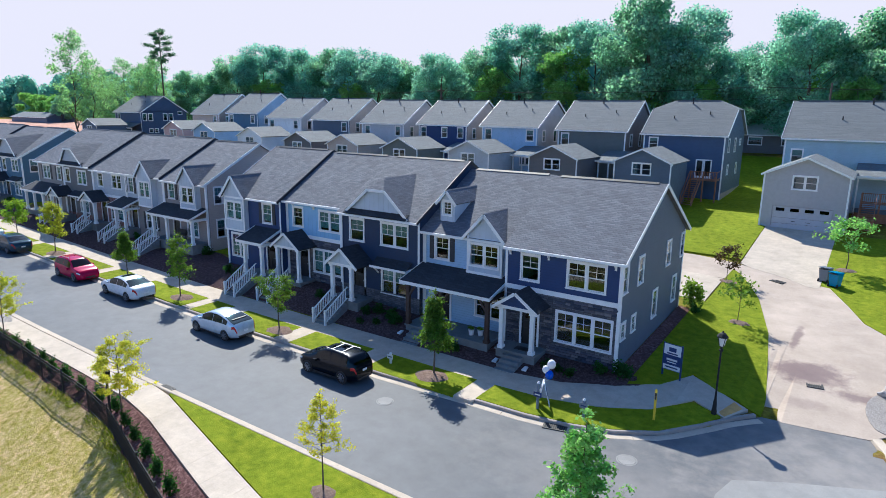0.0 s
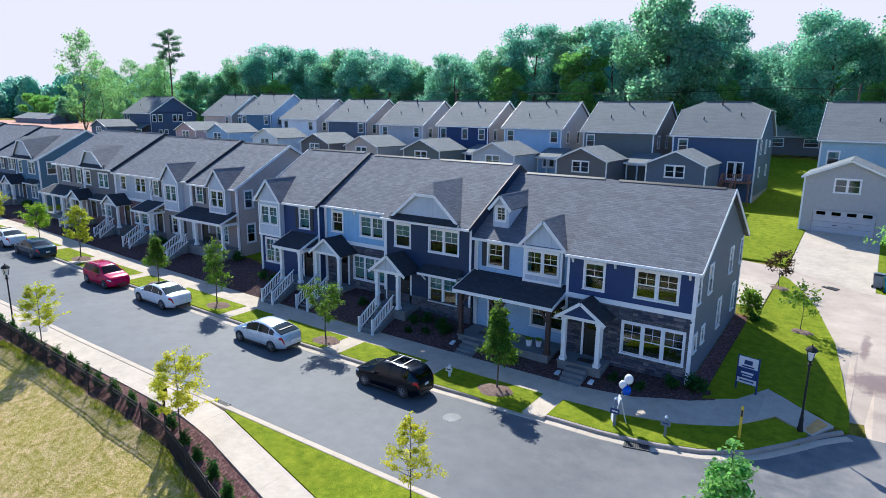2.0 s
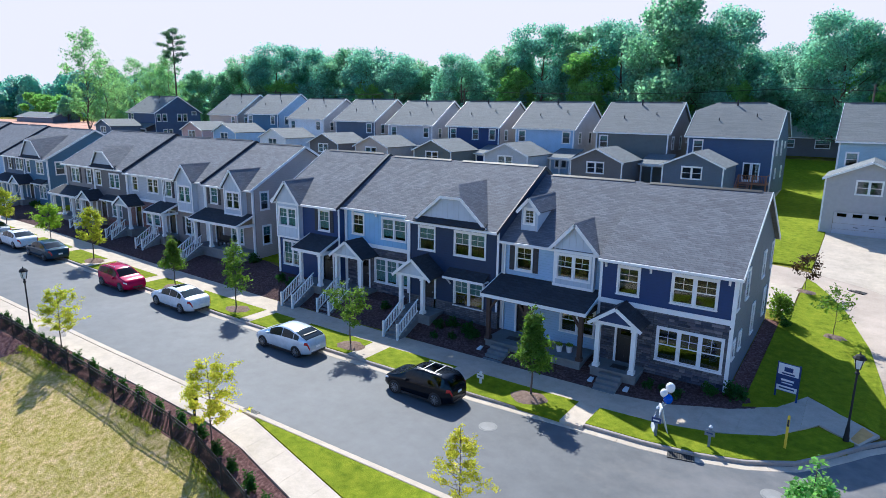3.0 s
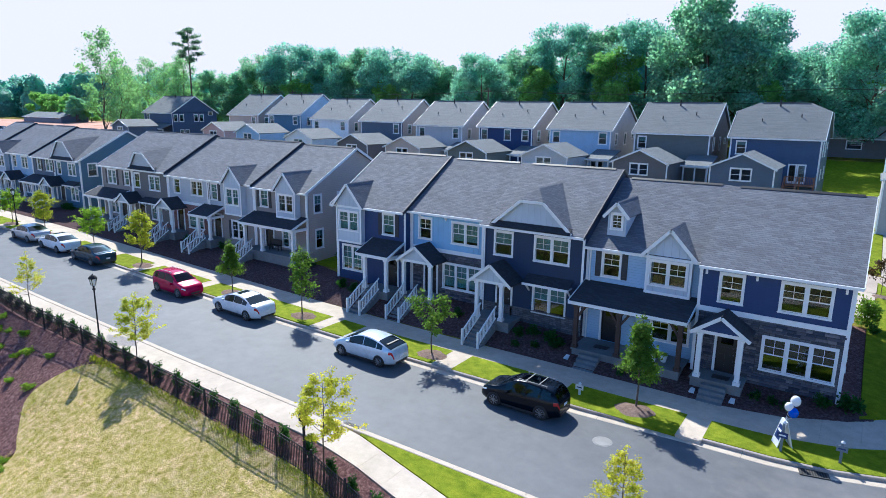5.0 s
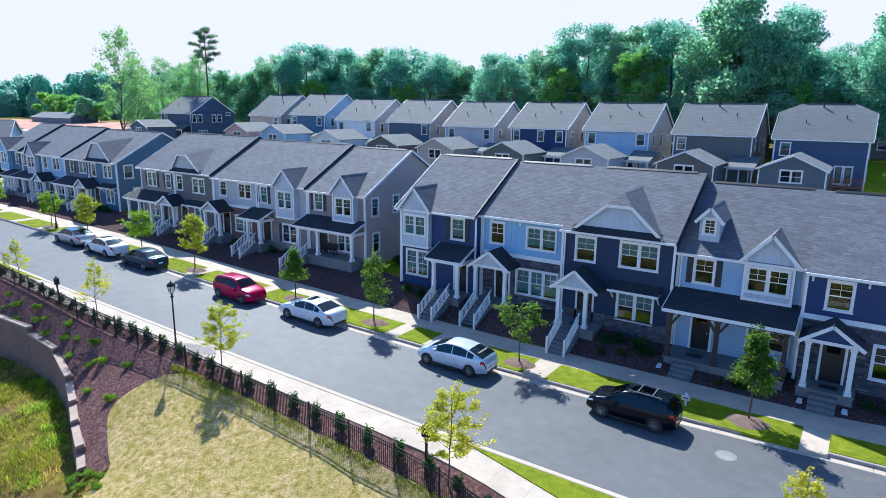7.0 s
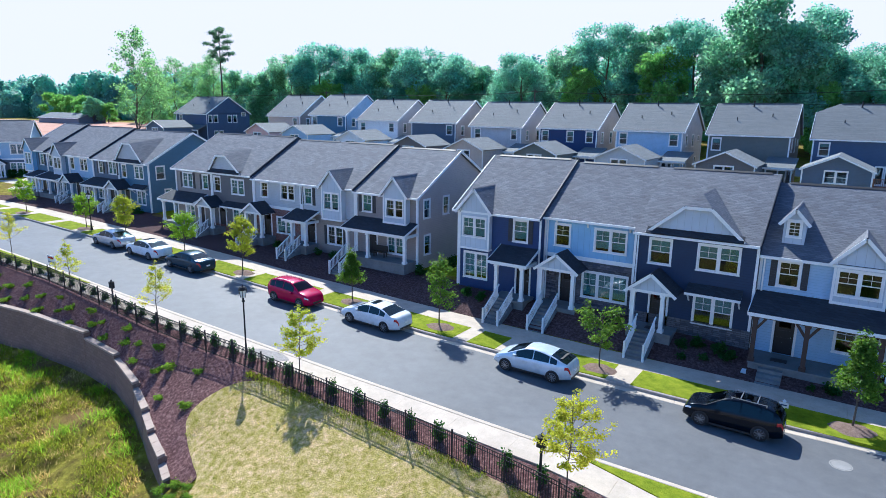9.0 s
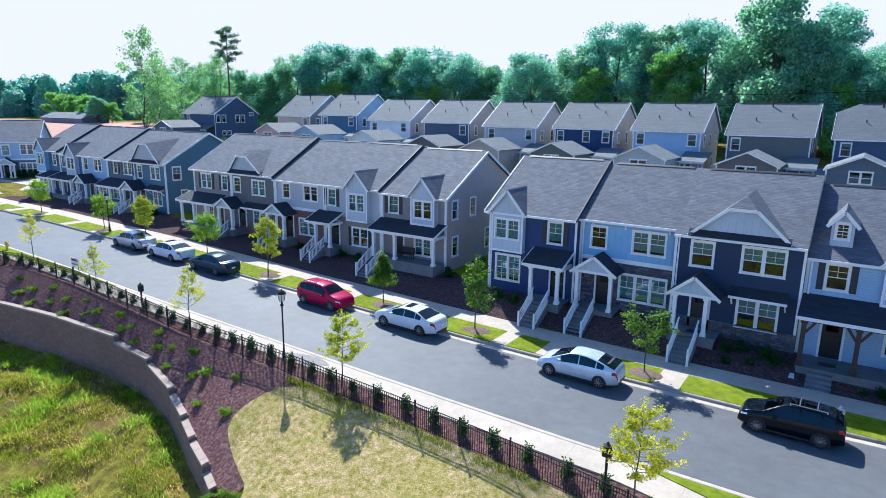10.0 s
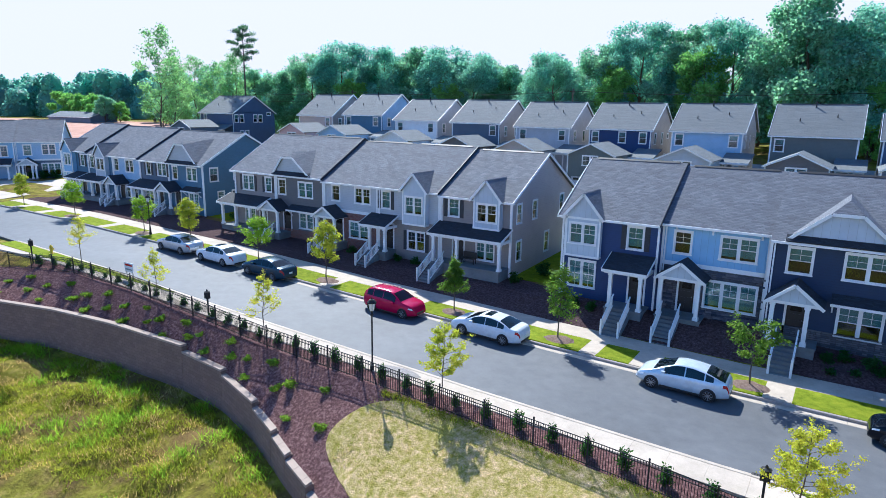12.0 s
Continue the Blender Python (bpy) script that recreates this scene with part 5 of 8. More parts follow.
townhouse(-12.9, -6.64, 0.72, 6.4, 9.6, 0.85, "gray", "gray", 4.3,
          [W(-11.45, 0.95, 6.0, 1.32, shutters=True, blind=-1), W(-8.3, 1.85, 5.98, 1.25, 2, bay=True, blind=-1), W(-8.0, 1.9, 2.95, 1.35, 2, blind=-1)],
          "pale gray townhouse with gabled bay, dormer and wide dark porch roof", ROW_B,
          bay=dict(a=-9.45, b=-7.1, z0=4.35, eave=6.5, peak=7.85, y=0.42, mat="chalk", open=(-9.2, -7.4, 4.7, 6.0)), yb=11.6,
          dormer=(-12.05, -11.0, 1.35, 6.9, 8.2, 8.85, (-11.53, 0.55, 8.1, 0.78)),
          porch_at=[dict(kind="shed", x0=-12.8, x1=-6.75, z_eave=3.62, z_top=4.3, y_front=-1.35, cols=(-12.55, -10.15, -7.0), stair_x=-11.55, rails=False, post="post_wood")],
          doors=(-11.3,), trim_band=False)
townhouse(-19.7, -12.92, 0.4, 6.9, 10.1, 1.3, "slate", "slate", 4.3,
          [W(-18.15, 1.15, 6.42, 1.4, blind=0.52), W(-14.95, 2.1, 6.42, 1.4, 2, blind=0.52), W(-14.97, 2.0, 3.45, 1.6, 2, blind=0.5)],
          "dark slate townhouse with clipped front gable and railed porch steps", ROW_B, parapet=True, yb=11.7,
          big=(-18.85, -13.8, -16.95, -15.5, 8.6, 9.25, "chalk"), base=("stone", 1.9), awning=[(-16.4, -13.5, 3.75, "shingle_dark")],
          porch_at=[dict(kind="gable", x0=-19.5, x1=-16.65, z_eave=3.75, z_top=4.8, y_front=-1.15, cols=(-19.1, -17.4), stair_x=-18.2, rails=True, face="chalk")], doors=(-18.0,), trim_band=False)
ICE_UNIT = townhouse(-25.87, -19.72, 1.1, 7.05, 10.1, 1.4, "ice", "stone", 4.45,
          [W(-24.6, 0.95, 6.48, 1.35, blind=0.0), W(-21.4, 1.95, 6.45, 1.35, 2), W(-21.6, 2.85, 3.6, 1.62, 3, blind=0.95)],
          "ice-blue board-and-batten townhouse over a stone ground floor", ROW_B, parapet=False, yb=11.2, brackets=(-25.0, -22.9, -20.2),
          porch_at=[dict(kind="gable", x0=-25.7, x1=-22.75, z_eave=3.95, z_top=4.95, y_front=-0.45, cols=(-25.35, -23.15), stair_x=-24.6, rails=True, face="chalk")], doors=(-24.1,))
townhouse(-32.4, -25.89, 0.6, 6.95, 10.25, 1.45, "navy", "navy", 4.3,
          [W(-30.8, 1.75, 6.4, 1.3, 2, bay=True, blind=0.96), W(-30.85, 1.8, 3.8, 1.75, 2, grille="all"), W(-27.4, 0.95, 6.5, 1.4, shutters=True)],
          "navy end townhouse with white gabled bay and small porch", ROW_B, left=True, parapet=True, yb=11.7,
          bay=dict(a=-32.0, b=-29.6, z0=4.3, eave=7.0, peak=8.5, y=0.2, mat="chalk", open=(-31.6, -29.9, 4.7, 6.5)),
          porch_at=[dict(kind="shed", x0=-28.75, x1=-26.1, z_eave=4.0, z_top=4.75, y_front=-1.0, cols=(-28.35, -26.45), stair_x=-27.5, rails=True)], doors=(-27.1,), trim_band=False)

ROW_A = "row of gray and taupe townhouses"
townhouse(-43.4, -37.0, 2.0, 7.15, 10.3, 2.05, "taupe", "taupe", 4.7,
          [W(-42.1, 0.9, 6.85, 1.35, shutters=True, blind=0.96), W(-38.85, 1.6, 6.75, 1.3, 2, bay=True, blind=0.0), W(-39.2, 1.5, 3.7, 1.35, 2)],
          "taupe end townhouse with pale gabled bay and wide porch roof", ROW_A, right=True, side="mushroom",
          bay=dict(a=-40.0, b=-37.75, z0=5.0, eave=7.25, peak=8.65, y=1.45, mat="chalk", open=(-39.7, -38.1, 5.2, 6.9)),
          porch_at=[dict(kind="shed", x0=-43.3, x1=-37.0, z_eave=4.35, z_top=5.05, y_front=0.45, cols=(-43.05, -40.9, -37.2), stair_x=-42.5, rails=True)], doors=(-41.6,), trim_band=False,
          side_wins=[(3.2, 0.75, 6.75, 1.4, 0.5), (5.9, 0.75, 6.75, 1.4, 0.5), (11.2, 0.75, 6.75, 1.4, 0.5), (3.3, 0.75, 3.9, 1.5, 0.4), (8.4, 0.75, 3.9, 1.6, 0.6)])
townhouse(-49.8, -43.42, 2.0, 7.3, 10.5, 2.05, "ash", "taupe", 4.6,
          [W(-48.9, 0.85, 6.85, 1.38, shutters=True, blind=0.96), W(-45.62, 1.6, 6.7, 1.35, 2, bay=True), W(-45.75, 1.65, 3.75, 1.5, 2, shutters=True)],
          "light gray townhouse with white gabled bay and shutters", ROW_A, parapet=True,
          bay=dict(a=-46.75, b=-44.45, z0=4.55, eave=7.35, peak=8.7, y=1.45, mat="chalk", open=(-46.4, -44.8, 5.0, 6.8)),
          porch_at=[dict(kind="shed", x0=-50.4, x1=-47.7, z_eave=4.25, z_top=4.95, y_front=0.5, cols=(-49.6, -47.95), stair_x=-49.0, rails=True)], doors=(-48.6,), trim_band=False)
townhouse(-56.1, -49.82, 2.0, 7.3, 10.5, 2.05, "ash", "brick", 4.75,
          [W(-54.6, 0.85, 6.9, 1.3), W(-51.5, 1.65, 6.88, 1.28, 2), W(-51.9, 2.2, 3.85, 1.4, 2)],
          "pale gray townhouse over a brown brick ground floor", ROW_A,
          porch_at=[dict(kind="gable", x0=-56.05, x1=-53.2, z_eave=4.4, z_top=5.25, y_front=0.5, cols=(-55.7, -53.6), stair_x=-54.7, rails=True, face="chalk")], doors=(-54.3,))
townhouse(-62.4, -56.12, 2.0, 7.5, 10.75, 2.1, "umber", "umber", 4.6,
          [W(-61.5, 0.9, 6.95, 1.38), W(-58.4, 1.75, 6.85, 1.35, 2, blind=0.96), W(-58.4, 1.7, 3.95, 1.4, 2, blind=0.96)],
          "dark taupe townhouse with clipped front gable and brick base", ROW_A, parapet=True, base=("brick", 2.3),
          big=(-62.3, -57.75, -61.1, -59.7, 9.15, 9.6, "ash"), awning=[(-60.3, -56.6, 4.3, "shingle_dark")],
          porch_at=[dict(kind="gable", x0=-63.1, x1=-60.4, z_eave=4.3, z_top=5.15, y_front=0.5, cols=(-62.7, -60.8), stair_x=-61.7, rails=True, face="chalk")], doors=(-60.9,), trim_band=False)
townhouse(-68.4, -62.42, 2.0, 7.5, 10.75, 2.1, "taupe", "taupe", 4.6,
          [W(-66.3, 1.55, 7.0, 1.4, 2, shutters=True, blind=0.96), W(-63.4, 0.8, 6.98, 1.35, shutters=True), W(-66.2, 1.4, 3.9, 1.4, 2)],
          "taupe end townhouse with a porch wrapping its corner", ROW_A, left=True,
          porch_at=[dict(kind="shed", x0=-69.0, x1=-63.2, z_eave=4.4, z_top=5.1, y_front=0.45, cols=(-68.7, -66.7, -64.6), stair_x=None, rails=False)], doors=(-64.3,), trim_band=False)

ROW_C = "row of steel-blue townhouses"
CF = 2.5
townhouse(-80.85, -74.7, 2.8, 7.45, 10.6, CF, "steel", "steel", 4.9,
          [W(-79.65, 0.85, 7.0, 1.4), W(-76.6, 1.65, 6.98, 1.35, 2, blind=0.96), W(-76.5, 1.6, 4.2, 1.5, 2, blind=0.96)],
          "steel-blue end townhouse with clipped gable and railed steps", ROW_C, right=True, side="steel",
          big=(-80.8, -75.5, -79.0, -77.5, 9.55, 10.0, "ash"), awning=[(-77.8, -75.1, 4.55, "shingle_dark")],
          porch_at=[dict(kind="gable", x0=-81.2, x1=-78.3, z_eave=4.5, z_top=5.4, y_front=1.2, cols=(-80.8, -78.7), stair_x=-79.8, rails=True, face="chalk")], doors=(-79.3,), trim_band=False,
          side_wins=[(4.2, 0.95, 7.0, 1.4, 0.5), (7.3, 0.95, 7.0, 1.4, 0.4), (5.0, 0.75, 4.35, 0.8, 0), (6.9, 0.75, 4.35, 0.8, 0)])
townhouse(-86.5, -80.87, 2.8, 7.45, 10.6, CF, "dusk", "steel", 4.9,
          [W(-82.1, 1.6, 7.2, 1.4, 2, shutters=True), W(-84.7, 0.8, 7.2, 1.4, shutters=True), W(-84.9, 1.5, 4.2, 1.5, 2)],
          "blue-gray townhouse with dark shutters and a long porch", ROW_C,
          porch_at=[dict(kind="shed", x0=-86.4, x1=-81.3, z_eave=4.5, z_top=5.2, y_front=1.25, cols=(-86.1, -83.9, -81.6), stair_x=None, rails=False)], doors=(-82.6,), trim_band=False)
townhouse(-92.3, -86.52, 2.8, 7.6, 10.8, CF, "gray", "steel", 4.9,
          [W(-88.7, 1.6, 7.15, 1.38, 2), W(-91.5, 0.85, 7.2, 1.4), W(-88.5, 2.3, 4.2, 1.5, 3)],
          "pale blue-gray townhouse with white trim and gabled porch", ROW_C, parapet=True,
          porch_at=[dict(kind="gable", x0=-91.7, x1=-88.9, z_eave=4.5, z_top=5.4, y_front=1.2, cols=(-91.3, -89.3), stair_x=-90.3, rails=True, face="chalk")], doors=(-90.5,), trim_band=False)
townhouse(-98.0, -92.32, 2.8, 7.6, 10.8, CF, "steel", "steel", 4.9,
          [W(-94.3, 1.6, 7.1, 1.38, 2, bay=True), W(-97.1, 0.8, 7.2, 1.4, shutters=True), W(-94.5, 1.5, 4.2, 1.5, 2)],
          "steel-blue townhouse with a white gabled bay", ROW_C,
          bay=dict(a=-95.4, b=-93.2, z0=4.9, eave=7.65, peak=9.0, y=2.3, mat="chalk", open=(-95.1, -93.5, 5.6, 7.15)),
          porch_at=[dict(kind="shed", x0=-97.9, x1=-92.5, z_eave=4.5, z_top=5.1, y_front=1.25, cols=(-97.6, -95, -92.9), stair_x=None, rails=False)], doors=(-96.3,), trim_band=False)
townhouse(-104.0, -98.02, 2.8, 7.8, 11.0, CF, "steel", "gray", 4.9,
          [W(-99.4, 0.85, 7.3, 1.4, shutters=True), W(-102.2, 1.5, 7.3, 1.4, 2, bay=True), W(-102.3, 1.5, 4.2, 1.5, 2)],
          "steel-blue end townhouse with a pale bay and steps", ROW_C, left=True, parapet=True,
          bay=dict(a=-103.4, b=-101.0, z0=5.0, eave=7.9, peak=9.3, y=2.3, mat="ice", open=(-103.0, -101.4, 5.8, 7.35)),
          porch_at=[dict(kind="shed", x0=-101.0, x1=-98.2, z_eave=4.5, z_top=5.1, y_front=1.25, cols=(-100.7, -98.5), stair_x=-99.6, rails=True)], doors=(-99.4,), trim_band=False)

ROW_D = "far row of pale townhouses"
D_TURN = pose(-119, 9.5, 0, 0, 0, 57) @ pose(119, -9.5, 0)
for near in (townhouse(-125.0, -119.0, 9.5, 8.0, 11.0, 2.5, "gray", "dusk", 5.2,
                       [W(-120.6, 1.7, 7.5, 1.5, 2), W(-123.4, 1.0, 7.4, 1.5), W(-120.5, 2.4, 4.6, 1.7, 3)],
                       "pale blue-gray townhouse with gabled porch across the side street", ROW_D, right=True,
                       porch_at=[dict(kind="gable", x0=-124.8, x1=-122.0, z_eave=4.7, z_top=5.6, y_front=7.9, cols=(-124.5, -124.0, -122.8, -122.3), stair_x=None, rails=False, face="chalk")], doors=(-123.4,), trim_band=True),
             townhouse(-133.8, -125.02, 9.2, 8.0, 10.9, 2.5, "ice", "gray", 5.2,
                       [W(-126.8, 1.8, 7.3, 1.5, 2), W(-131, 1.3, 7.3, 1.5), W(-132.5, 2.0, 4.6, 1.7, 2)],
                       "ice-blue townhouse with a low porch across the side street", ROW_D, left=True,
                       porch_at=[dict(kind="shed", x0=-130.3, x1=-125.4, z_eave=4.7, z_top=5.5, y_front=7.6, cols=(-129.9, -127.8, -125.8), stair_x=None, rails=False)], doors=(-128.8,), trim_band=False)):
    near.matrix_basis = D_TURN @ near.matrix_basis


# split stones on the two stone ground floors
def stone_data(w):
    h, d, c = 0.135, 0.035, 0.012
    v = [(0, 0, 0), (w, 0, 0), (w, 0, h), (0, 0, h), (c, -d, c), (w - c, -d, c), (w - c, -d, h - c), (c, -d, h - c)]
    return data_of("stone", Mb().add(v, [(4, 5, 6, 7), (0, 1, 5, 4), (1, 2, 6, 5), (2, 3, 7, 6), (3, 0, 4, 7)]), "split_stone")


STONES = [(w, stone_data(w - 0.012)) for w in (0.28, 0.38, 0.48, 0.6)]


def stone_veneer(house, x0, x1, y, z0, z1, gaps):
    rng = random.Random(int(-x0 * 10))
    z = z0
    while z + 0.14 < z1:
        x = x0
        while x < x1 - 0.1:
            w, d = rng.choice([q for q in STONES if x + q[0] <= x1 + 0.02] or [STONES[0]])
            if not any(a < x + w and x < b and c < z + 0.14 and z < e for a, b, c, e in gaps):
                piece("stone", d, house, (x, y - 0.002 - 0.008 * rng.random(), z))
            x += w
        z += 0.147


stone_veneer(END_UNIT, -6.46, -0.17, 0.0, 0.62, 3.88, [(-3.55, -0.22, 1.3, 3.3), (-5.65, -4.35, 0, 3.0), (-6.6, -3.6, 3.15, 4.2)])
stone_veneer(ICE_UNIT, -25.7, -19.9, 1.1, 1.15, 4.25, [(-23.15, -20.05, 1.85, 3.8), (-24.75, -23.45, 0, 3.55), (-25.8, -22.5, 3.7, 5.1)])

# ---- houses behind the lane ----
def vents(parent, spots):
    for x, y, z, r, h in spots:
        part("vent_pipe", Mb().tube((x, y, z - 0.1), (x, y, z + h), r, r, 8), "dark_trim", parent)


def back_house(x0, x1, wall, side, trim_wins, side_wins, label, hip=False, eave=11.2, ridge=14.9, y0=46.5, y1=57.5, door_x=None):
    g = ground_z((x0 + x1) / 2, y0) - 0.6
    ym = (y0 + y1) / 2
    h = thing("house", ((x0 + x1) / 2, y0, g + 0.6), label, "house", "row of detached houses behind the lane")
    sl = (ridge - eave) / (ym - y0)
    holes = [hole(*w[:4]) for w in trim_wins] + ([(door_x - 0.9, door_x + 0.9, 6.2, 8.35)] if door_x else [])
    part("wall", wall_mesh("y", y0, 1, x0, x1, g, eave, holes), wall, h)
    part("wall", wall_mesh("y", y1, -1, x0, x1, g, eave), side, h)
    pk = [(ym + 1.4, ridge - 1.0), (ym - 1.4, ridge - 1.0)] if hip else [(ym, ridge - 0.06)]
    for xx, inn in ((x1 - 0.003, -1), (x0 + 0.003, 1)):
        hs = [hole(*w[:4]) for w in side_wins] if inn < 0 else []
        part("side_wall", wall_mesh("x", xx, inn, y0 + 0.003, y1 - 0.003, g, eave, hs, 0.2, pk), side, h)
    o, oy = 0.3, 0.35
    zf = eave - sl * oy + 0.1
    k = 1.9 if hip else 0.0
    zc = ridge - 0.9 if hip else ridge + 0.1
    ys = 1.6 if hip else 0.0
    for sg, ye in ((1, y0 - oy), (-1, y1 + oy)):
        if hip:
            q = [(x0 - o, ye, zf), (x1 + o, ye, zf), (x1 + o, ym - sg * ys, zc), (x1 - k, ym, ridge + 0.1), (x0 + k, ym, ridge + 0.1), (x0 - o, ym - sg * ys, zc)]
        else:
            q = [(x0 - o, ye, zf), (x1 + o, ye, zf), (x1 + o, ym, ridge + 0.1), (x0 - o, ym, ridge + 0.1)]
        part("roof_slope", Mb().slab(q, 0.14), "shingle_far", h)
    if hip:
        for xe, xr in ((x1 + o, x1 - k), (x0 - o, x0 + k)):
            part("hip_end", Mb().slab([(xe, ym - ys, zc), (xe, ym + ys, zc), (xr, ym, ridge + 0.1)], 0.12), "shingle_far", h)
    part("ridge_vent", Mb().box(x0 + k + 0.2, x1 - k - 0.2, ym - 0.1, ym + 0.1, ridge + 0.08, ridge + 0.16), "shingle_far", h)
    part("gutter", Mb().box(x0 - o, x1 + o, y0 - oy - 0.11, y0 - oy, zf - 0.16, zf - 0.02), "white", h)
    for s in (x1 + o, x0 - o):
        for ye in (y0 - oy, y1 + oy):
            yt = ym + (ys if ye > ym else -ys)
            part("rake_board", Mb().bar((s, ye, zf - 0.08), (s, yt, zc - 0.08), 0.05, 0.22), "white", h)
    for xx in (x0, x1 - 0.16):
        part("corner_board", Mb().box(xx, xx + 0.16, y0 - 0.04, y0 - 0.003, g, eave - 0.1), "white", h)
    part("foundation", Mb().box(x1 - 0.005, x1 + 0.03, y0, y1, g, g + 1.3), "concrete", h)
    for w in trim_wins:
        window(h, "y", y0, 1, *w[:4], w[4], simple=True, blind=w[5])
    for w in side_wins:
        window(h, "x", x1 - 0.003, -1, *w[:4], 1, simple=True, blind=0.4)
    if door_x:
        for s in (-1, 1):
            fr = Mb()
            a = door_x + s * 0.45
            for u0, u1, lo, hi in ((a - 0.44, a + 0.44, 6.2, 6.45), (a - 0.44, a + 0.44, 8.2, 8.35), (a - 0.44, a - 0.3, 6.45, 8.2), (a + 0.3, a + 0.44, 6.45, 8.2)):
                ubox(fr, "y", y0, 1, u0, u1, 0.0, 0.06, lo, hi)
            d = part("french_door", fr, "white", h)
            piece("pane", pane_data("y", 0.6, 1.75), d, (a, y0 + 0.03, 6.45))
    vents(h, [(x0 + 0.45 * (x1 - x0), ym - 0.6, ridge - 0.35, 0.09, 0.75), (x0 + 0.3 * (x1 - x0), ym - 3.2, ridge - 3.2 * sl + 0.05, 0.06, 0.4), (x0 + 0.72 * (x1 - x0), ym - 2.4, ridge - 2.4 * sl + 0.05, 0.06, 0.4)])
    return h


def garage(x0, x1, wall, label, y0=37.0, y1=43.2, eave=8.45, peak=9.85, win=True, big_door=True):
    g = ground_z((x0 + x1) / 2, y0) - 0.4
    h = thing("garage", ((x0 + x1) / 2, y0, g + 0.4), label, "garage", "garages along the lane")
    xm = (x0 + x1) / 2
    holes = [hole(xm - 0.05, 1.9, eave - 0.25, 1.15)] if win else []
    dz = g + 0.42
    if big_door:
        holes.append((xm - 2.45, xm + 2.45, dz, dz + 2.15))
    part("wall", wall_mesh("y", y0, 1, x0, x1, g, eave, holes), wall, h)
    part("wall", wall_mesh("y", y1, -1, x0, x1, g, eave), wall, h)
    part("side_wall", wall_mesh("x", x1 - 0.003, -1, y0 + 0.003, y1 - 0.003, g, eave), wall, h)
    part("side_wall", wall_mesh("x", x0 + 0.003, 1, y0 + 0.003, y1 - 0.003, g, eave), wall, h)
    gable_over(h, x0, x1, xm, y0, eave, peak, y1 + 0.3, y1 + 0.3, wall, "shingle_far", 0.3)
    for xx in (x0, x1 - 0.14):
        part("corner_board", Mb().box(xx, xx + 0.14, y0 - 0.04, y0 - 0.003, g + 0.2, eave - 0.1), "white", h)
    if win:
        window(h, "y", y0, 1, xm - 0.05, 1.9, eave - 0.25, 1.15, 2, simple=True, blind=-1)
    if big_door:
        d = None
        for i in range(4):
            pm = Mb()
            lo = dz + 0.53 * i
            ubox(pm, "y", y0, 1, xm - 2.43, xm + 2.43, 0.08, 0.13, lo + 0.01, lo + 0.52)
            for k in range(8):
                a = xm - 2.35 + 0.6 * k
                if i < 3:
                    ubox(pm, "y", y0, 1, a + 0.03, a + 0.5, 0.06, 0.08, lo + 0.1, lo + 0.42)
            if d is None:
                d = part("garage_door", pm, "door_gray", h, "pale gray panelled garage door")
            else:
                part("door_panel", pm, "door_gray", d)
        for k in range(4):
            a = xm - 2.2 + 1.2 * k
            piece("pane", GARAGE_PANE, d, (a + 0.4, y0 + 0.065, dz + 1.68))
        for k in (-0.6, 0.6):
            part("pull_handle", Mb().box(xm + k - 0.18, xm + k + 0.18, y0 + 0.03, y0 + 0.08, dz + 0.75, dz + 0.8), "black", d)
    return h


GARAGE_PANE = data_of("pane", Mb().box(-0.36, 0.36, 0, 0.012, 0, 0.3), "car_glass")


def covered_porch(x0, x1, wall_label, z=8.0, y0=42.6, y1=46.4):
    """A screened porch between garage and house."""
    g = ground_z(x0, y0) - 0.3
    h = thing("covered_porch", ((x0 + x1) / 2, y0, g + 0.3), wall_label, "porch", "covered porches behind the houses")
    part("roof", Mb().slab([(x0 - 0.2, y0 - 0.3, z), (x1 + 0.3, y0 - 0.3, z), (x1 + 0.3, y1, z + 0.95), (x0 - 0.2, y1, z + 0.95)], 0.12), "shingle_far", h)
    part("fascia", Mb().box(x0 - 0.2, x1 + 0.3, y0 - 0.34, y0 - 0.3, z - 0.2, z - 0.02), "white", h)
    part("beam", Mb().box(x0, x1 + 0.1, y0, y0 + 0.15, z - 0.35, z - 0.13), "white", h)
    for x in (x0 + 0.1, (x0 + x1) / 2, x1):
        part("post", Mb().box(x - 0.07, x + 0.07, y0, y0 + 0.14, g, z - 0.35), "white", h)
    part("knee_wall", Mb().box(x0, x1, y0 + 0.02, y0 + 0.12, g, g + 1.6), "dusk", h)
    part("floor", Mb().box(x0, x1 + 0.1, y0, y1, g, g + 1.2), "wood", h)


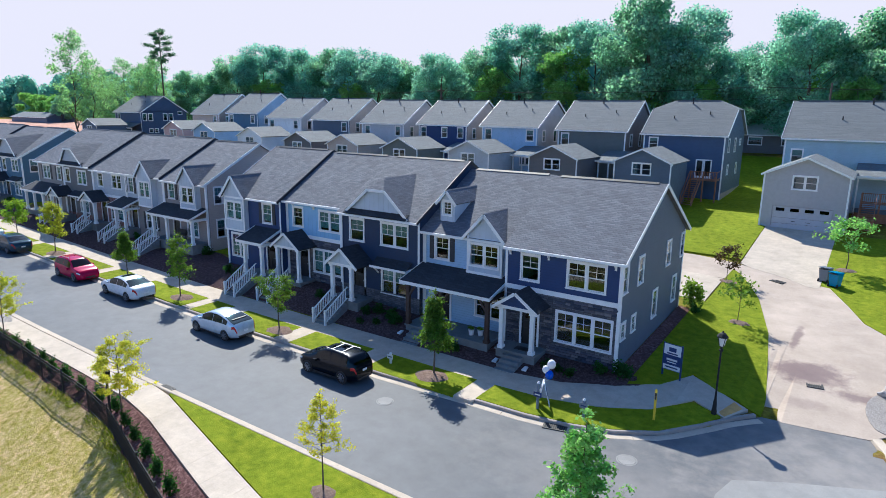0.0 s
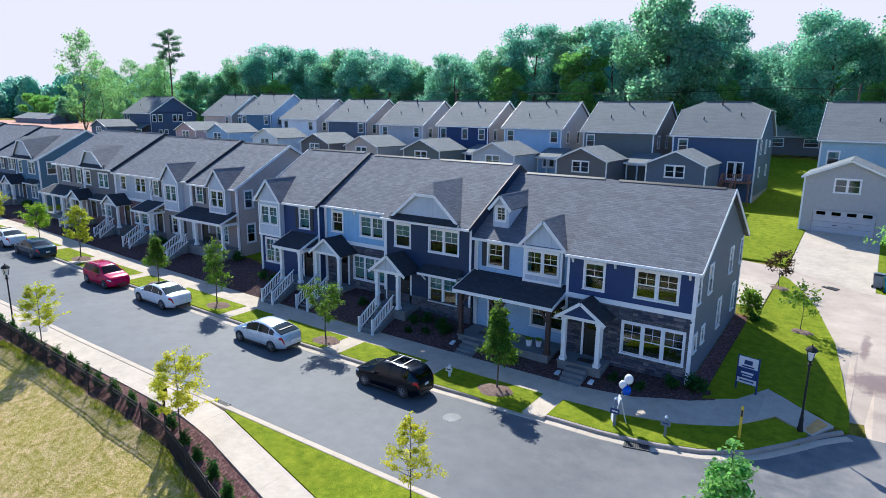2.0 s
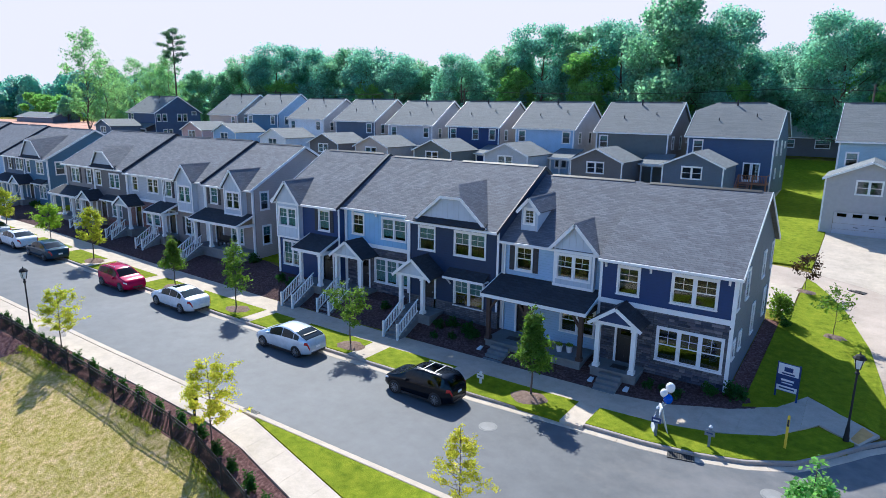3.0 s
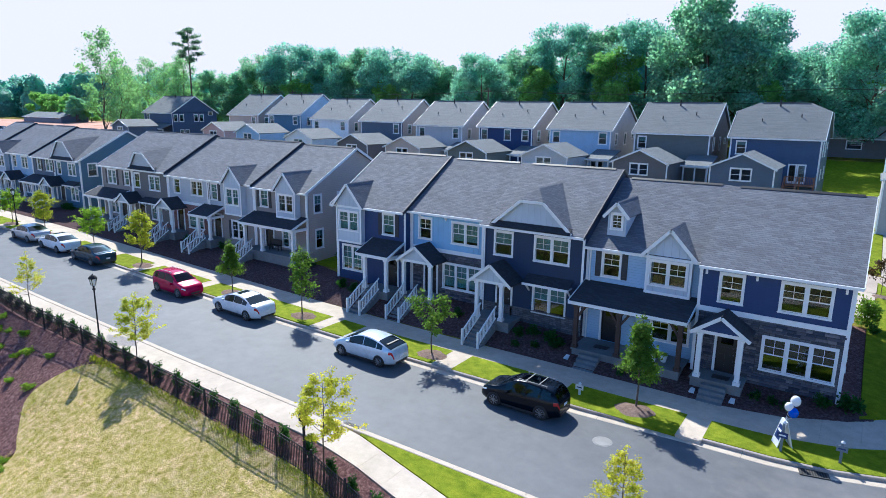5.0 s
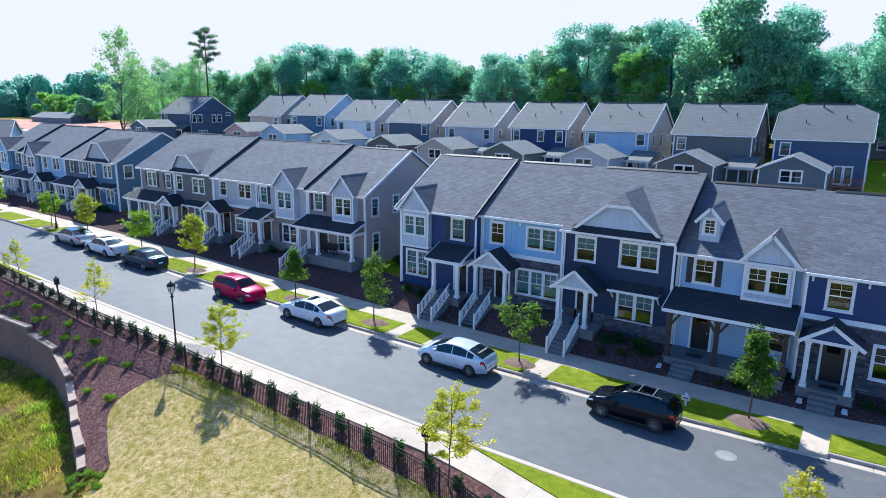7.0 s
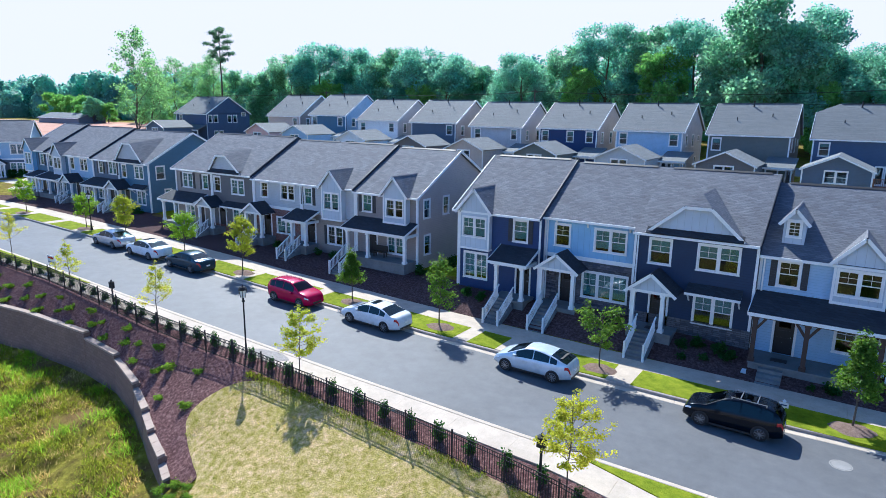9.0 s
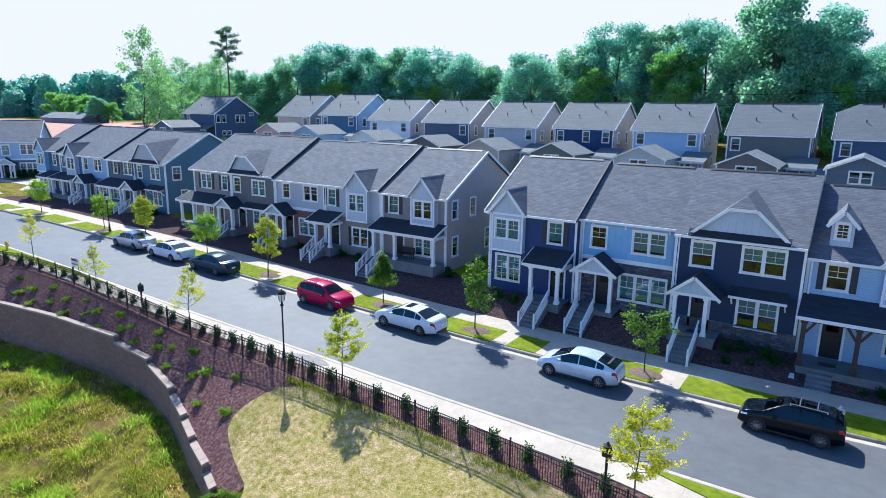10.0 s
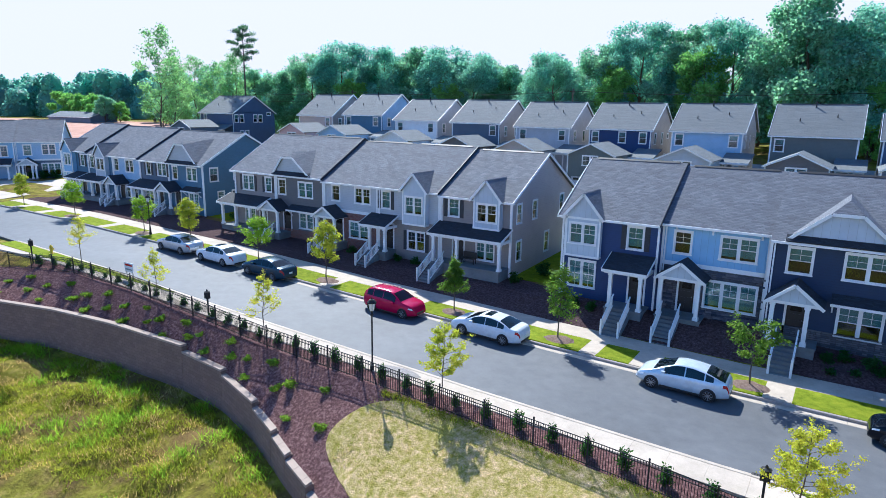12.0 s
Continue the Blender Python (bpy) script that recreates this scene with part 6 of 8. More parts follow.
HOUSES = [
    (-14.1, -4.9, "royal", "dusk", "deep blue two-storey house with clipped gray roof", True, [(-12.9, 0.95, 10.6, 1.4, 1, 0.3)], -7.0),
    (-25.3, -16.3, "olive", "taupe", "gray-green two-storey house with gray roof", False, [(-24.3, 0.95, 10.6, 1.4, 1, 0.4)], None),
    (-36.9, -28.3, "gray", "ash", "pale blue-gray two-storey house with gray roof", False, [(-35.9, 0.95, 10.7, 1.4, 1, 0.4), (-29.4, 1.0, 10.7, 1.4, 1, 0.4)], -30.0),
    (-48.1, -39.5, "navy", "mushroom", "navy two-storey house with gray side wall", False, [(-47.2, 0.9, 10.7, 1.4, 1, 0.4), (-43.4, 0.9, 10.7, 1.4, 1, 0.4), (-40.6, 0.9, 10.7, 1.4, 1, 0.4)], None),
    (-59.6, -51.0, "ash", "ash", "light gray two-storey house with gray roof", False, [(-58.4, 0.95, 10.7, 1.4, 1, 0.4), (-52.2, 0.9, 10.7, 1.4, 1, 0.4)], None),
    (-71.0, -62.4, "dusk", "mushroom", "blue-gray two-storey house with beige side wall", False, [(-63.6, 1.0, 10.7, 1.4, 1, 0.4)], None),
    (-82.5, -73.9, "cloud", "ash", "white two-storey house with gray roof", False, [(-81.4, 1.0, 10.7, 1.4, 1, 0.4), (-75.2, 1.0, 10.7, 1.4, 1, 0.4)], None),
    (-94.0, -85.4, "steel", "gray", "steel-blue two-storey house with gray roof", False, [(-86.8, 1.0, 10.7, 1.4, 1, 0.4), (-93, 1.0, 10.7, 1.4, 1, 0.4)], None),
    (-105.5, -96.9, "mushroom", "taupe", "beige two-storey house with gray roof", False, [(-98.2, 1.0, 10.7, 1.4, 1, 0.4)], None),
]
GARAGES = ("dusk", "umber", "ash", "olive", "mushroom", "umber", "cloud", "gray", "rose")
RISE = ((11.2, 14.9, 0.0, 0.0), (11.35, 14.9, 0.8, -0.1), (11.5, 14.9, 0.8, 0.0), (11.5, 14.9, 0.9, 0.0), (11.45, 14.95, 1.7, 0.1), (11.8, 15.2, 3.6, 0.2), (11.9, 15.25, 3.7, 0.6), (12.6, 16.1, 2.8, 1.1), (12.3, 16.0, 5.0, 1.2))
for (x0, x1, wl, sd, lab, hp, wins, dx), gm, (ev, rg, sh, up) in zip(HOUSES, GARAGES, RISE):
    lift = ev - 11.2
    back_house(x0, x1, wl, sd, [(w[0], w[1], w[2] + lift, w[3], w[4], w[5]) for w in wins], [(48.5, 0.8, 10.6 + lift, 1.4), (52.0, 0.8, 10.6 + lift, 1.5), (55.0, 0.8, 10.4 + lift, 0.6), (49.0, 0.7, 7.6 + lift, 1.0), (54.0, 0.8, 7.6 + lift, 1.2)], lab, hp, ev, rg, door_x=dx)
    garage(x0 - 0.05 + sh, x0 + 6.1 + sh, gm, {"dusk": "blue-gray", "umber": "dark taupe", "ash": "pale gray", "olive": "gray-green", "mushroom": "beige", "cloud": "white", "gray": "blue-gray", "rose": "dusty rose"}[gm] + " gabled garage with a white double window", eave=8.45 + up, peak=9.85 + up)
    if not hp:
        covered_porch(x0 + 6.3 + sh, max(x1 - 0.3, x0 + 9.0 + sh), "covered back porch with white posts and gray roof", 8.0 + up)


def wood_deck(x0, x1, y0, y1, z, stair_x, label):
    g = ground_z(x0, y0) - 0.2
    h = thing("wooden_deck", ((x0 + x1) / 2, y0, g + 0.2), label, "deck")
    n = int((x1 - x0) / 0.15)
    for i in range(n):
        part("deck_board", Mb().box(x0 + 0.15 * i, x0 + 0.15 * i + 0.14, y0, y1, z - 0.05, z), "wood", h)
    for x in (x0 + 0.08, (x0 + x1) / 2, x1 - 0.08):
        part("post", Mb().box(x - 0.07, x + 0.07, y0 + 0.02, y0 + 0.16, g, z + 1.0), "wood", h)
    for zz in (0.92, 0.12):
        part("rail", Mb().box(x0, x1, y0 + 0.04, y0 + 0.13, z + zz, z + zz + 0.06), "wood", h)
        part("rail", Mb().box(x1 - 0.1, x1 - 0.02, y0, y1, z + zz, z + zz + 0.06), "wood", h)
    for i in range(int((x1 - x0) / 0.16)):
        piece("baluster", DECK_BALUSTER, h, (x0 + 0.1 + 0.16 * i, y0 + 0.08, z + 0.1))
    k = 12
    for i in range(k):
        part("step", Mb().box(stair_x - 0.55, stair_x + 0.55, y0 - 0.27 * (i + 1), y0 - 0.27 * i + 0.02, z - (z - g - 0.2) / k * (i + 1), z - (z - g - 0.2) / k * (i + 1) + 0.05), "wood", h)
    for s in (-0.6, 0.6):
        a, b = Vector((stair_x + s, y0, z - 0.05)), Vector((stair_x + s, y0 - 0.27 * k, g + 0.15))
        part("stringer", Mb().bar(a, b, 0.06, 0.28), "wood", h)
        part("handrail", Mb().bar(a + Vector((0, 0, 0.95)), b + Vector((0, 0, 0.95)), 0.08, 0.09), "wood", h)
        part("post", Mb().box(b.x - 0.06, b.x + 0.06, b.y - 0.06, b.y + 0.06, g, b.z + 1.0), "wood", h)


DECK_BALUSTER = data_of("baluster", Mb().box(-0.02, 0.02, -0.02, 0.02, 0, 0.85), "wood")
wood_deck(-7.9, -5.0, 44.4, 46.45, 6.15, -7.3, "cedar-coloured wooden deck with stairs behind the blue house")
back_house(1.0, 17.0, "mist", "mist", [(2.3, 1.0, 9.9, 1.3, 1, 0.5)], [(50.0, 0.8, 10.6, 1.4)], "misty blue two-storey house with light gray roof", y0=46.0, y1=58.0)
garage(0.8, 7.8, "stucco", "pale gray gabled garage with panelled door and drive", y0=36.0, y1=43.0, eave=8.2, peak=9.75)
covered_porch(8.0, 15.0, "covered porch with gray roof beside the garage", 7.9, 42.2, 45.9)
wood_deck(8.6, 11.6, 41.0, 42.1, 5.4, 9.2, "weathered wooden landing with stairs beside the garage")


def far_house(x0, x1, y0, y1, g, eave, ridge, wall, roof, label, along_y=False, wins=()):
    h = thing("house", ((x0 + x1) / 2, y0, g), label, "house")
    ym, xm = (y0 + y1) / 2, (x0 + x1) / 2
    holes = [hole(*w) for w in wins]
    pk = [(xm, ridge - 0.1)] if along_y else None
    part("wall", wall_mesh("y", y0, 1, x0, x1, g - 0.5, eave, holes, 0.2, pk), wall, h)
    part("wall", wall_mesh("y", y1, -1, x0, x1, g - 0.5, eave), wall, h)
    for xx, inn in ((x0 + 0.003, 1), (x1 - 0.003, -1)):
        part("side_wall", wall_mesh("x", xx, inn, y0 + 0.003, y1 - 0.003, g - 0.5, eave, (), 0.2, None if along_y else [(ym, ridge - 0.1)]), wall, h)
    if along_y:
        for sg, xe in ((-1, x0), (1, x1)):
            part("roof_slope", Mb().slab([(xe + sg * 0.4, y0 - 0.4, eave - 0.15), (xm, y0 - 0.4, ridge), (xm, y1 + 0.3, ridge), (xe + sg * 0.4, y1 + 0.3, eave - 0.15)], 0.15), roof, h)
            part("rake_board", Mb().bar((xe + sg * 0.4, y0 - 0.42, eave - 0.25), (xm, y0 - 0.42, ridge - 0.1), 0.06, 0.24), "white", h)
    else:
        for ye in (y0 - 0.4, y1 + 0.4):
            part("roof_slope", Mb().slab([(x0 - 0.4, ye, eave - 0.15), (x1 + 0.4, ye, eave - 0.15), (x1 + 0.4, ym, ridge), (x0 - 0.4, ym, ridge)], 0.15), roof, h)
        part("gutter", Mb().box(x0 - 0.4, x1 + 0.4, y0 - 0.5, y0 - 0.4, eave - 0.32, eave - 0.16), "white", h)
    for w in wins:
        window(h, "y", y0, 1, *w, 1, simple=True, blind=0.4)


back_house(-135.5, -124.7, "royal", "royal", [(-133.8, 0.9, 11.9, 1.3, 1, 0.4)], [(47.3, 0.8, 11.9, 1.5), (48.7, 0.9, 11.9, 1.5), (52.2, 0.9, 11.9, 1.5), (53.6, 0.9, 11.9, 1.5), (55.9, 1.0, 12.4, 0.6), (48.6, 0.8, 8.6, 0.8), (49.9, 0.8, 8.6, 0.8)], "dark blue two-storey house with a wide side gable", eave=12.3, ridge=15.75)
garage(-132.6, -126.4, "dusk", "blue-gray gabled garage with a white window", y0=37.6, y1=44.0, eave=9.55, peak=10.9)
covered_porch(-131.0, -125.0, "covered back porch with white posts and gray roof", 9.0, 44.2, 46.4)
far_house(-12.0, 4.0, 86.0, 96.0, 7.4, 10.3, 12.0, "umber", "roof_pale", "low dark house with white roof behind the lawn", False, [(-8, 2.0, 9.7, 1.2), (-3, 2.0, 9.7, 1.2)])
far_house(-256.0, -228.0, 71.0, 80.0, 7.2, 9.4, 11.0, "dusk", "shingle_far", "low gray house beyond the clay field", False)

# overhead line behind the houses
for x in (-112.0, -60.0, 3.0, 48.0):
    p = thing("utility_pole", (x, 69.0, ground_z(x, 69)), "weathered wooden utility pole with crossarm", "pole", "utility poles behind the houses")
    part("shaft", Mb().tube((x, 69, ground_z(x, 69) - 0.5), (x, 69, 17.6), 0.16, 0.11, 8), "pole", p)
    part("crossarm", Mb().box(x - 0.06, x + 0.06, 67.9, 70.1, 17.0, 17.14), "pole", p)
for y, z in ((68.0, 17.2), (70.0, 17.2), (69.0, 15.6)):
    mb = Mb().sweep([(a + 4.5 * i, y, z - 2.8 * (i / 12) * (1 - i / 12)) for a in (-166, -112, -60, -6) for i in range(12)], 0.02)
    whole("overhead_cable", mb, "black", "thin black overhead cable sagging between poles", "cable", "overhead cables")

# ---- plants ----
RNG = np.random.default_rng(7)
CROWN = {}


def leaf_mesh(name, centres, size, material, stretch=1.6, up=0.0, facing=None, loose=0.6):
    """Small bent leaves at the given centres; facing: the way each one's face turns, more or less loosely."""
    n = len(centres)
    d = RNG.normal(size=(n, 3))
    d[:, 2] += up
    d /= np.linalg.norm(d, axis=1)[:, None]
    if facing is None:
        e = RNG.normal(size=(n, 3))
        e -= (e * d).sum(1)[:, None] * d
        e /= np.linalg.norm(e, axis=1)[:, None]
        nn = np.cross(d, e)
    else:
        nn = np.asarray(facing) + RNG.normal(size=(n, 3)) * loose
        nn /= np.linalg.norm(nn, axis=1)[:, None]
        d -= (d * nn).sum(1)[:, None] * nn
        d /= np.linalg.norm(d, axis=1)[:, None] + 1e-9
        e = np.cross(nn, d)
    s = size * RNG.uniform(0.6, 1.3, size=(n, 1))
    c = np.asarray(centres)
    a, b = d * s * stretch / 2, e * s / 2
    v = np.stack([c - a, c + b + nn * s * 0.12, c + a, c - b + nn * s * 0.12], 1).reshape(-1, 3)
    me = bpy.data.meshes.new(name)
    me.vertices.add(4 * n)
    me.vertices.foreach_set("co", v.ravel())
    me.loops.add(4 * n)
    me.loops.foreach_set("vertex_index", np.arange(4 * n))
    me.polygons.add(n)
    me.polygons.foreach_set("loop_start", np.arange(0, 4 * n, 4))
    me.update(calc_edges=True)
    me.materials.append(M[material])
    return me


def skin_points(lobes, n, thick=0.3):
    """Points on the outside of a heap of ellipsoids, none of them deep in a neighbour, and the way out at each."""
    lb = np.array(lobes, float)
    w = lb[:, 3] * lb[:, 4]
    pick = RNG.choice(len(lb), size=int(n * 1.5), p=w / w.sum())
    d = RNG.normal(size=(len(pick), 3))
    d /= np.linalg.norm(d, axis=1)[:, None]
    q = lb[pick]
    r = 1.06 - thick * RNG.random(len(pick)) ** 1.4
    p = q[:, :3] + d * r[:, None] * np.stack([q[:, 3], q[:, 3], q[:, 4]], 1)
    keep = np.ones(len(p), bool)
    if len(lb) < 120:
        for k, (x, y, z, rx, rz) in enumerate(lb):
            inside = ((p[:, 0] - x) / rx) ** 2 + ((p[:, 1] - y) / rx) ** 2 + ((p[:, 2] - z) / rz) ** 2 < 0.5
            keep &= ~(inside & (pick != k))
    return p[keep][:n], d[keep][:n]


def shell_points(lobes, n, thick=0.35):
    """Points in the outer layers of several ellipsoids, more in the larger ones."""
    w = np.array([l[3] * l[4] for l in lobes], float)
    pick = RNG.choice(len(lobes), size=n, p=w / w.sum())
    d = RNG.normal(size=(n, 3))
    d /= np.linalg.norm(d, axis=1)[:, None]
    r = 1 - thick * RNG.random(n) ** 1.5
    lb = np.array(lobes, float)[pick]
    p = lb[:, :3] + d * r[:, None] * np.stack([lb[:, 3], lb[:, 3], lb[:, 4]], 1)
    return p


def clumped(points, k, spread):
    return (points[:, None, :] + RNG.normal(size=(len(points), k, 3)) * spread).reshape(-1, 3)


def forest_tree(height, width, clear, boughs, leaves, leaf_size, leaf, label, group, trunk_r, fill=1.0, name="tree"):
    """A grown tree at the origin: trunk, limbs, and boughs that each carry a heap of leafy clumps."""
    t = thing(name, (0, 0, 0), label, "tree", group)
    mb = Mb()
    last, r = Vector((0, 0, -0.5)), trunk_r
    for i in range(1, 8):
        f = i / 7
        q = Vector((RNG.normal() * 0.012 * height, RNG.normal() * 0.012 * height, height * 0.8 * f))
        mb.tube(last, q, r, trunk_r * (1 - 0.85 * f), 8, False)
        last, r = q, trunk_r * (1 - 0.85 * f)
    lobes = []
    for i in range(boughs):
        f = (i + 0.5) / boughs
        prof = math.sin(math.pi * (0.22 + 0.68 * f)) ** 0.8
        ang = i * 2.4 + RNG.normal() * 0.5
        reach = width / 2 * prof * RNG.uniform(0.45, 0.82)
        c = Vector((math.cos(ang) * reach, math.sin(ang) * reach, clear + (height - clear) * (0.1 + 0.8 * f)))
        a = Vector((0, 0, max(clear * 0.7, c.z - reach * 0.8 - 1.0)))
        mb.tube(a, c, trunk_r * 0.4 * (1.15 - f), trunk_r * 0.08, 5, False)
        size = width * RNG.uniform(0.13, 0.2)
        for _ in range(9):
            o = Vector(RNG.normal(size=3))
            o = o.normalized() * size * RNG.uniform(0.45, 1.0)
            lr = size * RNG.uniform(0.42, 0.72) * fill
            e = c + Vector((o.x, o.y, o.z * 0.75))
            lobes.append((e.x, e.y, e.z, lr, lr * RNG.uniform(0.6, 0.85)))
            mb.tube(c, e, trunk_r * 0.09, trunk_r * 0.03, 4, False)
    part("trunk", mb, "bark", t, smooth=True)
    p, d = skin_points(lobes, leaves, 0.7)
    p += RNG.normal(size=p.shape) * leaf_size * 0.7
    cr = new("crown", leaf_mesh("crown", p, leaf_size, leaf, 1.3, 0.0, d, 0.85))
    cr.parent = t
    CROWN[t.name] = max(v.co.z for v in cr.data.vertices)
    return t


def young_tree(height, width, clear, branches, leaves, leaf_size, leaf, label, group, trunk_r, shape="round", rise=0.8, bend=0.0, name="street_tree"):
    """A planted tree at the origin: a leader, rising branches with twigs, and leaves in tufts along them."""
    t = thing(name, (0, 0, 0), label, "tree", group)
    mb = Mb()
    top = Vector((bend, RNG.normal() * 0.02 * height, height * 0.94))
    pts = [Vector((top.x * f * f + RNG.normal() * 0.006 * height, top.y * f * f, -0.3 + (top.z + 0.3) * f)) for f in np.linspace(0, 1, 8)]
    for i, (a, b) in enumerate(zip(pts, pts[1:])):
        mb.tube(a, b, trunk_r * (1 - 0.12 * i), trunk_r * (1 - 0.12 * (i + 1)), 7, False)
    def leader(z):
        return Vector(tuple(float(np.interp(z, [p.z for p in pts], [p[k] for p in pts])) for k in (0, 1))) .to_3d() + Vector((0, 0, z))
    tufts = [(top + Vector((0, 0, 0.02 * height * k)), 0.6) for k in (-2, 0, 1)]
    for i in range(branches):
        f = (i + 0.5) / branches
        prof = {"round": math.sin(math.pi * (0.24 + 0.66 * f)), "cone": 1.0 - 0.82 * f, "column": 0.8 + 0.2 * math.sin(math.pi * f) - 0.35 * f, "vase": 0.35 + 0.65 * math.sin(math.pi * (0.1 + 0.65 * f)), "oval": math.sin(math.pi * (0.3 + 0.6 * f)) ** 0.7}[shape]
        a = leader(clear + (height * 0.9 - clear) * f * 0.92)
        ang = i * 2.4 + RNG.normal() * 0.35
        reach = width / 2 * prof * RNG.uniform(0.62, 1.18)
        tip = a + Vector((math.cos(ang) * reach, math.sin(ang) * reach, reach * rise * RNG.uniform(0.5, 1.2)))
        mid = a.lerp(tip, 0.5) + Vector((0, 0, -0.06 * reach))
        mb.tube(a, mid, trunk_r * 0.36 * (1.1 - 0.6 * f), trunk_r * 0.2, 5, False).tube(mid, tip, trunk_r * 0.2, trunk_r * 0.06, 4, False)
        tufts += [(mid.lerp(tip, k), 0.5 + 0.5 * k) for k in (0.15, 0.5, 0.8, 1.0)]
        for k in (0.35, 0.6, 0.85):
            o = mid.lerp(tip, k)
            e = o + (tip - a) * 0.28 + Vector(RNG.normal(size=3)) * reach * 0.24
            mb.tube(o, e, trunk_r * 0.1, trunk_r * 0.04, 4, False)
            tufts += [(o.lerp(e, 0.6), 0.7), (e, 0.9)]
    part("trunk", mb, "bark", t, smooth=True)
    w = np.array([q[1] for q in tufts])
    pick = RNG.choice(len(tufts), size=leaves, p=w / w.sum())
    c = np.array([tuple(q[0]) for q in tufts])[pick] + RNG.normal(size=(leaves, 3)) * np.array((1.0, 1.0, 0.6)) * leaf_size * 1.35
    face = np.tile((0.0, 0.0, 1.0), (leaves, 1)) + (c - np.array((0, 0, height * 0.6))) * (0.5 / width)
    cr = new("crown", leaf_mesh("crown", c, leaf_size, leaf, 1.5, 0.0, face, 0.9))
    cr.parent = t
    CROWN[t.name] = max(v.co.z for v in cr.data.vertices)
    return t


def scatter(proto, spots):
    """The first spot takes the prototype itself, the others copies: (x, y, z, turn, scale)."""
    for i, (x, y, z, a, s) in enumerate(spots):
        m = pose(x, y, z, 0, 0, a)
        if i == 0:
            proto.matrix_basis = m @ Matrix.Scale(s, 4)
        else:
            ob = copy_thing(proto, m)
            ob.scale = (s, s, s)


WOODS = "woods behind the houses"
big = [forest_tree(26, 19, 3, 19, 34000, 0.36, "leaf_blue", "tall broad-leaved tree with dense crown, tinted blue-green for haze", WOODS, 0.5),
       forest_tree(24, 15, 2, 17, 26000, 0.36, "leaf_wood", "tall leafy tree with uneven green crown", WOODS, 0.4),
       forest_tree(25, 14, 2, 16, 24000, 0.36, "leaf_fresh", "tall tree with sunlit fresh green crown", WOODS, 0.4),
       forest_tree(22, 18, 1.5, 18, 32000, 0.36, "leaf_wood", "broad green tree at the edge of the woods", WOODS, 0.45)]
SPOTS = ((-13, 98, 23, 1), (-19.3, 83, 29.0, 0), (-25.2, 80.5, 31.5, 3), (-37, 87, 29.0, 0), (-45, 90, 28.0, 1), (-54, 89, 29.2, 0), (-61, 88, 25.5, 1), (-57, 83, 21.5, 2), (-70.5, 84, 24.3, 0), (-78, 90, 22.0, 3),
         (-86, 94, 22.5, 1), (-92, 88, 25.0, 0), (-100, 87, 26.7, 0), (-109, 90, 26.5, 1), (-118, 88, 27.0, 0), (-129, 84, 28.2, 0), (-137, 82, 25.5, 1), (-147, 84, 23.5, 3), (-155, 78, 22.0, 1),
         (-163, 72, 23.0, 0), (-172, 76, 21.0, 3), (-182, 70, 20.0, 1), (-1.5, 87, 28.0, 0), (-7, 101, 24.0, 2), (-41, 82, 24.0, 2), (-25.5, 78, 19.0, 2), (-96, 83, 19.0, 2), (-122, 80, 19.5, 2), (5.5, 80, 18.0, 2), (8, 88, 27.5, 3), (15, 84, 29.5, 1), (24, 88, 27.0, 0), (34, 90, 25.0, 3), (-9, 96, 24.5, 0), (-14.5, 80, 18.0, 2), (-12.5, 88, 23.0, 0), (44, 88, 26, 0),
         (-33, 97, 26, 1), (-24, 96, 24, 0), (-50, 99, 26, 3), (-64, 99, 23, 0), (-75, 100, 23, 1), (-96, 100, 25, 3), (-114, 101, 25, 0), (-124, 98, 26, 3), (-142, 95, 24, 0), (-197, 78, 18, 1), (-212, 84, 17, 0), (-228, 76, 16, 3))
by_kind = {0: [], 1: [], 2: [], 3: []}
for i, (x, y, top, k) in enumerate(SPOTS):
    z = ground_z(x, y)
    by_kind[k].append((x, y, z, (i * 77) % 360, 1.1 * (top - z) / CROWN[big[k].name]))
for k, spots in by_kind.items():
    scatter(big[k], spots)

EDGE = "young trees at the edge of the woods"
thin = forest_tree(23, 8.0, 4, 22, 4600, 0.26, "leaf_airy", "tall slender tree with thin airy crown", EDGE, 0.2, 1.15)
scatter(thin, [(x, y, 4.1, i * 70, (top - 4.1) / CROWN[thin.name]) for i, (x, y, top) in enumerate(((-138.2, 39.3, 30), (-142.2, 45, 24.4), (-148.2, 50.6, 23), (-139.3, 59.5, 26), (-157, 61, 26), (-150, 61, 24.5), (-143.5, 60.5, 25)))])
low = forest_tree(9, 8.5, 0.8, 9, 7000, 0.34, "leaf_fresh", "low rounded sunlit tree", EDGE, 0.2)
scatter(low, [(x, y, ground_z(x, y), i * 50, k) for i, (x, y, k) in enumerate(((-238, 78, 0.75), (-228, 81, 0.8), (-250, 84, 1.1), (-216, 86, 0.9), (-205, 88, 1.0), (-262, 86, 1.1), (-5, 101, 1.7), (-15, 78, 0.7), (-108, 68, 0.45), (-119, 44, 0.4), (-129.5, 35.5, 0.35), (-276, 86, 1.2), (-193, 86, 1.0)))])
pine = thing("pine_tree", (0, 0, 0), "tall bare pine with a small flat top", "tree", EDGE)
mb = Mb()
mb.tube((0, 0, -0.3), (0.3, 0, 15), 0.24, 0.18, 8, False).tube((0.3, 0, 15), (0.1, 0.1, 26), 0.18, 0.05, 8, False)
lobes = []
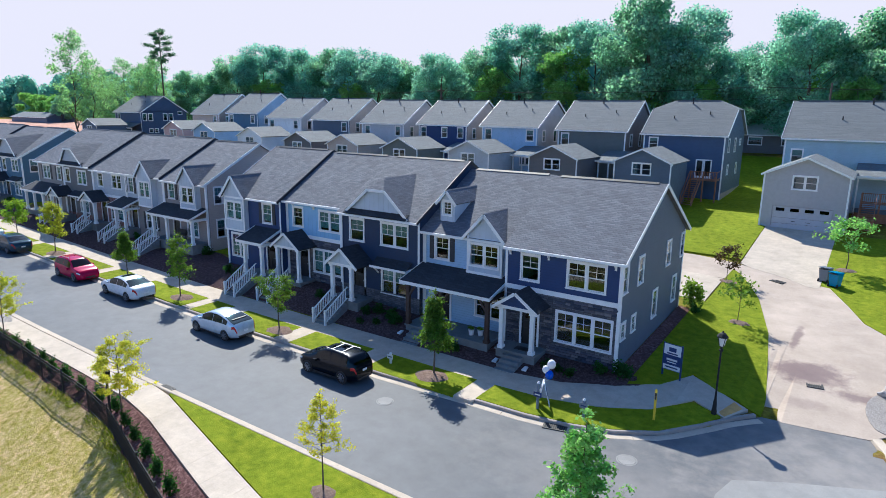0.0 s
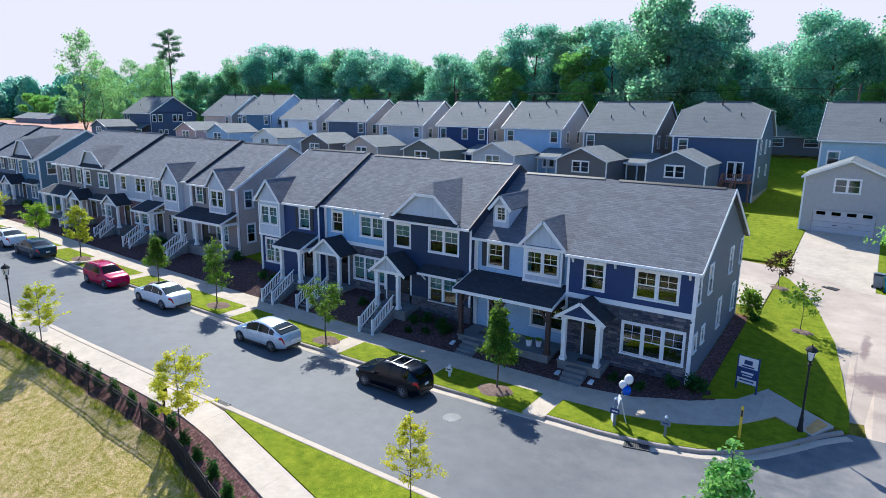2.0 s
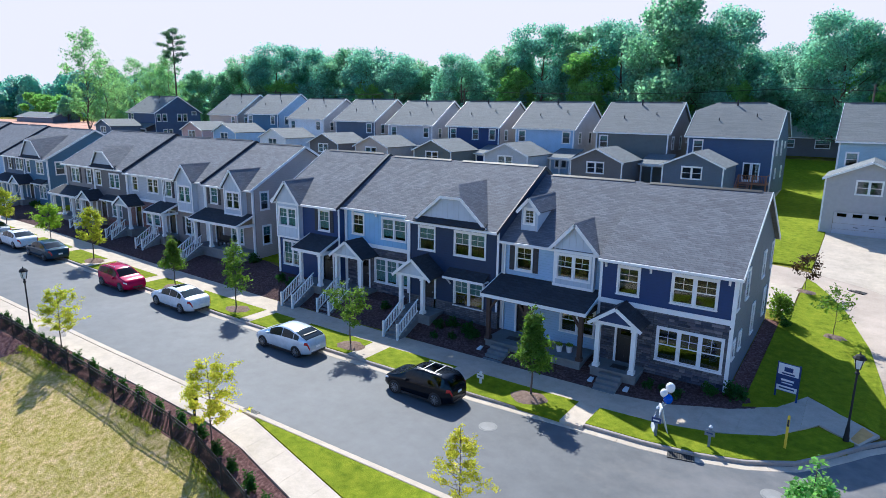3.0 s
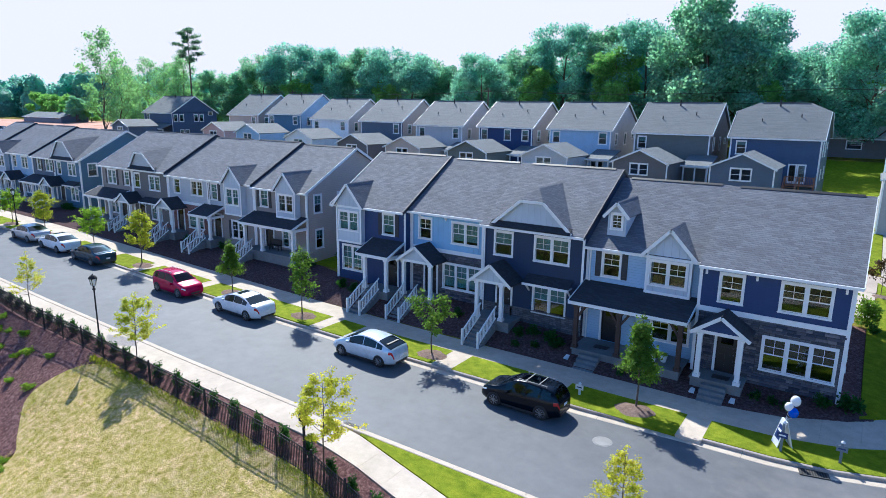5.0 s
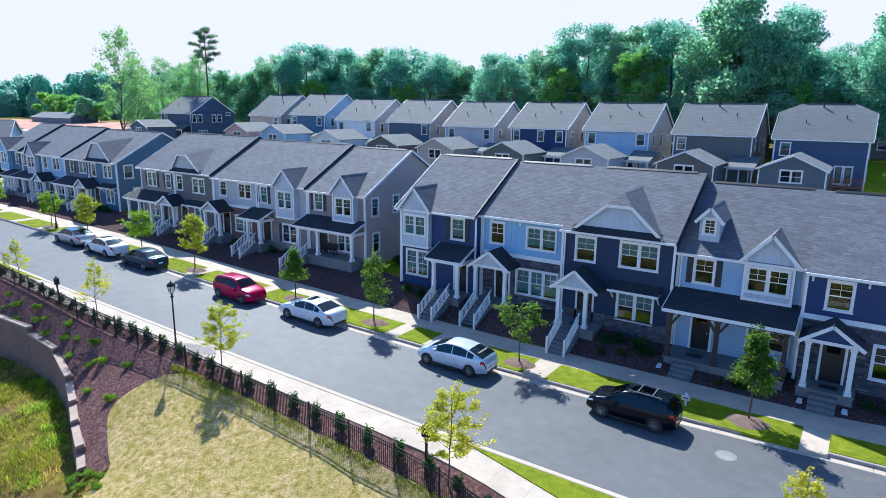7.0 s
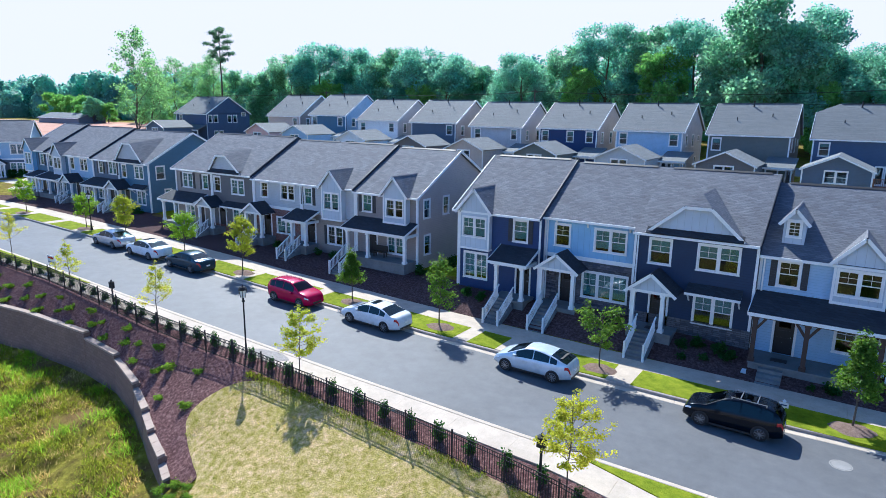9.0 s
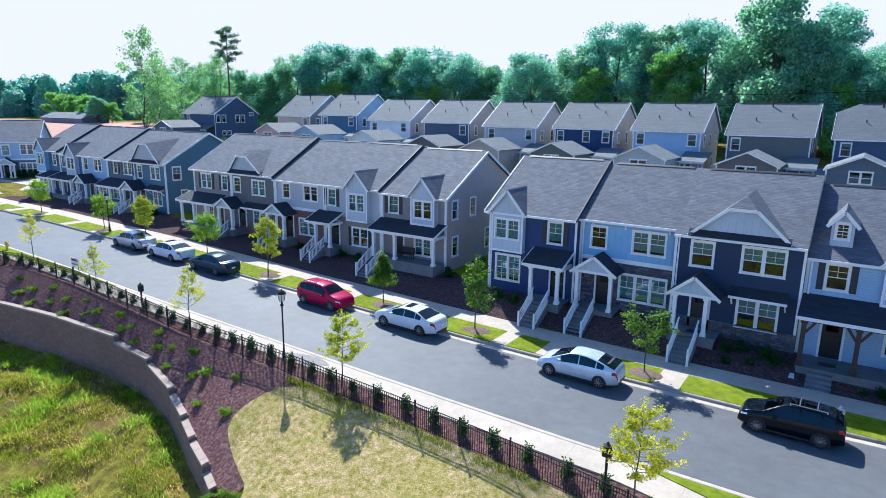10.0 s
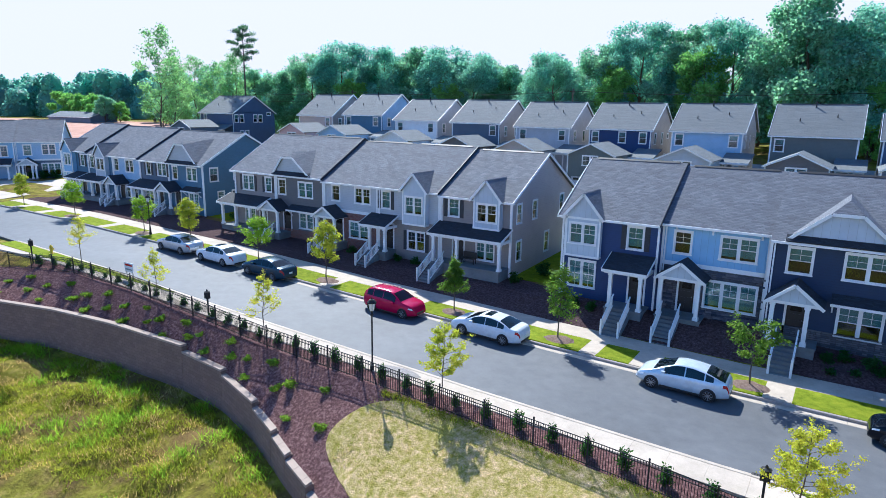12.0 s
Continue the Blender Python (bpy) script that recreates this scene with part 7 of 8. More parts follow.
for i in range(15):
    a, z = i * 2.4, 19.0 + 0.48 * i
    rr = 3.6 * (1 - abs(i - 6) / 12) * RNG.uniform(0.6, 1.0)
    c = Vector((math.cos(a) * rr, math.sin(a) * rr, z + 0.5))
    mb.tube((0.15, 0, z - 0.4), c, 0.06, 0.02, 5, False)
    for f in (0.45, 0.7, 1.0):
        lobes.append((c.x * f + RNG.normal() * 0.25, c.y * f + RNG.normal() * 0.25, z + 0.5 * f + 0.05, 0.45 + 0.45 * f, 0.2))
part("trunk", mb, "bark", pine, smooth=True)
ob = new("crown", leaf_mesh("crown", clumped(shell_points(lobes, 900, 0.9), 5, 0.2), 0.16, "needle", 2.6))
ob.parent = pine
pine.matrix_basis = pose(-136.0, 59.0, 4.2) @ Matrix.Scale(1.03, 4)

# far woods: a belt of trees that nobody could count
lobes = []
for i in range(230):
    x = -430 + 560 * (i / 230) + RNG.normal() * 3
    y = np.interp(x, [-430, -250, -160, 130], [70, 110, 112, 116]) + RNG.uniform(0, 30)
    h = np.interp(x, [-430, -260, -200, -120, 130], [19, 18, 15, 18, 17]) * RNG.uniform(0.7, 1.2)
    h += 3
    lobes += [(x, y, 4 + h * 0.35, 6, h * 0.4), (x + RNG.normal() * 3, y, 4 + h * 0.72, 4.6, h * 0.28)]
p, d = skin_points(lobes, 190000, 0.25)
# the belt's haze is painted into its leaf colour
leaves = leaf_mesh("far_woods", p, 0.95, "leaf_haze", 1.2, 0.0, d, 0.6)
ball = bmesh.new()
bmesh.ops.create_icosphere(ball, subdivisions=3, radius=1.0)
unit = [v.co.copy() for v in ball.verts]
tris = [tuple(v.index for v in f.verts) for f in ball.faces]
heart = Mb()
for x, y, z, rx, rz in lobes:
    k = len(heart.v)
    for v in unit:
        q = 0.86 + 0.22 * noise.noise(v * 2.2 + Vector((x, y, z))) + 0.16 * noise.noise(v * 5.5 + Vector((y, x, z)))
        heart.v.append((x + v.x * rx * q, y + v.y * rx * q, z + v.z * rz * q))
    heart.f += [(a + k, b + k, c + k) for a, b, c in tris]
bm = bmesh.new()
bm.from_mesh(leaves)
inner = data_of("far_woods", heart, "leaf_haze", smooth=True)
bm.from_mesh(inner)
bm.to_mesh(leaves)
bm.free()
ball.free()
bpy.data.meshes.remove(inner)
ob = new("far_woods", leaves)
tagged(ob, "distant belt of green woods, leaves tinted for haze", "woods", kind="stuff")

# street trees
STREET = "young street trees"
st1 = young_tree(4.7, 1.65, 1.2, 32, 5800, 0.095, "leaf_street", "young street tree with full green crown", STREET, 0.055, "cone", 0.6)
st2 = young_tree(4.9, 1.5, 1.2, 22, 2700, 0.095, "leaf_street", "slim young street tree with loose upright crown", STREET, 0.05, "column", 0.7)
st3 = young_tree(4.4, 1.5, 1.1, 26, 4200, 0.09, "leaf_gold", "young street tree with yellow-green leaves", STREET, 0.05, "round", 0.9)
def on_strip(x):
    return road_z(x) + 0.18
scatter(st1, [(-7.8, -5.15, on_strip(-7.8), 30, 1.0), (-37.4, -5.15, on_strip(-37.4), 120, 0.85)])
st5 = young_tree(3.9, 1.75, 1.0, 24, 3600, 0.095, "leaf_spring", "young street tree with round spring-green crown", STREET, 0.05, "round", 0.8)
scatter(st5, [(-56.7, -5.2, on_strip(-56.7), 250, 1.0), (-73.2, -5.2, on_strip(-73.2), 20, 0.95), (-86.6, -5.0, on_strip(-86.6), 160, 1.0)])
scatter(st2, [(-29.8, -5.45, on_strip(-29.8), 0, 1.0)])
scatter(st3, [(-48.9, -5.3, on_strip(-48.9), 10, 1.08), (-65.7, -5.3, on_strip(-65.7), 80, 1.0), (-98.4, -5.0, on_strip(-98), 150, 0.9)])
st4 = young_tree(3.3, 1.9, 1.2, 14, 2200, 0.095, "leaf_street", "young street tree with loose wide crown", STREET, 0.05, "vase", 0.8)
scatter(st4, [(-19.3, -5.5, on_strip(-19.3), 0, 1.0)])

NEAR = "young trees beside the fence"
nt = young_tree(3.7, 1.55, 1.1, 26, 6200, 0.052, "leaf_lime", "sapling with airy lime-green leaves", NEAR, 0.035, "oval", 0.7, 0.1, name="sapling")
scatter(nt, [(-16.35, -16.9, -0.35, 0, 1.19), (-31.2, -15.95, 0.08, 40, 1.1)])
wisp = young_tree(4.1, 1.9, 1.4, 30, 5200, 0.045, "leaf_lime", "slim sapling with fine feathery lime-green leaves", NEAR, 0.035, "cone", 0.6, 0.05, name="sapling")
scatter(wisp, [(-5.0, -15.7, 0.17, 130, 1.0)])
thin = young_tree(3.9, 1.7, 1.1, 20, 2000, 0.06, "leaf_lime", "thin sapling with few lime-green leaves", NEAR, 0.035, "cone", 0.7, -0.15, name="sapling")
scatter(thin, [(-43.7, -15.9, 0.45, 220, 1.1), (-54.2, -15.9, 0.8, 90, 1.0), (-66.3, -14.7, 1.4, 180, 1.05)])
dense = young_tree(6.0, 1.7, 0.8, 40, 9000, 0.085, "leaf_fresh", "young upright tree with dense green crown", NEAR, 0.05, "column", 0.55, name="sapling")
scatter(dense, [(4.3, -15.1, 0.17, 0, 1.0)])

YARD = "small yard trees beside the lane"
yd = young_tree(3.0, 1.7, 0.9, 10, 520, 0.12, "leaf_street", "small yard tree with thin green crown", YARD, 0.03, "oval", name="yard_tree")
scatter(yd, [(3.75, 11.1, ground_z(3.75, 11.1) + 0.05, 0, 0.95)])
yp = young_tree(2.7, 1.6, 0.7, 11, 750, 0.12, "leaf_purple", "small yard tree with bronze leaves", YARD, 0.03, "oval", name="yard_tree")
scatter(yp, [(1.5, 19.0, ground_z(1.5, 19) + 0.05, 0, 1.0)])
yg = young_tree(4.0, 2.8, 1.4, 14, 1100, 0.15, "leaf_fresh", "young yard tree with round light crown", YARD, 0.045, "oval", name="yard_tree")
scatter(yg, [(8.6, 26.2, ground_z(8.6, 26.2) + 0.05, 0, 1.0)])

# mulch rings under the trees
def mulch_ring(x, y, z, r, label="pale bark mulch ring round a young tree"):
    mb = Mb()
    n = 18
    rr = [r * (0.88 + 0.2 * noise.noise((x + math.cos(i * 0.7), y, i * 0.9))) for i in range(n)]
    mb.v = [(x + rr[i] * math.cos(2 * math.pi * i / n), y + 0.75 * rr[i] * math.sin(2 * math.pi * i / n), z - 0.05) for i in range(n)]
    mb.v += [(x + 0.6 * rr[i] * math.cos(2 * math.pi * i / n), y + 0.45 * rr[i] * math.sin(2 * math.pi * i / n), z + 0.05 + 0.03 * noise.noise((i, x, y))) for i in range(n)] + [(x, y, z + 0.12)]
    mb.f = [(i, (i + 1) % n, n + (i + 1) % n, n + i) for i in range(n)] + [(n + i, n + (i + 1) % n, 2 * n) for i in range(n)]
    whole("mulch_ring", mb, "mulch_pale", label, "mulch", "mulch rings", loc=(x, y, z), smooth=True)


for x, y in ((-7.8, -5.35), (-19.3, -5.5), (-29.8, -5.45), (-37.4, -5.3), (-48.9, -5.4), (-56.7, -5.4), (-65.7, -5.4), (-73.2, -5.4), (-86.6, -5.4)):
    mulch_ring(x, y, road_z(x) + 0.17, 1.25)
for x, y in ((3.75, 11.1), (1.5, 19.0), (8.6, 26.2)):
    mulch_ring(x, y, ground_z(x, y) + 0.06, 0.9)
mulch_ring(-5.0, -15.7, 0.17, 0.75)

# shrubs
def shrub_data(name, h, w, n, size, material):
    lobes = [(RNG.normal() * w * 0.12, RNG.normal() * w * 0.12, h * f, w * 0.42 * (1.1 - 0.5 * f), h * 0.3) for f in (0.3, 0.5, 0.72)]
    return leaf_mesh(name, clumped(shell_points(lobes, n // 4, 0.7), 4, size * 0.7), size, material)


SHRUB = {"fence": shrub_data("shrub", 0.85, 0.62, 520, 0.07, "leaf_shrub"), "tuft": shrub_data("shrub", 0.28, 0.75, 700, 0.052, "leaf_tuft"), "round": shrub_data("shrub", 0.8, 1.0, 620, 0.09, "leaf_shrub"),
         "flower": shrub_data("shrub", 0.5, 0.8, 260, 0.07, "leaf_shrub"), "tall": shrub_data("shrub", 2.0, 1.6, 900, 0.13, "leaf_street")}


def shrub(kind, x, y, s, label, group):
    ob = new("shrub", SHRUB[kind])
    ob.matrix_basis = pose(x, y, ground_z(x, y) + (0.1 if kind == "tuft" else 0.02), 0, 0, random.uniform(0, 360)) @ Matrix.Scale(s, 4)
    return tagged(ob, label, "shrub", group)


x = -69.0
while x < -7.5:
    shrub("fence", x, along(FENCE, x) + 0.62, random.uniform(0.8, 1.1), "dark green upright shrub in mulch behind the fence", "shrubs along the fence")
    x += 1.55 + random.uniform(-0.12, 0.12)
for i in range(34):
    x = -72 + 36.5 * (i + 0.5) / 34 + random.uniform(-0.4, 0.4)
    f, w = along(FENCE, x), along(WALL, x)
    k = (0.28, 0.62, 0.45, 0.8)[i % 4]
    shrub("tuft", x, f + (w - f) * k, random.uniform(0.75, 1.2), "small bright green grass tuft in red-brown mulch", "tufts on the mulch bank")
for x, y, s in ((0.5, -0.35, 1.1), (-0.6, -0.6, 0.8), (-14.2, -0.8, 0.9), (-15.4, -0.7, 0.8), (-16.2, -1.0, 0.7), (-13.6, -1.1, 0.8), (-20.6, -0.8, 0.7), (-36.2, 1.2, 1.0), (-29.5, -0.8, 0.8), (-30.8, -0.7, 0.8), (-47.0, 1.1, 0.8), (-45.2, 1.1, 0.8), (-75.5, 1.6, 1.0), (-76.9, 1.7, 0.9), (-8.6, -2.0, 0.6), (-118.8, 8.0, 1.5), (-119.5, 6.8, 1.5), (-120.2, 5.7, 1.4), (-123.5, 1.0, 1.4), (-35.3, 4.2, 1.2), (1.2, 10.9, 0.8), (-52, 1.1, 0.8), (-71.5, 4.5, 1.4), (-73, 6, 1.2)):
    shrub("round", x, y, s, "dark rounded shrub in the mulch bed by the house", "foundation shrubs")
for x, y in ((-8.9, -1.75), (-9.6, -2.0), (-2.6, -1.3), (-1.9, -1.4), (-3.3, -1.2), (-14.8, -1.6), (-15.9, -1.9)):
    s = shrub("flower", x, y, random.uniform(0.7, 1.0), "small flowering shrub with pale blooms", "flowers in the front beds")
for x, y, s in ((-31.9, -22.7, 0.8), (-31.2, -22.6, 0.7), (-32.3, -23.2, 0.9), (-30.6, -23.0, 0.7), (-31.5, -23.3, 0.8)):
    shrub("tuft", x, y, s, "tall green weed clump at the end of the retaining wall", "weeds at the wall end")
shrub("tall", 0.75, 11.9, 1.0, "bushy green shrub behind the end house", "foundation shrubs")

# grass that nobody could count
def grass(name, spots, h, w, material, label, k=12):
    c = np.array([(x, y, ground_z(x, y) + 0.02) for x, y in spots])
    base = np.repeat(c, k, 0) + np.column_stack([RNG.normal(size=(len(c) * k, 2)) * w, np.zeros(len(c) * k)])
    n = len(base)
    lean = RNG.normal(size=(n, 2)) * 0.55
    hh = h * RNG.uniform(0.5, 1.3, size=n)
    a = RNG.uniform(0, math.pi, n)
    side = np.column_stack([np.cos(a), np.sin(a), np.zeros(n)]) * (0.02 + 0.012 * h)
    tip = base + np.column_stack([lean * hh[:, None], hh])
    v = np.stack([base - side, base + side, tip], 1).reshape(-1, 3)
    me = bpy.data.meshes.new(name)
    me.vertices.add(3 * n)
    me.vertices.foreach_set("co", v.ravel())
    me.loops.add(3 * n)
    me.loops.foreach_set("vertex_index", np.arange(3 * n))
    me.polygons.add(n)
    me.polygons.foreach_set("loop_start", np.arange(0, 3 * n, 3))
    me.update(calc_edges=True)
    me.materials.append(M[material])
    tagged(new(name, me), label, "grass", kind="stuff")


def field(n, x0, x1, test, clump):
    out = []
    while len(out) < n:
        x, y = random.uniform(x0, x1), random.uniform(-46, -16)
        if test(x, y) and noise.noise((x * clump, y * clump, 7.7)) + random.uniform(-0.25, 0.25) > 0.02:
            out.append((x, y))
    return out


below = lambda x, y: y < along(WALL, x) - 0.7 if x <= WALL[-1][0] else y < -25.5 and x < -20 + 12 * noise.noise((y * 0.2, 1.1, 4.2))
grass("wild_grass", field(13000, -85, -14, below, 0.3), 0.2, 0.16, "blade", "tall wild green grass below the retaining wall")
grass("weed_clumps", field(260, -80, -16, below, 0.35), 0.42, 0.38, "leaf_spring", "lush clumps of green weeds below the retaining wall", 110)
grass("dry_weeds", field(150, -80, -16, below, 0.6), 0.35, 0.28, "straw", "dry weed clumps below the retaining wall", 40)
grass("dry_grass", field(2500, -85, -14, below, 0.31), 0.16, 0.18, "straw", "dry straw-coloured grass below the retaining wall")
bank = lambda x, y: -34.2 < x < 8 and y < along(FENCE, x) - 0.15 and y > -30 and not (x < -31.5 and y < -20.5)
foot = [(x, along(FENCE, x) - random.uniform(0.08, 0.4)) for x in np.arange(-34.0, -8.0, 0.04) if noise.noise((x * 0.5, 2.2, 1.1)) > -0.25]
grass("fence_grass", foot, 0.22, 0.06, "blade", "long green grass left along the foot of the fence")
grass("lawn_blades", field(9000, -34.2, 8, bank, 1.3), 0.1, 0.1, "straw", "short dry grass blades on the bank")
grass("green_blades", field(2600, -34.2, 8, bank, 0.6), 0.09, 0.14, "blade", "short green grass blades on the bank")

# ---- cars ----
def loft(rings):
    """Closed rings of equal length joined into a skin with ends."""
    mb = Mb()
    n = len(rings[0])
    for r in rings:
        mb.v += [tuple(p) for p in r]
    mb.f = [(i * n + j, i * n + (j + 1) % n, (i + 1) * n + (j + 1) % n, (i + 1) * n + j) for i in range(len(rings) - 1) for j in range(n)]
    mb.f += [tuple(range(n - 1, -1, -1)), tuple((len(rings) - 1) * n + j for j in range(n))]
    return mb


CARS = {
    # length, width, wheel radius, axles, top line (s, z), belt line (s, z), rear window, windscreen, side windows (from, to)
    "suv": (4.60, 1.88, 0.36, (1.38, -1.34), ((-2.3, 0.55), (-2.28, 1.0), (-2.2, 1.2), (-1.86, 1.56), (-1.4, 1.65), (-0.4, 1.69), (0.25, 1.64), (0.5, 1.55), (1.22, 1.12), (1.75, 1.03), (2.1, 0.92), (2.25, 0.72), (2.3, 0.5)),
            ((-2.3, 1.12), (0.0, 1.05), (1.2, 1.0), (2.3, 0.8)), (-2.16, -1.84), (0.42, 1.16), ((-1.82, -1.3), (-1.24, -0.42), (-0.36, 0.72))),
    "hatch": (4.46, 1.76, 0.32, (1.38, -1.32), ((-2.23, 0.5), (-2.2, 0.9), (-2.08, 1.08), (-1.2, 1.36), (-0.55, 1.48), (0.05, 1.49), (0.4, 1.42), (1.42, 0.96), (1.8, 0.84), (2.08, 0.7), (2.23, 0.45)),
              ((-2.23, 1.02), (-0.5, 0.95), (1.3, 0.86), (2.23, 0.6)), (-2.0, -1.12), (0.42, 1.36), ((-1.5, -1.12), (-1.06, -0.2), (-0.14, 0.82))),
    "sedan": (4.84, 1.85, 0.33, (1.42, -1.38), ((-2.42, 0.5), (-2.39, 0.92), (-2.26, 1.04), (-1.82, 1.07), (-1.0, 1.38), (-0.45, 1.46), (0.1, 1.455), (0.45, 1.38), (1.36, 0.97), (1.9, 0.87), (2.25, 0.72), (2.42, 0.45)),
              ((-2.42, 1.0), (-0.5, 0.94), (1.3, 0.87), (2.42, 0.62)), (-1.76, -1.02), (0.46, 1.3), ((-1.38, -0.98), (-0.92, -0.14), (-0.08, 0.82))),
}


def car(kind, x, y, turn, paint, label, size=1.0):
    L, Wd, R, axles, top_line, belt_line, rear, front, sides = CARS[kind]
    t = thing("car", (0, 0, 0), label, "car", "cars parked along the kerb")
    hw = Wd / 2
    fine = np.linspace(-L / 2, L / 2, 241)
    raw = np.interp(fine, [p[0] for p in top_line], [p[1] for p in top_line])
    soft = np.convolve(np.pad(raw, 6, mode="edge"), np.ones(13) / 13, "valid")
    soft[:4], soft[-4:] = raw[:4], raw[-4:]

    def section(s):
        """The half outline across the car at s, from the floor's middle to the roof's middle."""
        e = min(1.0, (L / 2 - abs(s)) / 0.7)
        w = hw * (0.70 + 0.30 * math.sin(e * math.pi / 2) ** 0.7)
        zb = 0.2 + 0.1 * (1 - e)
        top = float(np.interp(s, fine, soft))
        b = min(float(np.interp(s, [p[0] for p in belt_line], [p[1] for p in belt_line])), top - 0.025)
        g = top - b
        wt_ = w * 0.93 - 0.36 * g
        return [(0, zb), (w * 0.88, zb), (w * 0.965, zb + 0.1), (w, 0.55 * zb + 0.45 * b), (w * 0.985, b - 0.1), (w * 0.945, b), (w * 0.93 - 0.17 * g, b + 0.5 * g), (w * 0.93 - 0.33 * g, b + 0.9 * g), (wt_ - 0.12 * min(1.0, g / 0.3), b + 0.985 * g), (wt_ * 0.5, top + 0.012), (0, top + 0.018)]

    stations = sorted({*np.linspace(-L / 2, L / 2, 45), -L / 2 + 0.02, L / 2 - 0.02})
    rings = []
    for q in stations:
        half = section(q)
        rings.append([(q, a, b) for a, b in half] + [(q, -a, b) for a, b in half[-2:0:-1]])
    body = part("body", loft(rings), paint, t, smooth=True)

    def sheet(name, s0, s1, spots, mat, parent, off=0.012, n=9):
        """A pane or lens that follows the skin from s0 to s1; spots: places along the half outline, negative on the far side."""
        mb = Mb()
        for lift in (off, -0.004):
            for i in range(n + 1):
                q = s0 + (s1 - s0) * i / n
                half = section(q)
                for k in spots:
                    f = min(abs(k), 9.999)
                    a, b = half[int(f)], half[int(f) + 1]
                    yy, zz = a[0] + (b[0] - a[0]) * (f - int(f)), a[1] + (b[1] - a[1]) * (f - int(f))
                    yy += lift * min(1.0, max(0.0, (9 - f) / 2))
                    mb.v.append((q, yy if k > 0 else -yy, zz + lift * min(1.0, max(0.0, (f - 5) / 3))))
        m = len(spots)
        c = (n + 1) * m
        mb.f = [(i * m + j, (i + 1) * m + j, (i + 1) * m + j + 1, i * m + j + 1) for i in range(n) for j in range(m - 1)]
        mb.f += [tuple(reversed([v + c for v in q])) for q in mb.f]
        rim = [i * m for i in range(n + 1)] + [n * m + j for j in range(1, m)] + [i * m + m - 1 for i in range(n - 1, -1, -1)] + [j for j in range(m - 2, 0, -1)]
        mb.f += [(a, b, b + c, a + c) for a, b in zip(rim, rim[1:] + rim[:1])]
        return part(name, mb, mat, parent, smooth=False)

    across = (7.75, 8.4, 9.2, 10, -9.2, -8.4, -7.75)
    sheet("windscreen", front[0], front[1], across, "car_glass", body)
    sheet("rear_window", rear[0], rear[1], across, "car_glass", body)
    for s in (-1, 1):
        for a, b in sides:
            sheet("side_window", a, b, tuple(s * k for k in (5.2, 5.8, 6.4, 6.95)), "car_glass", body)
        sheet("headlight", L / 2 - 0.44, L / 2 - 0.14, tuple(s * k for k in (4.05, 4.4, 4.8)), "clear_lens", t, 0.016, 5)
        sheet("tail_light", -L / 2 + 0.015, -L / 2 + 0.3, tuple(s * k for k in (3.75, 4.2, 4.75)), "red_lens", t, 0.016, 5)
        part("mirror", Mb().box(front[1] - 0.62, front[1] - 0.44, s * hw - (0.0 if s > 0 else 0.17), s * hw + (0.17 if s > 0 else 0.0), 0.95, 1.08), paint, t)
        part("sill", Mb().box(axles[1] + R + 0.08, axles[0] - R - 0.08, min(s * hw * 0.95, s * (hw + 0.004)), max(s * hw * 0.95, s * (hw + 0.004)), 0.2, 0.29), "dark_trim", t)
        for k in (0.32, -0.5):
            part("door_handle", Mb().box(k - 0.1, k + 0.1, min(s * hw * 0.97, s * (hw + 0.014)), max(s * hw * 0.97, s * (hw + 0.014)), 0.80, 0.83), paint, t)
        for ax in axles:
            n = 14
            edge = s * hw * 0.9
            pts = [(ax + (R + 0.05) * math.cos(math.pi * i / n), edge, R + (R + 0.05) * math.sin(math.pi * i / n)) for i in range(n + 1)] + [(ax - R - 0.05, edge, 0.2), (ax + R + 0.05, edge, 0.2)]
            part("wheel_arch", Mb().prism(pts, (0, s * (hw * 0.1 + 0.006), 0)), "dark_trim", t)
            wy = s * (hw - 0.1)
            w = part("wheel", Mb().tube((ax, wy - s * 0.1, R), (ax, wy + s * 0.125, R), R, R, 24), "tyre", t)
            part("rim_back", Mb().tube((ax, wy + s * 0.120, R), (ax, wy + s * 0.132, R), R * 0.68, R * 0.66, 20), "dark_trim", w)
            sp = Mb()
            for k in range(9):
                a = 2 * math.pi * k / 9 + 0.3
                sp.bar((ax, wy + s * 0.139, R), (ax + math.cos(a) * R * 0.64, wy + s * 0.139, R + math.sin(a) * R * 0.64), 0.07, 0.02)
            sp.tube((ax, wy + s * 0.13, R), (ax, wy + s * 0.15, R), 0.07, 0.06, 10)
            part("rim", sp, "alloy", w)
            part("rim_lip", Mb().tube((ax, wy + s * 0.126, R), (ax, wy + s * 0.134, R), R * 0.72, R * 0.70, 20, False), "alloy", w)
    part("grille", Mb().box(L / 2 - 0.08, L / 2 + 0.01, -hw * 0.42, hw * 0.42, 0.36, 0.5), "dark_trim", t)
    part("rear_bumper", Mb().box(-L / 2 - 0.006, -L / 2 + 0.12, -hw * 0.6, hw * 0.6, 0.3, 0.42), "dark_trim", t)
    part("plate", Mb().box(-L / 2 - 0.014, -L / 2 + 0.05, -0.16, 0.16, 0.6, 0.72) if kind != "suv" else Mb().box(-L / 2 - 0.014, -L / 2 + 0.05, -0.16, 0.16, 0.76, 0.88), "sign_white", t)
    roof = section(-0.4)[8]
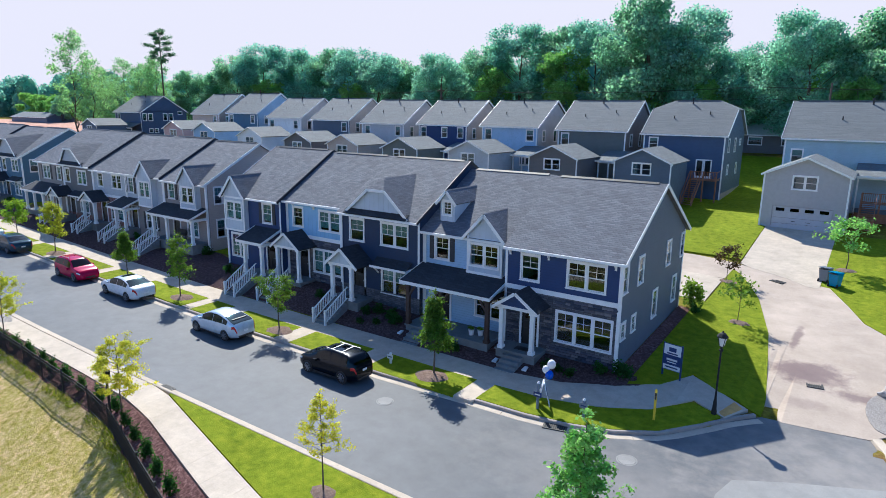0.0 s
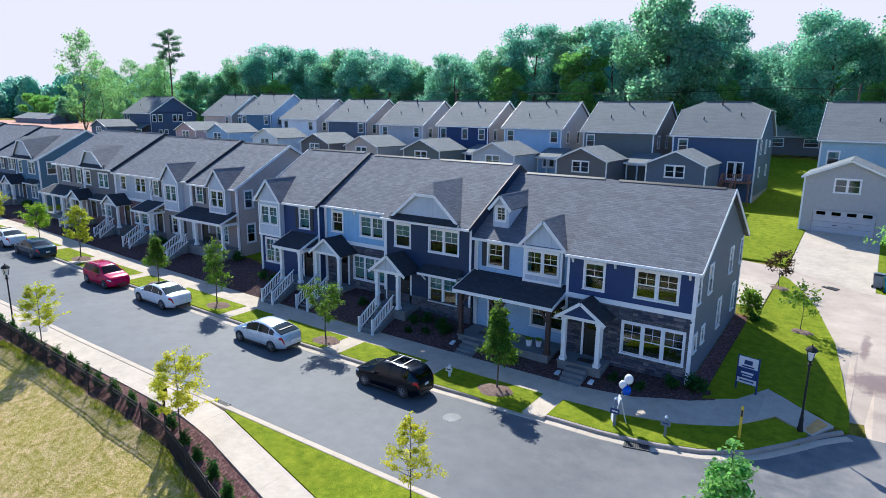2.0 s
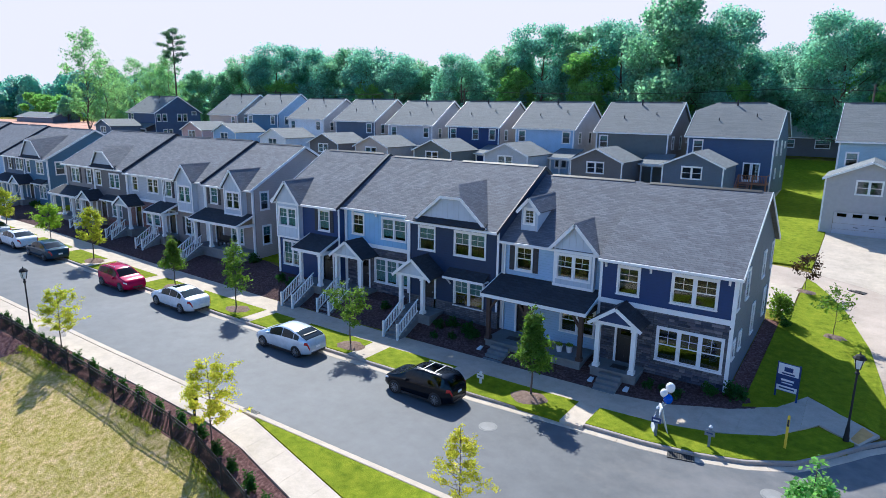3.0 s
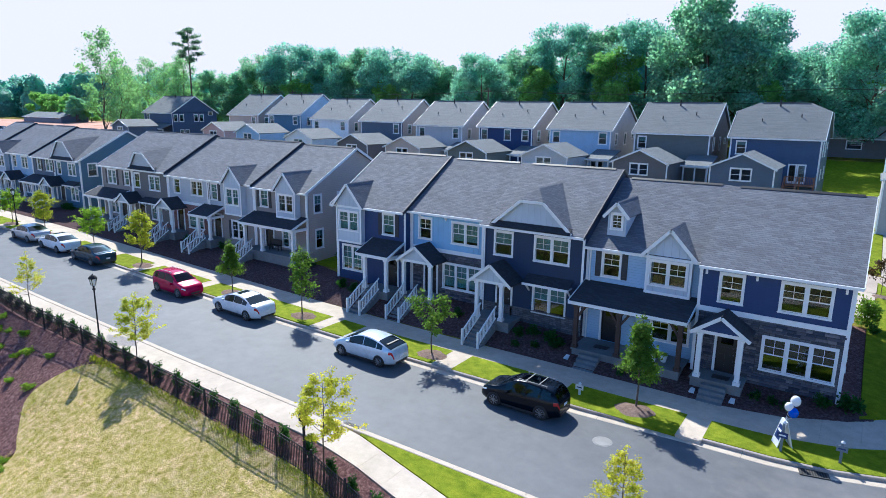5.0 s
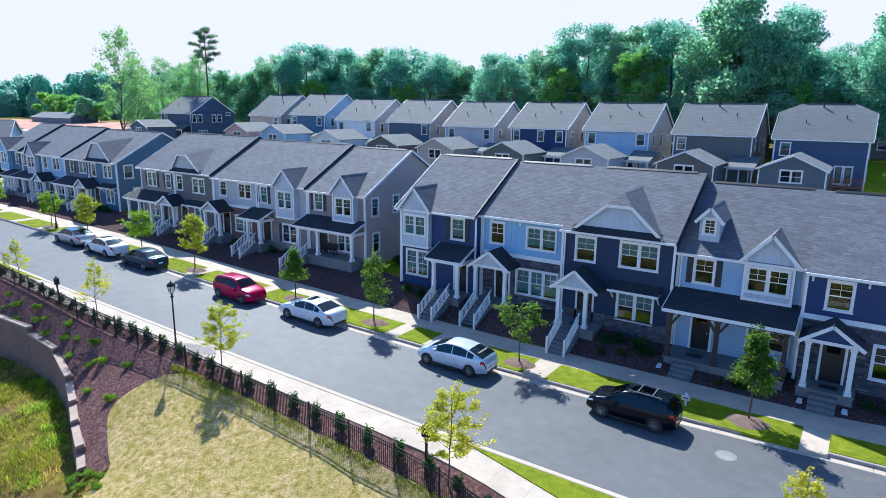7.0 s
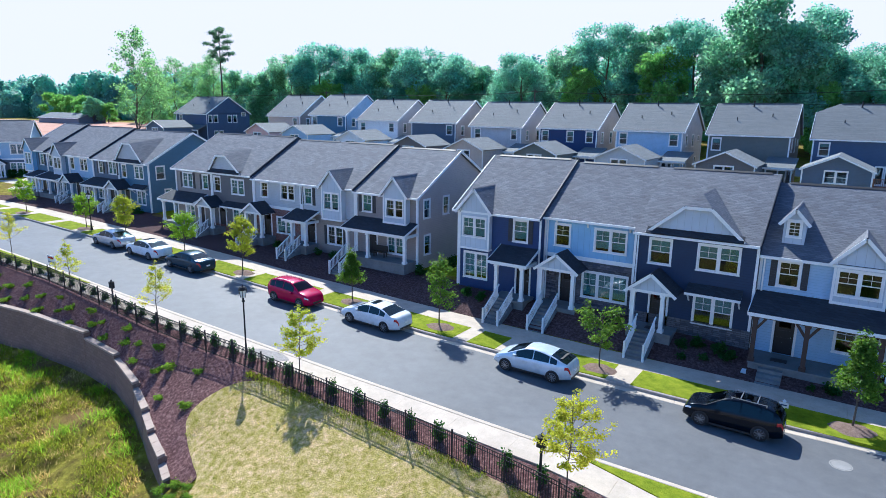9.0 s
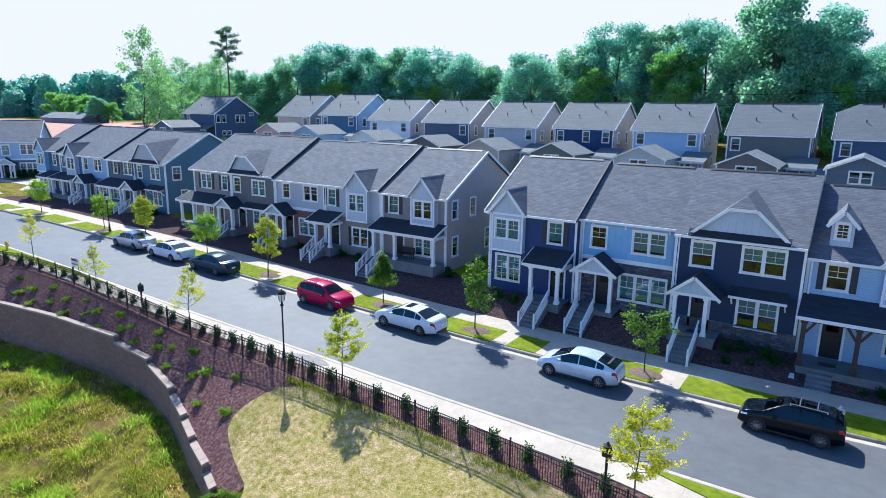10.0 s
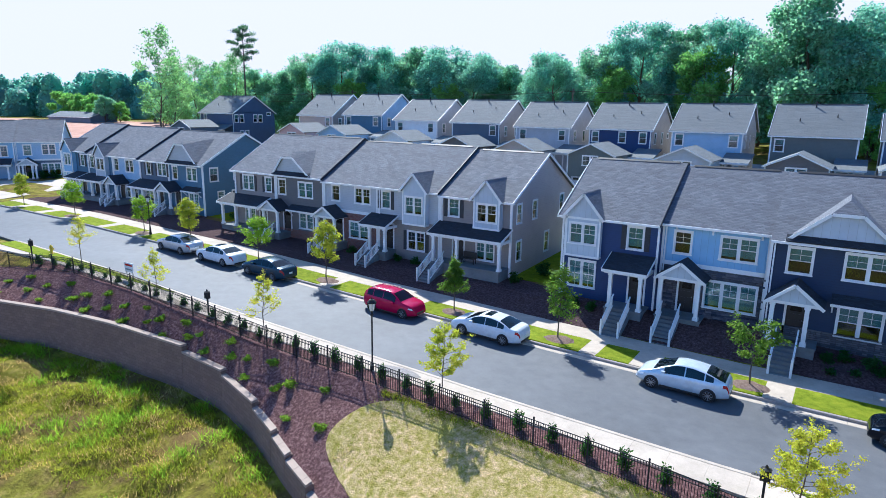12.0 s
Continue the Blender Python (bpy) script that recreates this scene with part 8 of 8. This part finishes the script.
    if kind == "suv":
        for s in (-1, 1):
            yy = s * (roof[0] + 0.02)
            part("roof_rail", Mb().bar((-1.5, yy, 1.71), (0.12, yy, 1.74), 0.03, 0.03).bar((-1.47, yy, 1.6), (-1.47, yy, 1.71), 0.05).bar((0.08, yy, 1.62), (0.08, yy, 1.74), 0.05), "alloy", t)
        if label.startswith("black"):
            for xx in (-1.05, -0.3):
                part("crossbar", Mb().box(xx - 0.022, xx + 0.022, -roof[0], roof[0], 1.72, 1.75), "alloy", t)
            sheet("roof_glass", -0.95, 0.05, (8.35, 9.2, 10, -9.2, -8.35), "car_glass", body, 0.014)
    if kind == "hatch":
        part("spoiler", Mb().box(rear[0] + 0.32, rear[0] + 0.44, -hw * 0.56, hw * 0.56, float(np.interp(rear[0] + 0.38, fine, soft)) + 0.01, float(np.interp(rear[0] + 0.38, fine, soft)) + 0.05), "dark_trim", t)
    if label.startswith("white sedan"):
        sheet("sunroof", -0.32, 0.12, (8.5, 9.2, 10, -9.2, -8.5), "car_glass", body, 0.012, 4)
    d = (road_z(x + 1) - road_z(x - 1)) / 2
    t.matrix_basis = pose(x, y, road_z(x) + 0.004, 0, -math.degrees(math.atan(d)), 0) @ pose(0, 0, 0, 0, 0, turn) @ Matrix.Scale(size, 4)
    return t


car("suv", -12.27, -7.72, 180, car_paint("black_car_paint", (0.003, 0.005, 0.010)), "black sport utility car with roof bars, parked at the kerb", 0.89)
car("hatch", -22.1, -7.55, 181, car_paint("silver_blue_car_paint", (0.62, 0.68, 0.75), 0.3), "silver-blue hatchback with sloping rear window, parked")
car("sedan", -33.55, -7.2, 180, car_paint("pearl_white_car_paint", (0.72, 0.74, 0.77), 0.1), "white sedan with sunroof, parked at the kerb")
car("suv", -40.75, -7.35, 0, car_paint("red_car_paint", (0.38, 0.0, 0.055), 0.1), "red sport utility car with silver roof rails, parked", 0.93)
car("sedan", -53.4, -7.0, 180, car_paint("slate_blue_car_paint", (0.03, 0.055, 0.085), 0.3), "dark slate-blue sedan parked at the kerb")
car("sedan", -59.3, -6.95, 180, car_paint("bright_white_car_paint", (0.75, 0.76, 0.78)), "white sedan parked in a line of cars")
car("sedan", -64.9, -6.95, 180, car_paint("gray_silver_car_paint", (0.48, 0.49, 0.51), 0.4), "gray-silver sedan at the end of the parked line")
for x, y, c, lab in ((-205, 46, (0.6, 0.6, 0.62), "pale car standing far off beside the clay field"), (-214, 48, (0.05, 0.06, 0.09), "dark car standing far off beside the clay field"), (-224, 47, (0.6, 0.62, 0.64), "white car standing far off beside the clay field")):
    ob = car("sedan", x, y, 20, car_paint("far_car_paint", c), lab)
    ob.location.z = ground_z(x, y) + 0.26

# ---- the fence ----
def fence():
    run = [0.0]
    for a, b in zip(FENCE, FENCE[1:]):
        run.append(run[-1] + math.hypot(b[0] - a[0], b[1] - a[1]))
    def at(s):
        return float(np.interp(s, run, [p[0] for p in FENCE])), float(np.interp(s, run, [p[1] for p in FENCE]))
    f = thing("fence", (FENCE[0][0], FENCE[0][1], ground_z(*FENCE[0])), "black metal picket fence along the pavement", "fence")
    picket = data_of("picket", Mb().box(-0.011, 0.011, -0.011, 0.011, 0.1, 1.22), "black")
    postd = data_of("post", Mb().box(-0.028, 0.028, -0.028, 0.028, -0.3, 1.32).box(-0.036, 0.036, -0.036, 0.036, 1.32, 1.35), "black")
    rest = Mb()
    bay, n = 2.4, int(run[-1] / 2.4)
    count = 0
    for i in range(n + 1):
        x, y = at(i * bay)
        piece("post", postd, f, (x, y, ground_z(x, y)))
        if i == n:
            break
        x1, y1 = at((i + 1) * bay)
        z0, z1 = ground_z(x, y), ground_z(x1, y1)
        for h in (1.2, 1.04, 0.16):
            part("rail", Mb().bar((x, y, z0 + h), (x1, y1, z1 + h), 0.03, 0.03), "black", f)
        k = 22
        for j in range(1, k):
            u = j / k
            p = (x + (x1 - x) * u, y + (y1 - y) * u, z0 + (z1 - z0) * u)
            if -32.0 < p[0] < -8.0 and count < 296:
                piece("picket", picket, f, p)
                count += 1
            else:
                rest.box(p[0] - 0.011, p[0] + 0.011, p[1] - 0.011, p[1] + 0.011, p[2] + 0.1, p[2] + 1.22)
    part("picket", rest, "black", f, kind="stuff")


fence()

# ---- lamps and posts ----
def street_lamp(x, y, z, h, label):
    t = thing("street_lamp", (x, y, z), label, "lamp", "black street lamps")
    part("base", Mb().lathe((x, y, z - 0.2), [(0.12, 0), (0.12, 0.35), (0.095, 0.45), (0.085, 0.75), (0.06, 0.9), (0.05, 1.1)], 12), "black", t, smooth=False)
    part("pole", Mb().lathe((x, y, z), [(0.045, 0.85), (0.04, h - 0.95), (0.09, h - 0.9), (0.09, h - 0.84), (0.05, h - 0.8), (0.06, h - 0.66)], 12), "black", t)
    part("lantern_glass", Mb().lathe((x, y, z), [(0.10, h - 0.66), (0.19, h - 0.26), (0.19, h - 0.24)], 8), "lamp_glass", t, "pale frosted lantern glass")
    part("lantern_cap", Mb().lathe((x, y, z), [(0.25, h - 0.25), (0.24, h - 0.2), (0.14, h - 0.08), (0.05, h - 0.04), (0.03, h), (0.01, h + 0.05)], 8), "black", t)
    cage = Mb()
    for i in range(4):
        a = math.pi / 4 + math.pi / 2 * i
        cage.bar((x + 0.115 * math.cos(a), y + 0.115 * math.sin(a), z + h - 0.68), (x + 0.205 * math.cos(a), y + 0.205 * math.sin(a), z + h - 0.24), 0.025)
    part("lantern_cage", cage, "black", t)
    return t


street_lamp(5.0, -1.0, 0.17, 3.95, "black street lamp with glass lantern on the corner lawn")
street_lamp(-35.75, -15.6, 0.12, 4.2, "black street lamp with glass lantern behind the fence")
street_lamp(-72.0, -5.3, 1.5, 3.8, "black street lamp with glass lantern on the lawn strip")


def box_post(x, y, z, h, label):
    t = thing("post_light", (x, y, z), label, "post", "black posts beside the pavement")
    part("pole", Mb().box(x - 0.04, x + 0.04, y - 0.04, y + 0.04, z - 0.2, z + h - 0.5), "black", t)
    part("box", Mb().box(x - 0.16, x + 0.16, y - 0.11, y + 0.11, z + h - 0.52, z + h - 0.08), "black", t)
    part("finial", Mb().lathe((x, y, z + h - 0.09), [(0.19, 0.0), (0.06, 0.06), (0.05, 0.1), (0.02, 0.16)], 8), "black", t)


for x, y, h in ((-17.4, -16.9, 2.35), (-49.05, -15.7, 1.95), (-70.0, -16.6, 2.0)):
    box_post(x, y, ground_z(x, y), h, "black post with a box-shaped head beside the pavement")

# ---- signs and small things at the corner ----
def plate(name, parent, a, b, z0, z1, t, mat, label="", lift=0.0):
    """An upright board from a to b."""
    a, b = Vector((*a, 0)), Vector((*b, 0))
    d = (b - a).normalized()
    n = Vector((d.y, -d.x, 0))
    o = n * lift
    return part(name, Mb().prism([a + o + Vector((0, 0, z0)), b + o + Vector((0, 0, z0)), b + o + Vector((0, 0, z1)), a + o + Vector((0, 0, z1))], n * t), mat, parent, label)


sg = thing("site_sign", (2.35, 1.3, ground_z(2.35, 1.3)), "blue and white sales sign on two posts in the lawn", "sign")
A, B = Vector((1.95, 1.39)), Vector((2.88, 1.21))
plate("board", sg, A, B, 0.8, 2.2, 0.03, "sign_blue")
plate("board_top", sg, A.lerp(B, 0.03), A.lerp(B, 0.97), 1.62, 2.17, 0.006, "sign_white", lift=0.032)
plate("board_foot", sg, A.lerp(B, 0.03), A.lerp(B, 0.97), 0.83, 1.08, 0.006, "sign_white", lift=0.032)
for u0, u1, z0, z1, mt in ((0.3, 0.7, 2.2, 2.42, "sign_blue"), (0.2, 0.8, 2.06, 2.13, "sign_blue"), (0.2, 0.8, 1.72, 1.82, "sign_white"), (0.25, 0.75, 1.6, 1.65, "sign_white"), (0.15, 0.85, 1.33, 1.40, "sign_blue")):
    plate("lettering_bar", sg, A.lerp(B, u0), A.lerp(B, u1), z0 - 0.4, z1 - 0.4, 0.004, mt, lift=0.04)
for p in (A, B):
    part("post", Mb().box(p[0] - 0.04, p[0] + 0.04, p[1] + 0.0, p[1] + 0.08, ground_z(*p) - 0.2, 2.2), "sign_blue", sg)

af = thing("sandwich_board", (-1.75, -4.75, 0.17), "white folding sandwich board with blue print on the lawn", "sign")
for s in (-1, 1):
    c = Vector((-1.75, -4.75, 0.17))
    e, up, n = Vector((0.14, -0.27, 0)), Vector((0, 0, 1.12)), Vector((0.27, 0.14, 0)).normalized()
    foot = c + n * s * 0.28
    top = c + up
    part("leaf", Mb().prism([foot - e, foot + e, top + e * 0.8, top - e * 0.8], n * s * 0.03), "sign_white", af)
    mid, hi = foot.lerp(top, 0.25) + n * s * 0.035, foot.lerp(top, 0.78) + n * s * 0.035
    part("printed_panel", Mb().prism([mid - e * 0.75, mid + e * 0.75, hi + e * 0.66, hi - e * 0.66], n * s * 0.004), "sign_blue", af)
    part("lettering_bar", Mb().prism([mid.lerp(hi, 0.55) + n * s * 0.006 - e * 0.5, mid.lerp(hi, 0.55) + n * s * 0.006 + e * 0.5, mid.lerp(hi, 0.72) + n * s * 0.006 + e * 0.5, mid.lerp(hi, 0.72) + n * s * 0.006 - e * 0.5], n * s * 0.003), "sign_white", af)
for (x, y, z, r, m_, lab) in ((-1.48, -4.6, 2.15, 0.2, "balloon_white", "white balloon tied to the sandwich board"), (-1.68, -4.75, 1.9, 0.17, "balloon_white", "white balloon tied to the sandwich board"), (-1.5, -4.75, 1.68, 0.2, "balloon_blue", "blue balloon tied to the sandwich board")):
    b = thing("balloon", (x, y, z - r * 1.2), lab, "balloon", "balloons at the sandwich board")
    part("envelope", Mb().ball((x, y, z), r, 14, 10, 1.15), m_, b, smooth=True)
    part("string", Mb().tube((x, y, z - r * 1.15), (-1.75, -4.75, 1.27), 0.006, 0.006, 4), "sign_white", b)


def lot_sign(x, y, h, plate_z, mat, label):
    t = thing("lot_sign", (x, y, road_z(x) + 0.17), label, "sign", "small post signs on the lawn strip")
    z = road_z(x) + 0.17
    part("post", Mb().box(x - 0.05, x + 0.05, y - 0.05, y + 0.05, z - 0.2, z + h), "bin_gray" if mat == "sign_blue" else mat, t)
    part("post_cap", Mb().lathe((x, y, z + h), [(0.08, 0.0), (0.08, 0.04), (0.02, 0.1)], 8), "sign_white", t)
    part("plate", Mb().box(x - 0.2, x + 0.2, y - 0.075, y - 0.05, z + plate_z, z + plate_z + 0.24), mat, t)
    part("lettering_bar", Mb().box(x - 0.13, x + 0.13, y - 0.08, y - 0.075, z + plate_z + 0.09, z + plate_z + 0.15), "sign_white" if mat == "sign_blue" else "sign_blue", t)


lot_sign(-1.73, -5.35, 1.25, 0.6, "sign_blue", "gray post with a small blue plate on the lawn strip")
lot_sign(0.34, -4.95, 0.85, 0.5, "bin_gray", "short gray post with a pale cap on the lawn strip")
lot_sign(-10.5, -5.35, 0.55, 0.28, "sign_white", "low white marker sign on the lawn strip")
yp_ = thing("marker_post", (2.95, -3.22, 0.17), "bright yellow utility marker post on the lawn", "post")
part("blade", Mb().prism([(2.90, -3.24, 0.0), (3.0, -3.24, 0.0), (3.0, -3.24, 1.6), (2.95, -3.24, 1.66), (2.90, -3.24, 1.6)], (0, 0.03, 0)), "yellow", yp_)
part("label_bar", Mb().box(2.915, 2.985, -3.246, -3.241, 1.15, 1.45), "dark_trim", yp_)
sl_ = thing("street_sign", (-59.5, -14.7, 1.05), "pale sale sign on thin stakes at the kerb", "sign")
part("board", Mb().box(-60.05, -58.95, -14.72, -14.69, 1.72, 2.42), "sign_white", sl_)
part("lettering_bar", Mb().box(-59.95, -59.05, -14.726, -14.722, 2.17, 2.32), "red_lens", sl_)
part("lettering_bar", Mb().box(-59.95, -59.05, -14.726, -14.722, 1.87, 1.97), "bin_gray", sl_)
for x in (-59.9, -59.1):
    part("stake", Mb().box(x - 0.02, x + 0.02, -14.69, -14.65, 0.9, 2.35), "black", sl_)


def wheelie_bin(x, y, turn, mat, label):
    t = thing("wheelie_bin", (0, 0, 0), label, "bin", "wheeled bins beside the drive")
    b = Mb()
    b.add([(-0.26, -0.3, 0.08), (0.26, -0.3, 0.08), (0.26, 0.26, 0.08), (-0.26, 0.26, 0.08), (-0.33, -0.4, 1.0), (0.33, -0.4, 1.0), (0.33, 0.36, 1.0), (-0.33, 0.36, 1.0)], [(3, 2, 1, 0), (0, 1, 5, 4), (1, 2, 6, 5), (2, 3, 7, 6), (3, 0, 4, 7), (4, 5, 6, 7)])
    part("tub", b, mat, t)
    part("lid", Mb().prism([(-0.36, -0.44, 1.0), (0.36, -0.44, 1.0), (0.36, 0.42, 1.08), (-0.36, 0.42, 1.08)], (0, 0, 0.05)), mat, t)
    part("handle", Mb().bar((-0.28, 0.46, 1.0), (0.28, 0.46, 1.0), 0.04), "dark_trim", t)
    for s in (-1, 1):
        part("wheel", Mb().tube((s * 0.27, 0.27, 0.12), (s * 0.34, 0.27, 0.12), 0.12, 0.12, 14), "tyre", t)
    t.matrix_basis = pose(x, y, ground_z(x, y) + 0.05, 0, 0, turn)


wheelie_bin(7.45, 22.9, 160, "bin_gray", "gray-blue wheeled bin on the lawn by the drive")
wheelie_bin(8.15, 22.1, 155, "bin_blue", "bright blue wheeled bin on the lawn by the drive")


# ---- ironwork in the street ----
def grate(x, y, z, w, d, turn, label):
    t = thing("drain_grate", (0, 0, 0), label, "drain", "drain grates")
    fr = Mb().box(-w / 2, w / 2, -d / 2, -d / 2 + 0.05, -0.06, 0.015).box(-w / 2, w / 2, d / 2 - 0.05, d / 2, -0.06, 0.015).box(-w / 2, -w / 2 + 0.05, -d / 2 + 0.05, d / 2 - 0.05, -0.06, 0.015).box(w / 2 - 0.05, w / 2, -d / 2 + 0.05, d / 2 - 0.05, -0.06, 0.015)
    part("grate_frame", fr, "iron", t)
    # solid black block stands in for the dark of the open pit
    part("pit_dark_fill", Mb().box(-w / 2 + 0.02, w / 2 - 0.02, -d / 2 + 0.02, d / 2 - 0.02, -0.08, -0.05 + 0.052), "black", t)
    n = int((w - 0.1) / 0.085)
    for i in range(n):
        xx = -w / 2 + 0.07 + (w - 0.14) * i / (n - 1)
        part("grate_bar", Mb().box(xx - 0.018, xx + 0.018, -d / 2 + 0.05, d / 2 - 0.05, -0.03, 0.013), "iron", t)
    t.matrix_basis = pose(x, y, z, 0, 0, turn)


grate(-0.45, -6.2, 0.025, 1.05, 0.5, 14, "rusty cast iron drain grate in the gutter")
grate(-17.6, -14.0, 0.025, 0.9, 0.42, 0, "cast iron drain grate in the near gutter")
grate(8.5, 4.7, ground_z(8.5, 4.7) + 0.085, 0.75, 0.6, 10, "square dark drain grate in the lane")
grate(4.6, 21.2, ground_z(4.6, 21.2) + 0.085, 1.0, 0.6, -25, "square drain grate in the pale lane")


def manhole(x, y, z, label, mat="iron"):
    t = thing("manhole_cover", (x, y, z), label, "manhole", "manhole covers")
    part("rim", Mb().lathe((x, y, z), [(0.42, -0.03), (0.42, 0.008), (0.36, 0.008), (0.36, -0.02)], 24), "asphalt_old", t)
    part("lid", Mb().lathe((x, y, z), [(0.35, -0.02), (0.35, 0.012), (0.2, 0.014)], 24), mat, t)


manhole(-8.07, -8.7, road_z(-8), "round gray manhole cover in the asphalt", "asphalt_old")
manhole(3.0, -6.9, 0.0, "round gray manhole cover near the corner", "asphalt_old")


mb = Mb()
for i in range(46):
    a, r = random.uniform(0, 6.28), random.uniform(0, 1.0) ** 0.6
    x, y = 12.0 + 0.9 * r * math.cos(a), 5.4 + 1.0 * r * math.sin(a)
    s = random.uniform(0.1, 0.24)
    k = len(mb.v)
    mb.ball((x, y, ground_z(x, y) + 0.05 + 0.35 * (1 - r) + s * 0.3), s, 6, 4, 0.7)
    for j in range(k, len(mb.v)):
        v = mb.v[j]
        mb.v[j] = (v[0] + random.uniform(-0.3, 0.3) * s, v[1] + random.uniform(-0.3, 0.3) * s, v[2] + random.uniform(-0.2, 0.2) * s)
whole("rock_pile", mb, "rock", "small pile of pale broken stone beside the lane", "stones", kind="stuff")

def hydrant(x, y, z):
    t = thing("fire_hydrant", (x, y, z), "yellow fire hydrant on the grass strip beside the kerb", "hydrant")
    part("barrel", Mb().lathe((x, y, z), [(0.17, -0.05), (0.17, 0.04), (0.11, 0.05), (0.105, 0.5), (0.15, 0.51), (0.15, 0.55)], 14), "yellow", t, smooth=False)
    part("bonnet", Mb().lathe((x, y, z + 0.55), [(0.14, 0.0), (0.12, 0.09), (0.06, 0.15), (0.035, 0.155), (0.035, 0.21)], 12), "yellow", t)
    for d in (-1, 1):
        part("nozzle", Mb().tube((x + d * 0.09, y, z + 0.42), (x + d * 0.2, y, z + 0.42), 0.055, 0.06, 10), "yellow", t)
    part("pumper_nozzle", Mb().tube((x, y + 0.09, z + 0.38), (x, y + 0.22, z + 0.38), 0.075, 0.08, 10), "yellow", t)


hydrant(-70.9, -14.75, near_grass(-70.9, -14.75) + 0.19)

# small things at the doors
for x, y, z, w in ((-6.05, -1.85, 0.0, 0.5), (-4.2, -1.9, 0.0, 0.5), (-12.75, -1.75, 0.0, 0.45)):
    zz = ground_z(x, y)
    t = thing("splash_block", (x, y, zz), "pale splash block at the foot of a downspout", "block", "splash blocks")
    part("tray", Mb().prism([(x - 0.13, y - 0.16, zz + 0.02), (x + 0.13, y - 0.16, zz + 0.02), (x + 0.1, y + 0.2, zz + 0.1), (x - 0.1, y + 0.2, zz + 0.1)], (0, 0, 0.07)), "sign_white", t)
for x, y, z in ((-8.4, -0.6, 0.85), (-7.9, -0.4, 0.85)):
    t = thing("plant_pot", (x, y, z), "white flower pot with a green plant on the porch", "plant pot", "pots on the porch")
    part("pot", Mb().lathe((x, y, z), [(0.13, 0), (0.18, 0.32), (0.2, 0.36), (0.16, 0.36)], 14), "sign_white", t)
    ob = new("plant", SHRUB["tuft"])
    ob.parent, ob.location, ob.scale = t, (0, 0, 0.3), (0.55, 0.55, 0.8)
for x, y, z, w in ((-5.0, -0.75, 0.85, 0.8), (-11.3, -0.4, 0.85, 0.8), (-18.0, -0.5, 1.3, 0.8)):
    t = whole("door_mat", Mb().box(x - w / 2, x + w / 2, y - 0.25, y + 0.25, z, z + 0.02), "dark_trim", "dark door mat on the porch floor", "mat", "door mats", loc=(x, y, z))
wr = thing("bench", (-40.3, 1.4, 2.05), "dark bench on the porch of the taupe house", "bench")
part("seat", Mb().box(-40.9, -39.7, 1.2, 1.62, 2.45, 2.5), "dark_trim", wr)
part("backrest", Mb().box(-40.9, -39.7, 1.6, 1.65, 2.5, 2.95), "dark_trim", wr)
for x in (-40.85, -39.8):
    part("leg", Mb().box(x, x + 0.06, 1.22, 1.28, 2.05, 2.45), "dark_trim", wr)
    part("leg", Mb().box(x, x + 0.06, 1.55, 1.61, 2.05, 2.45), "dark_trim", wr)
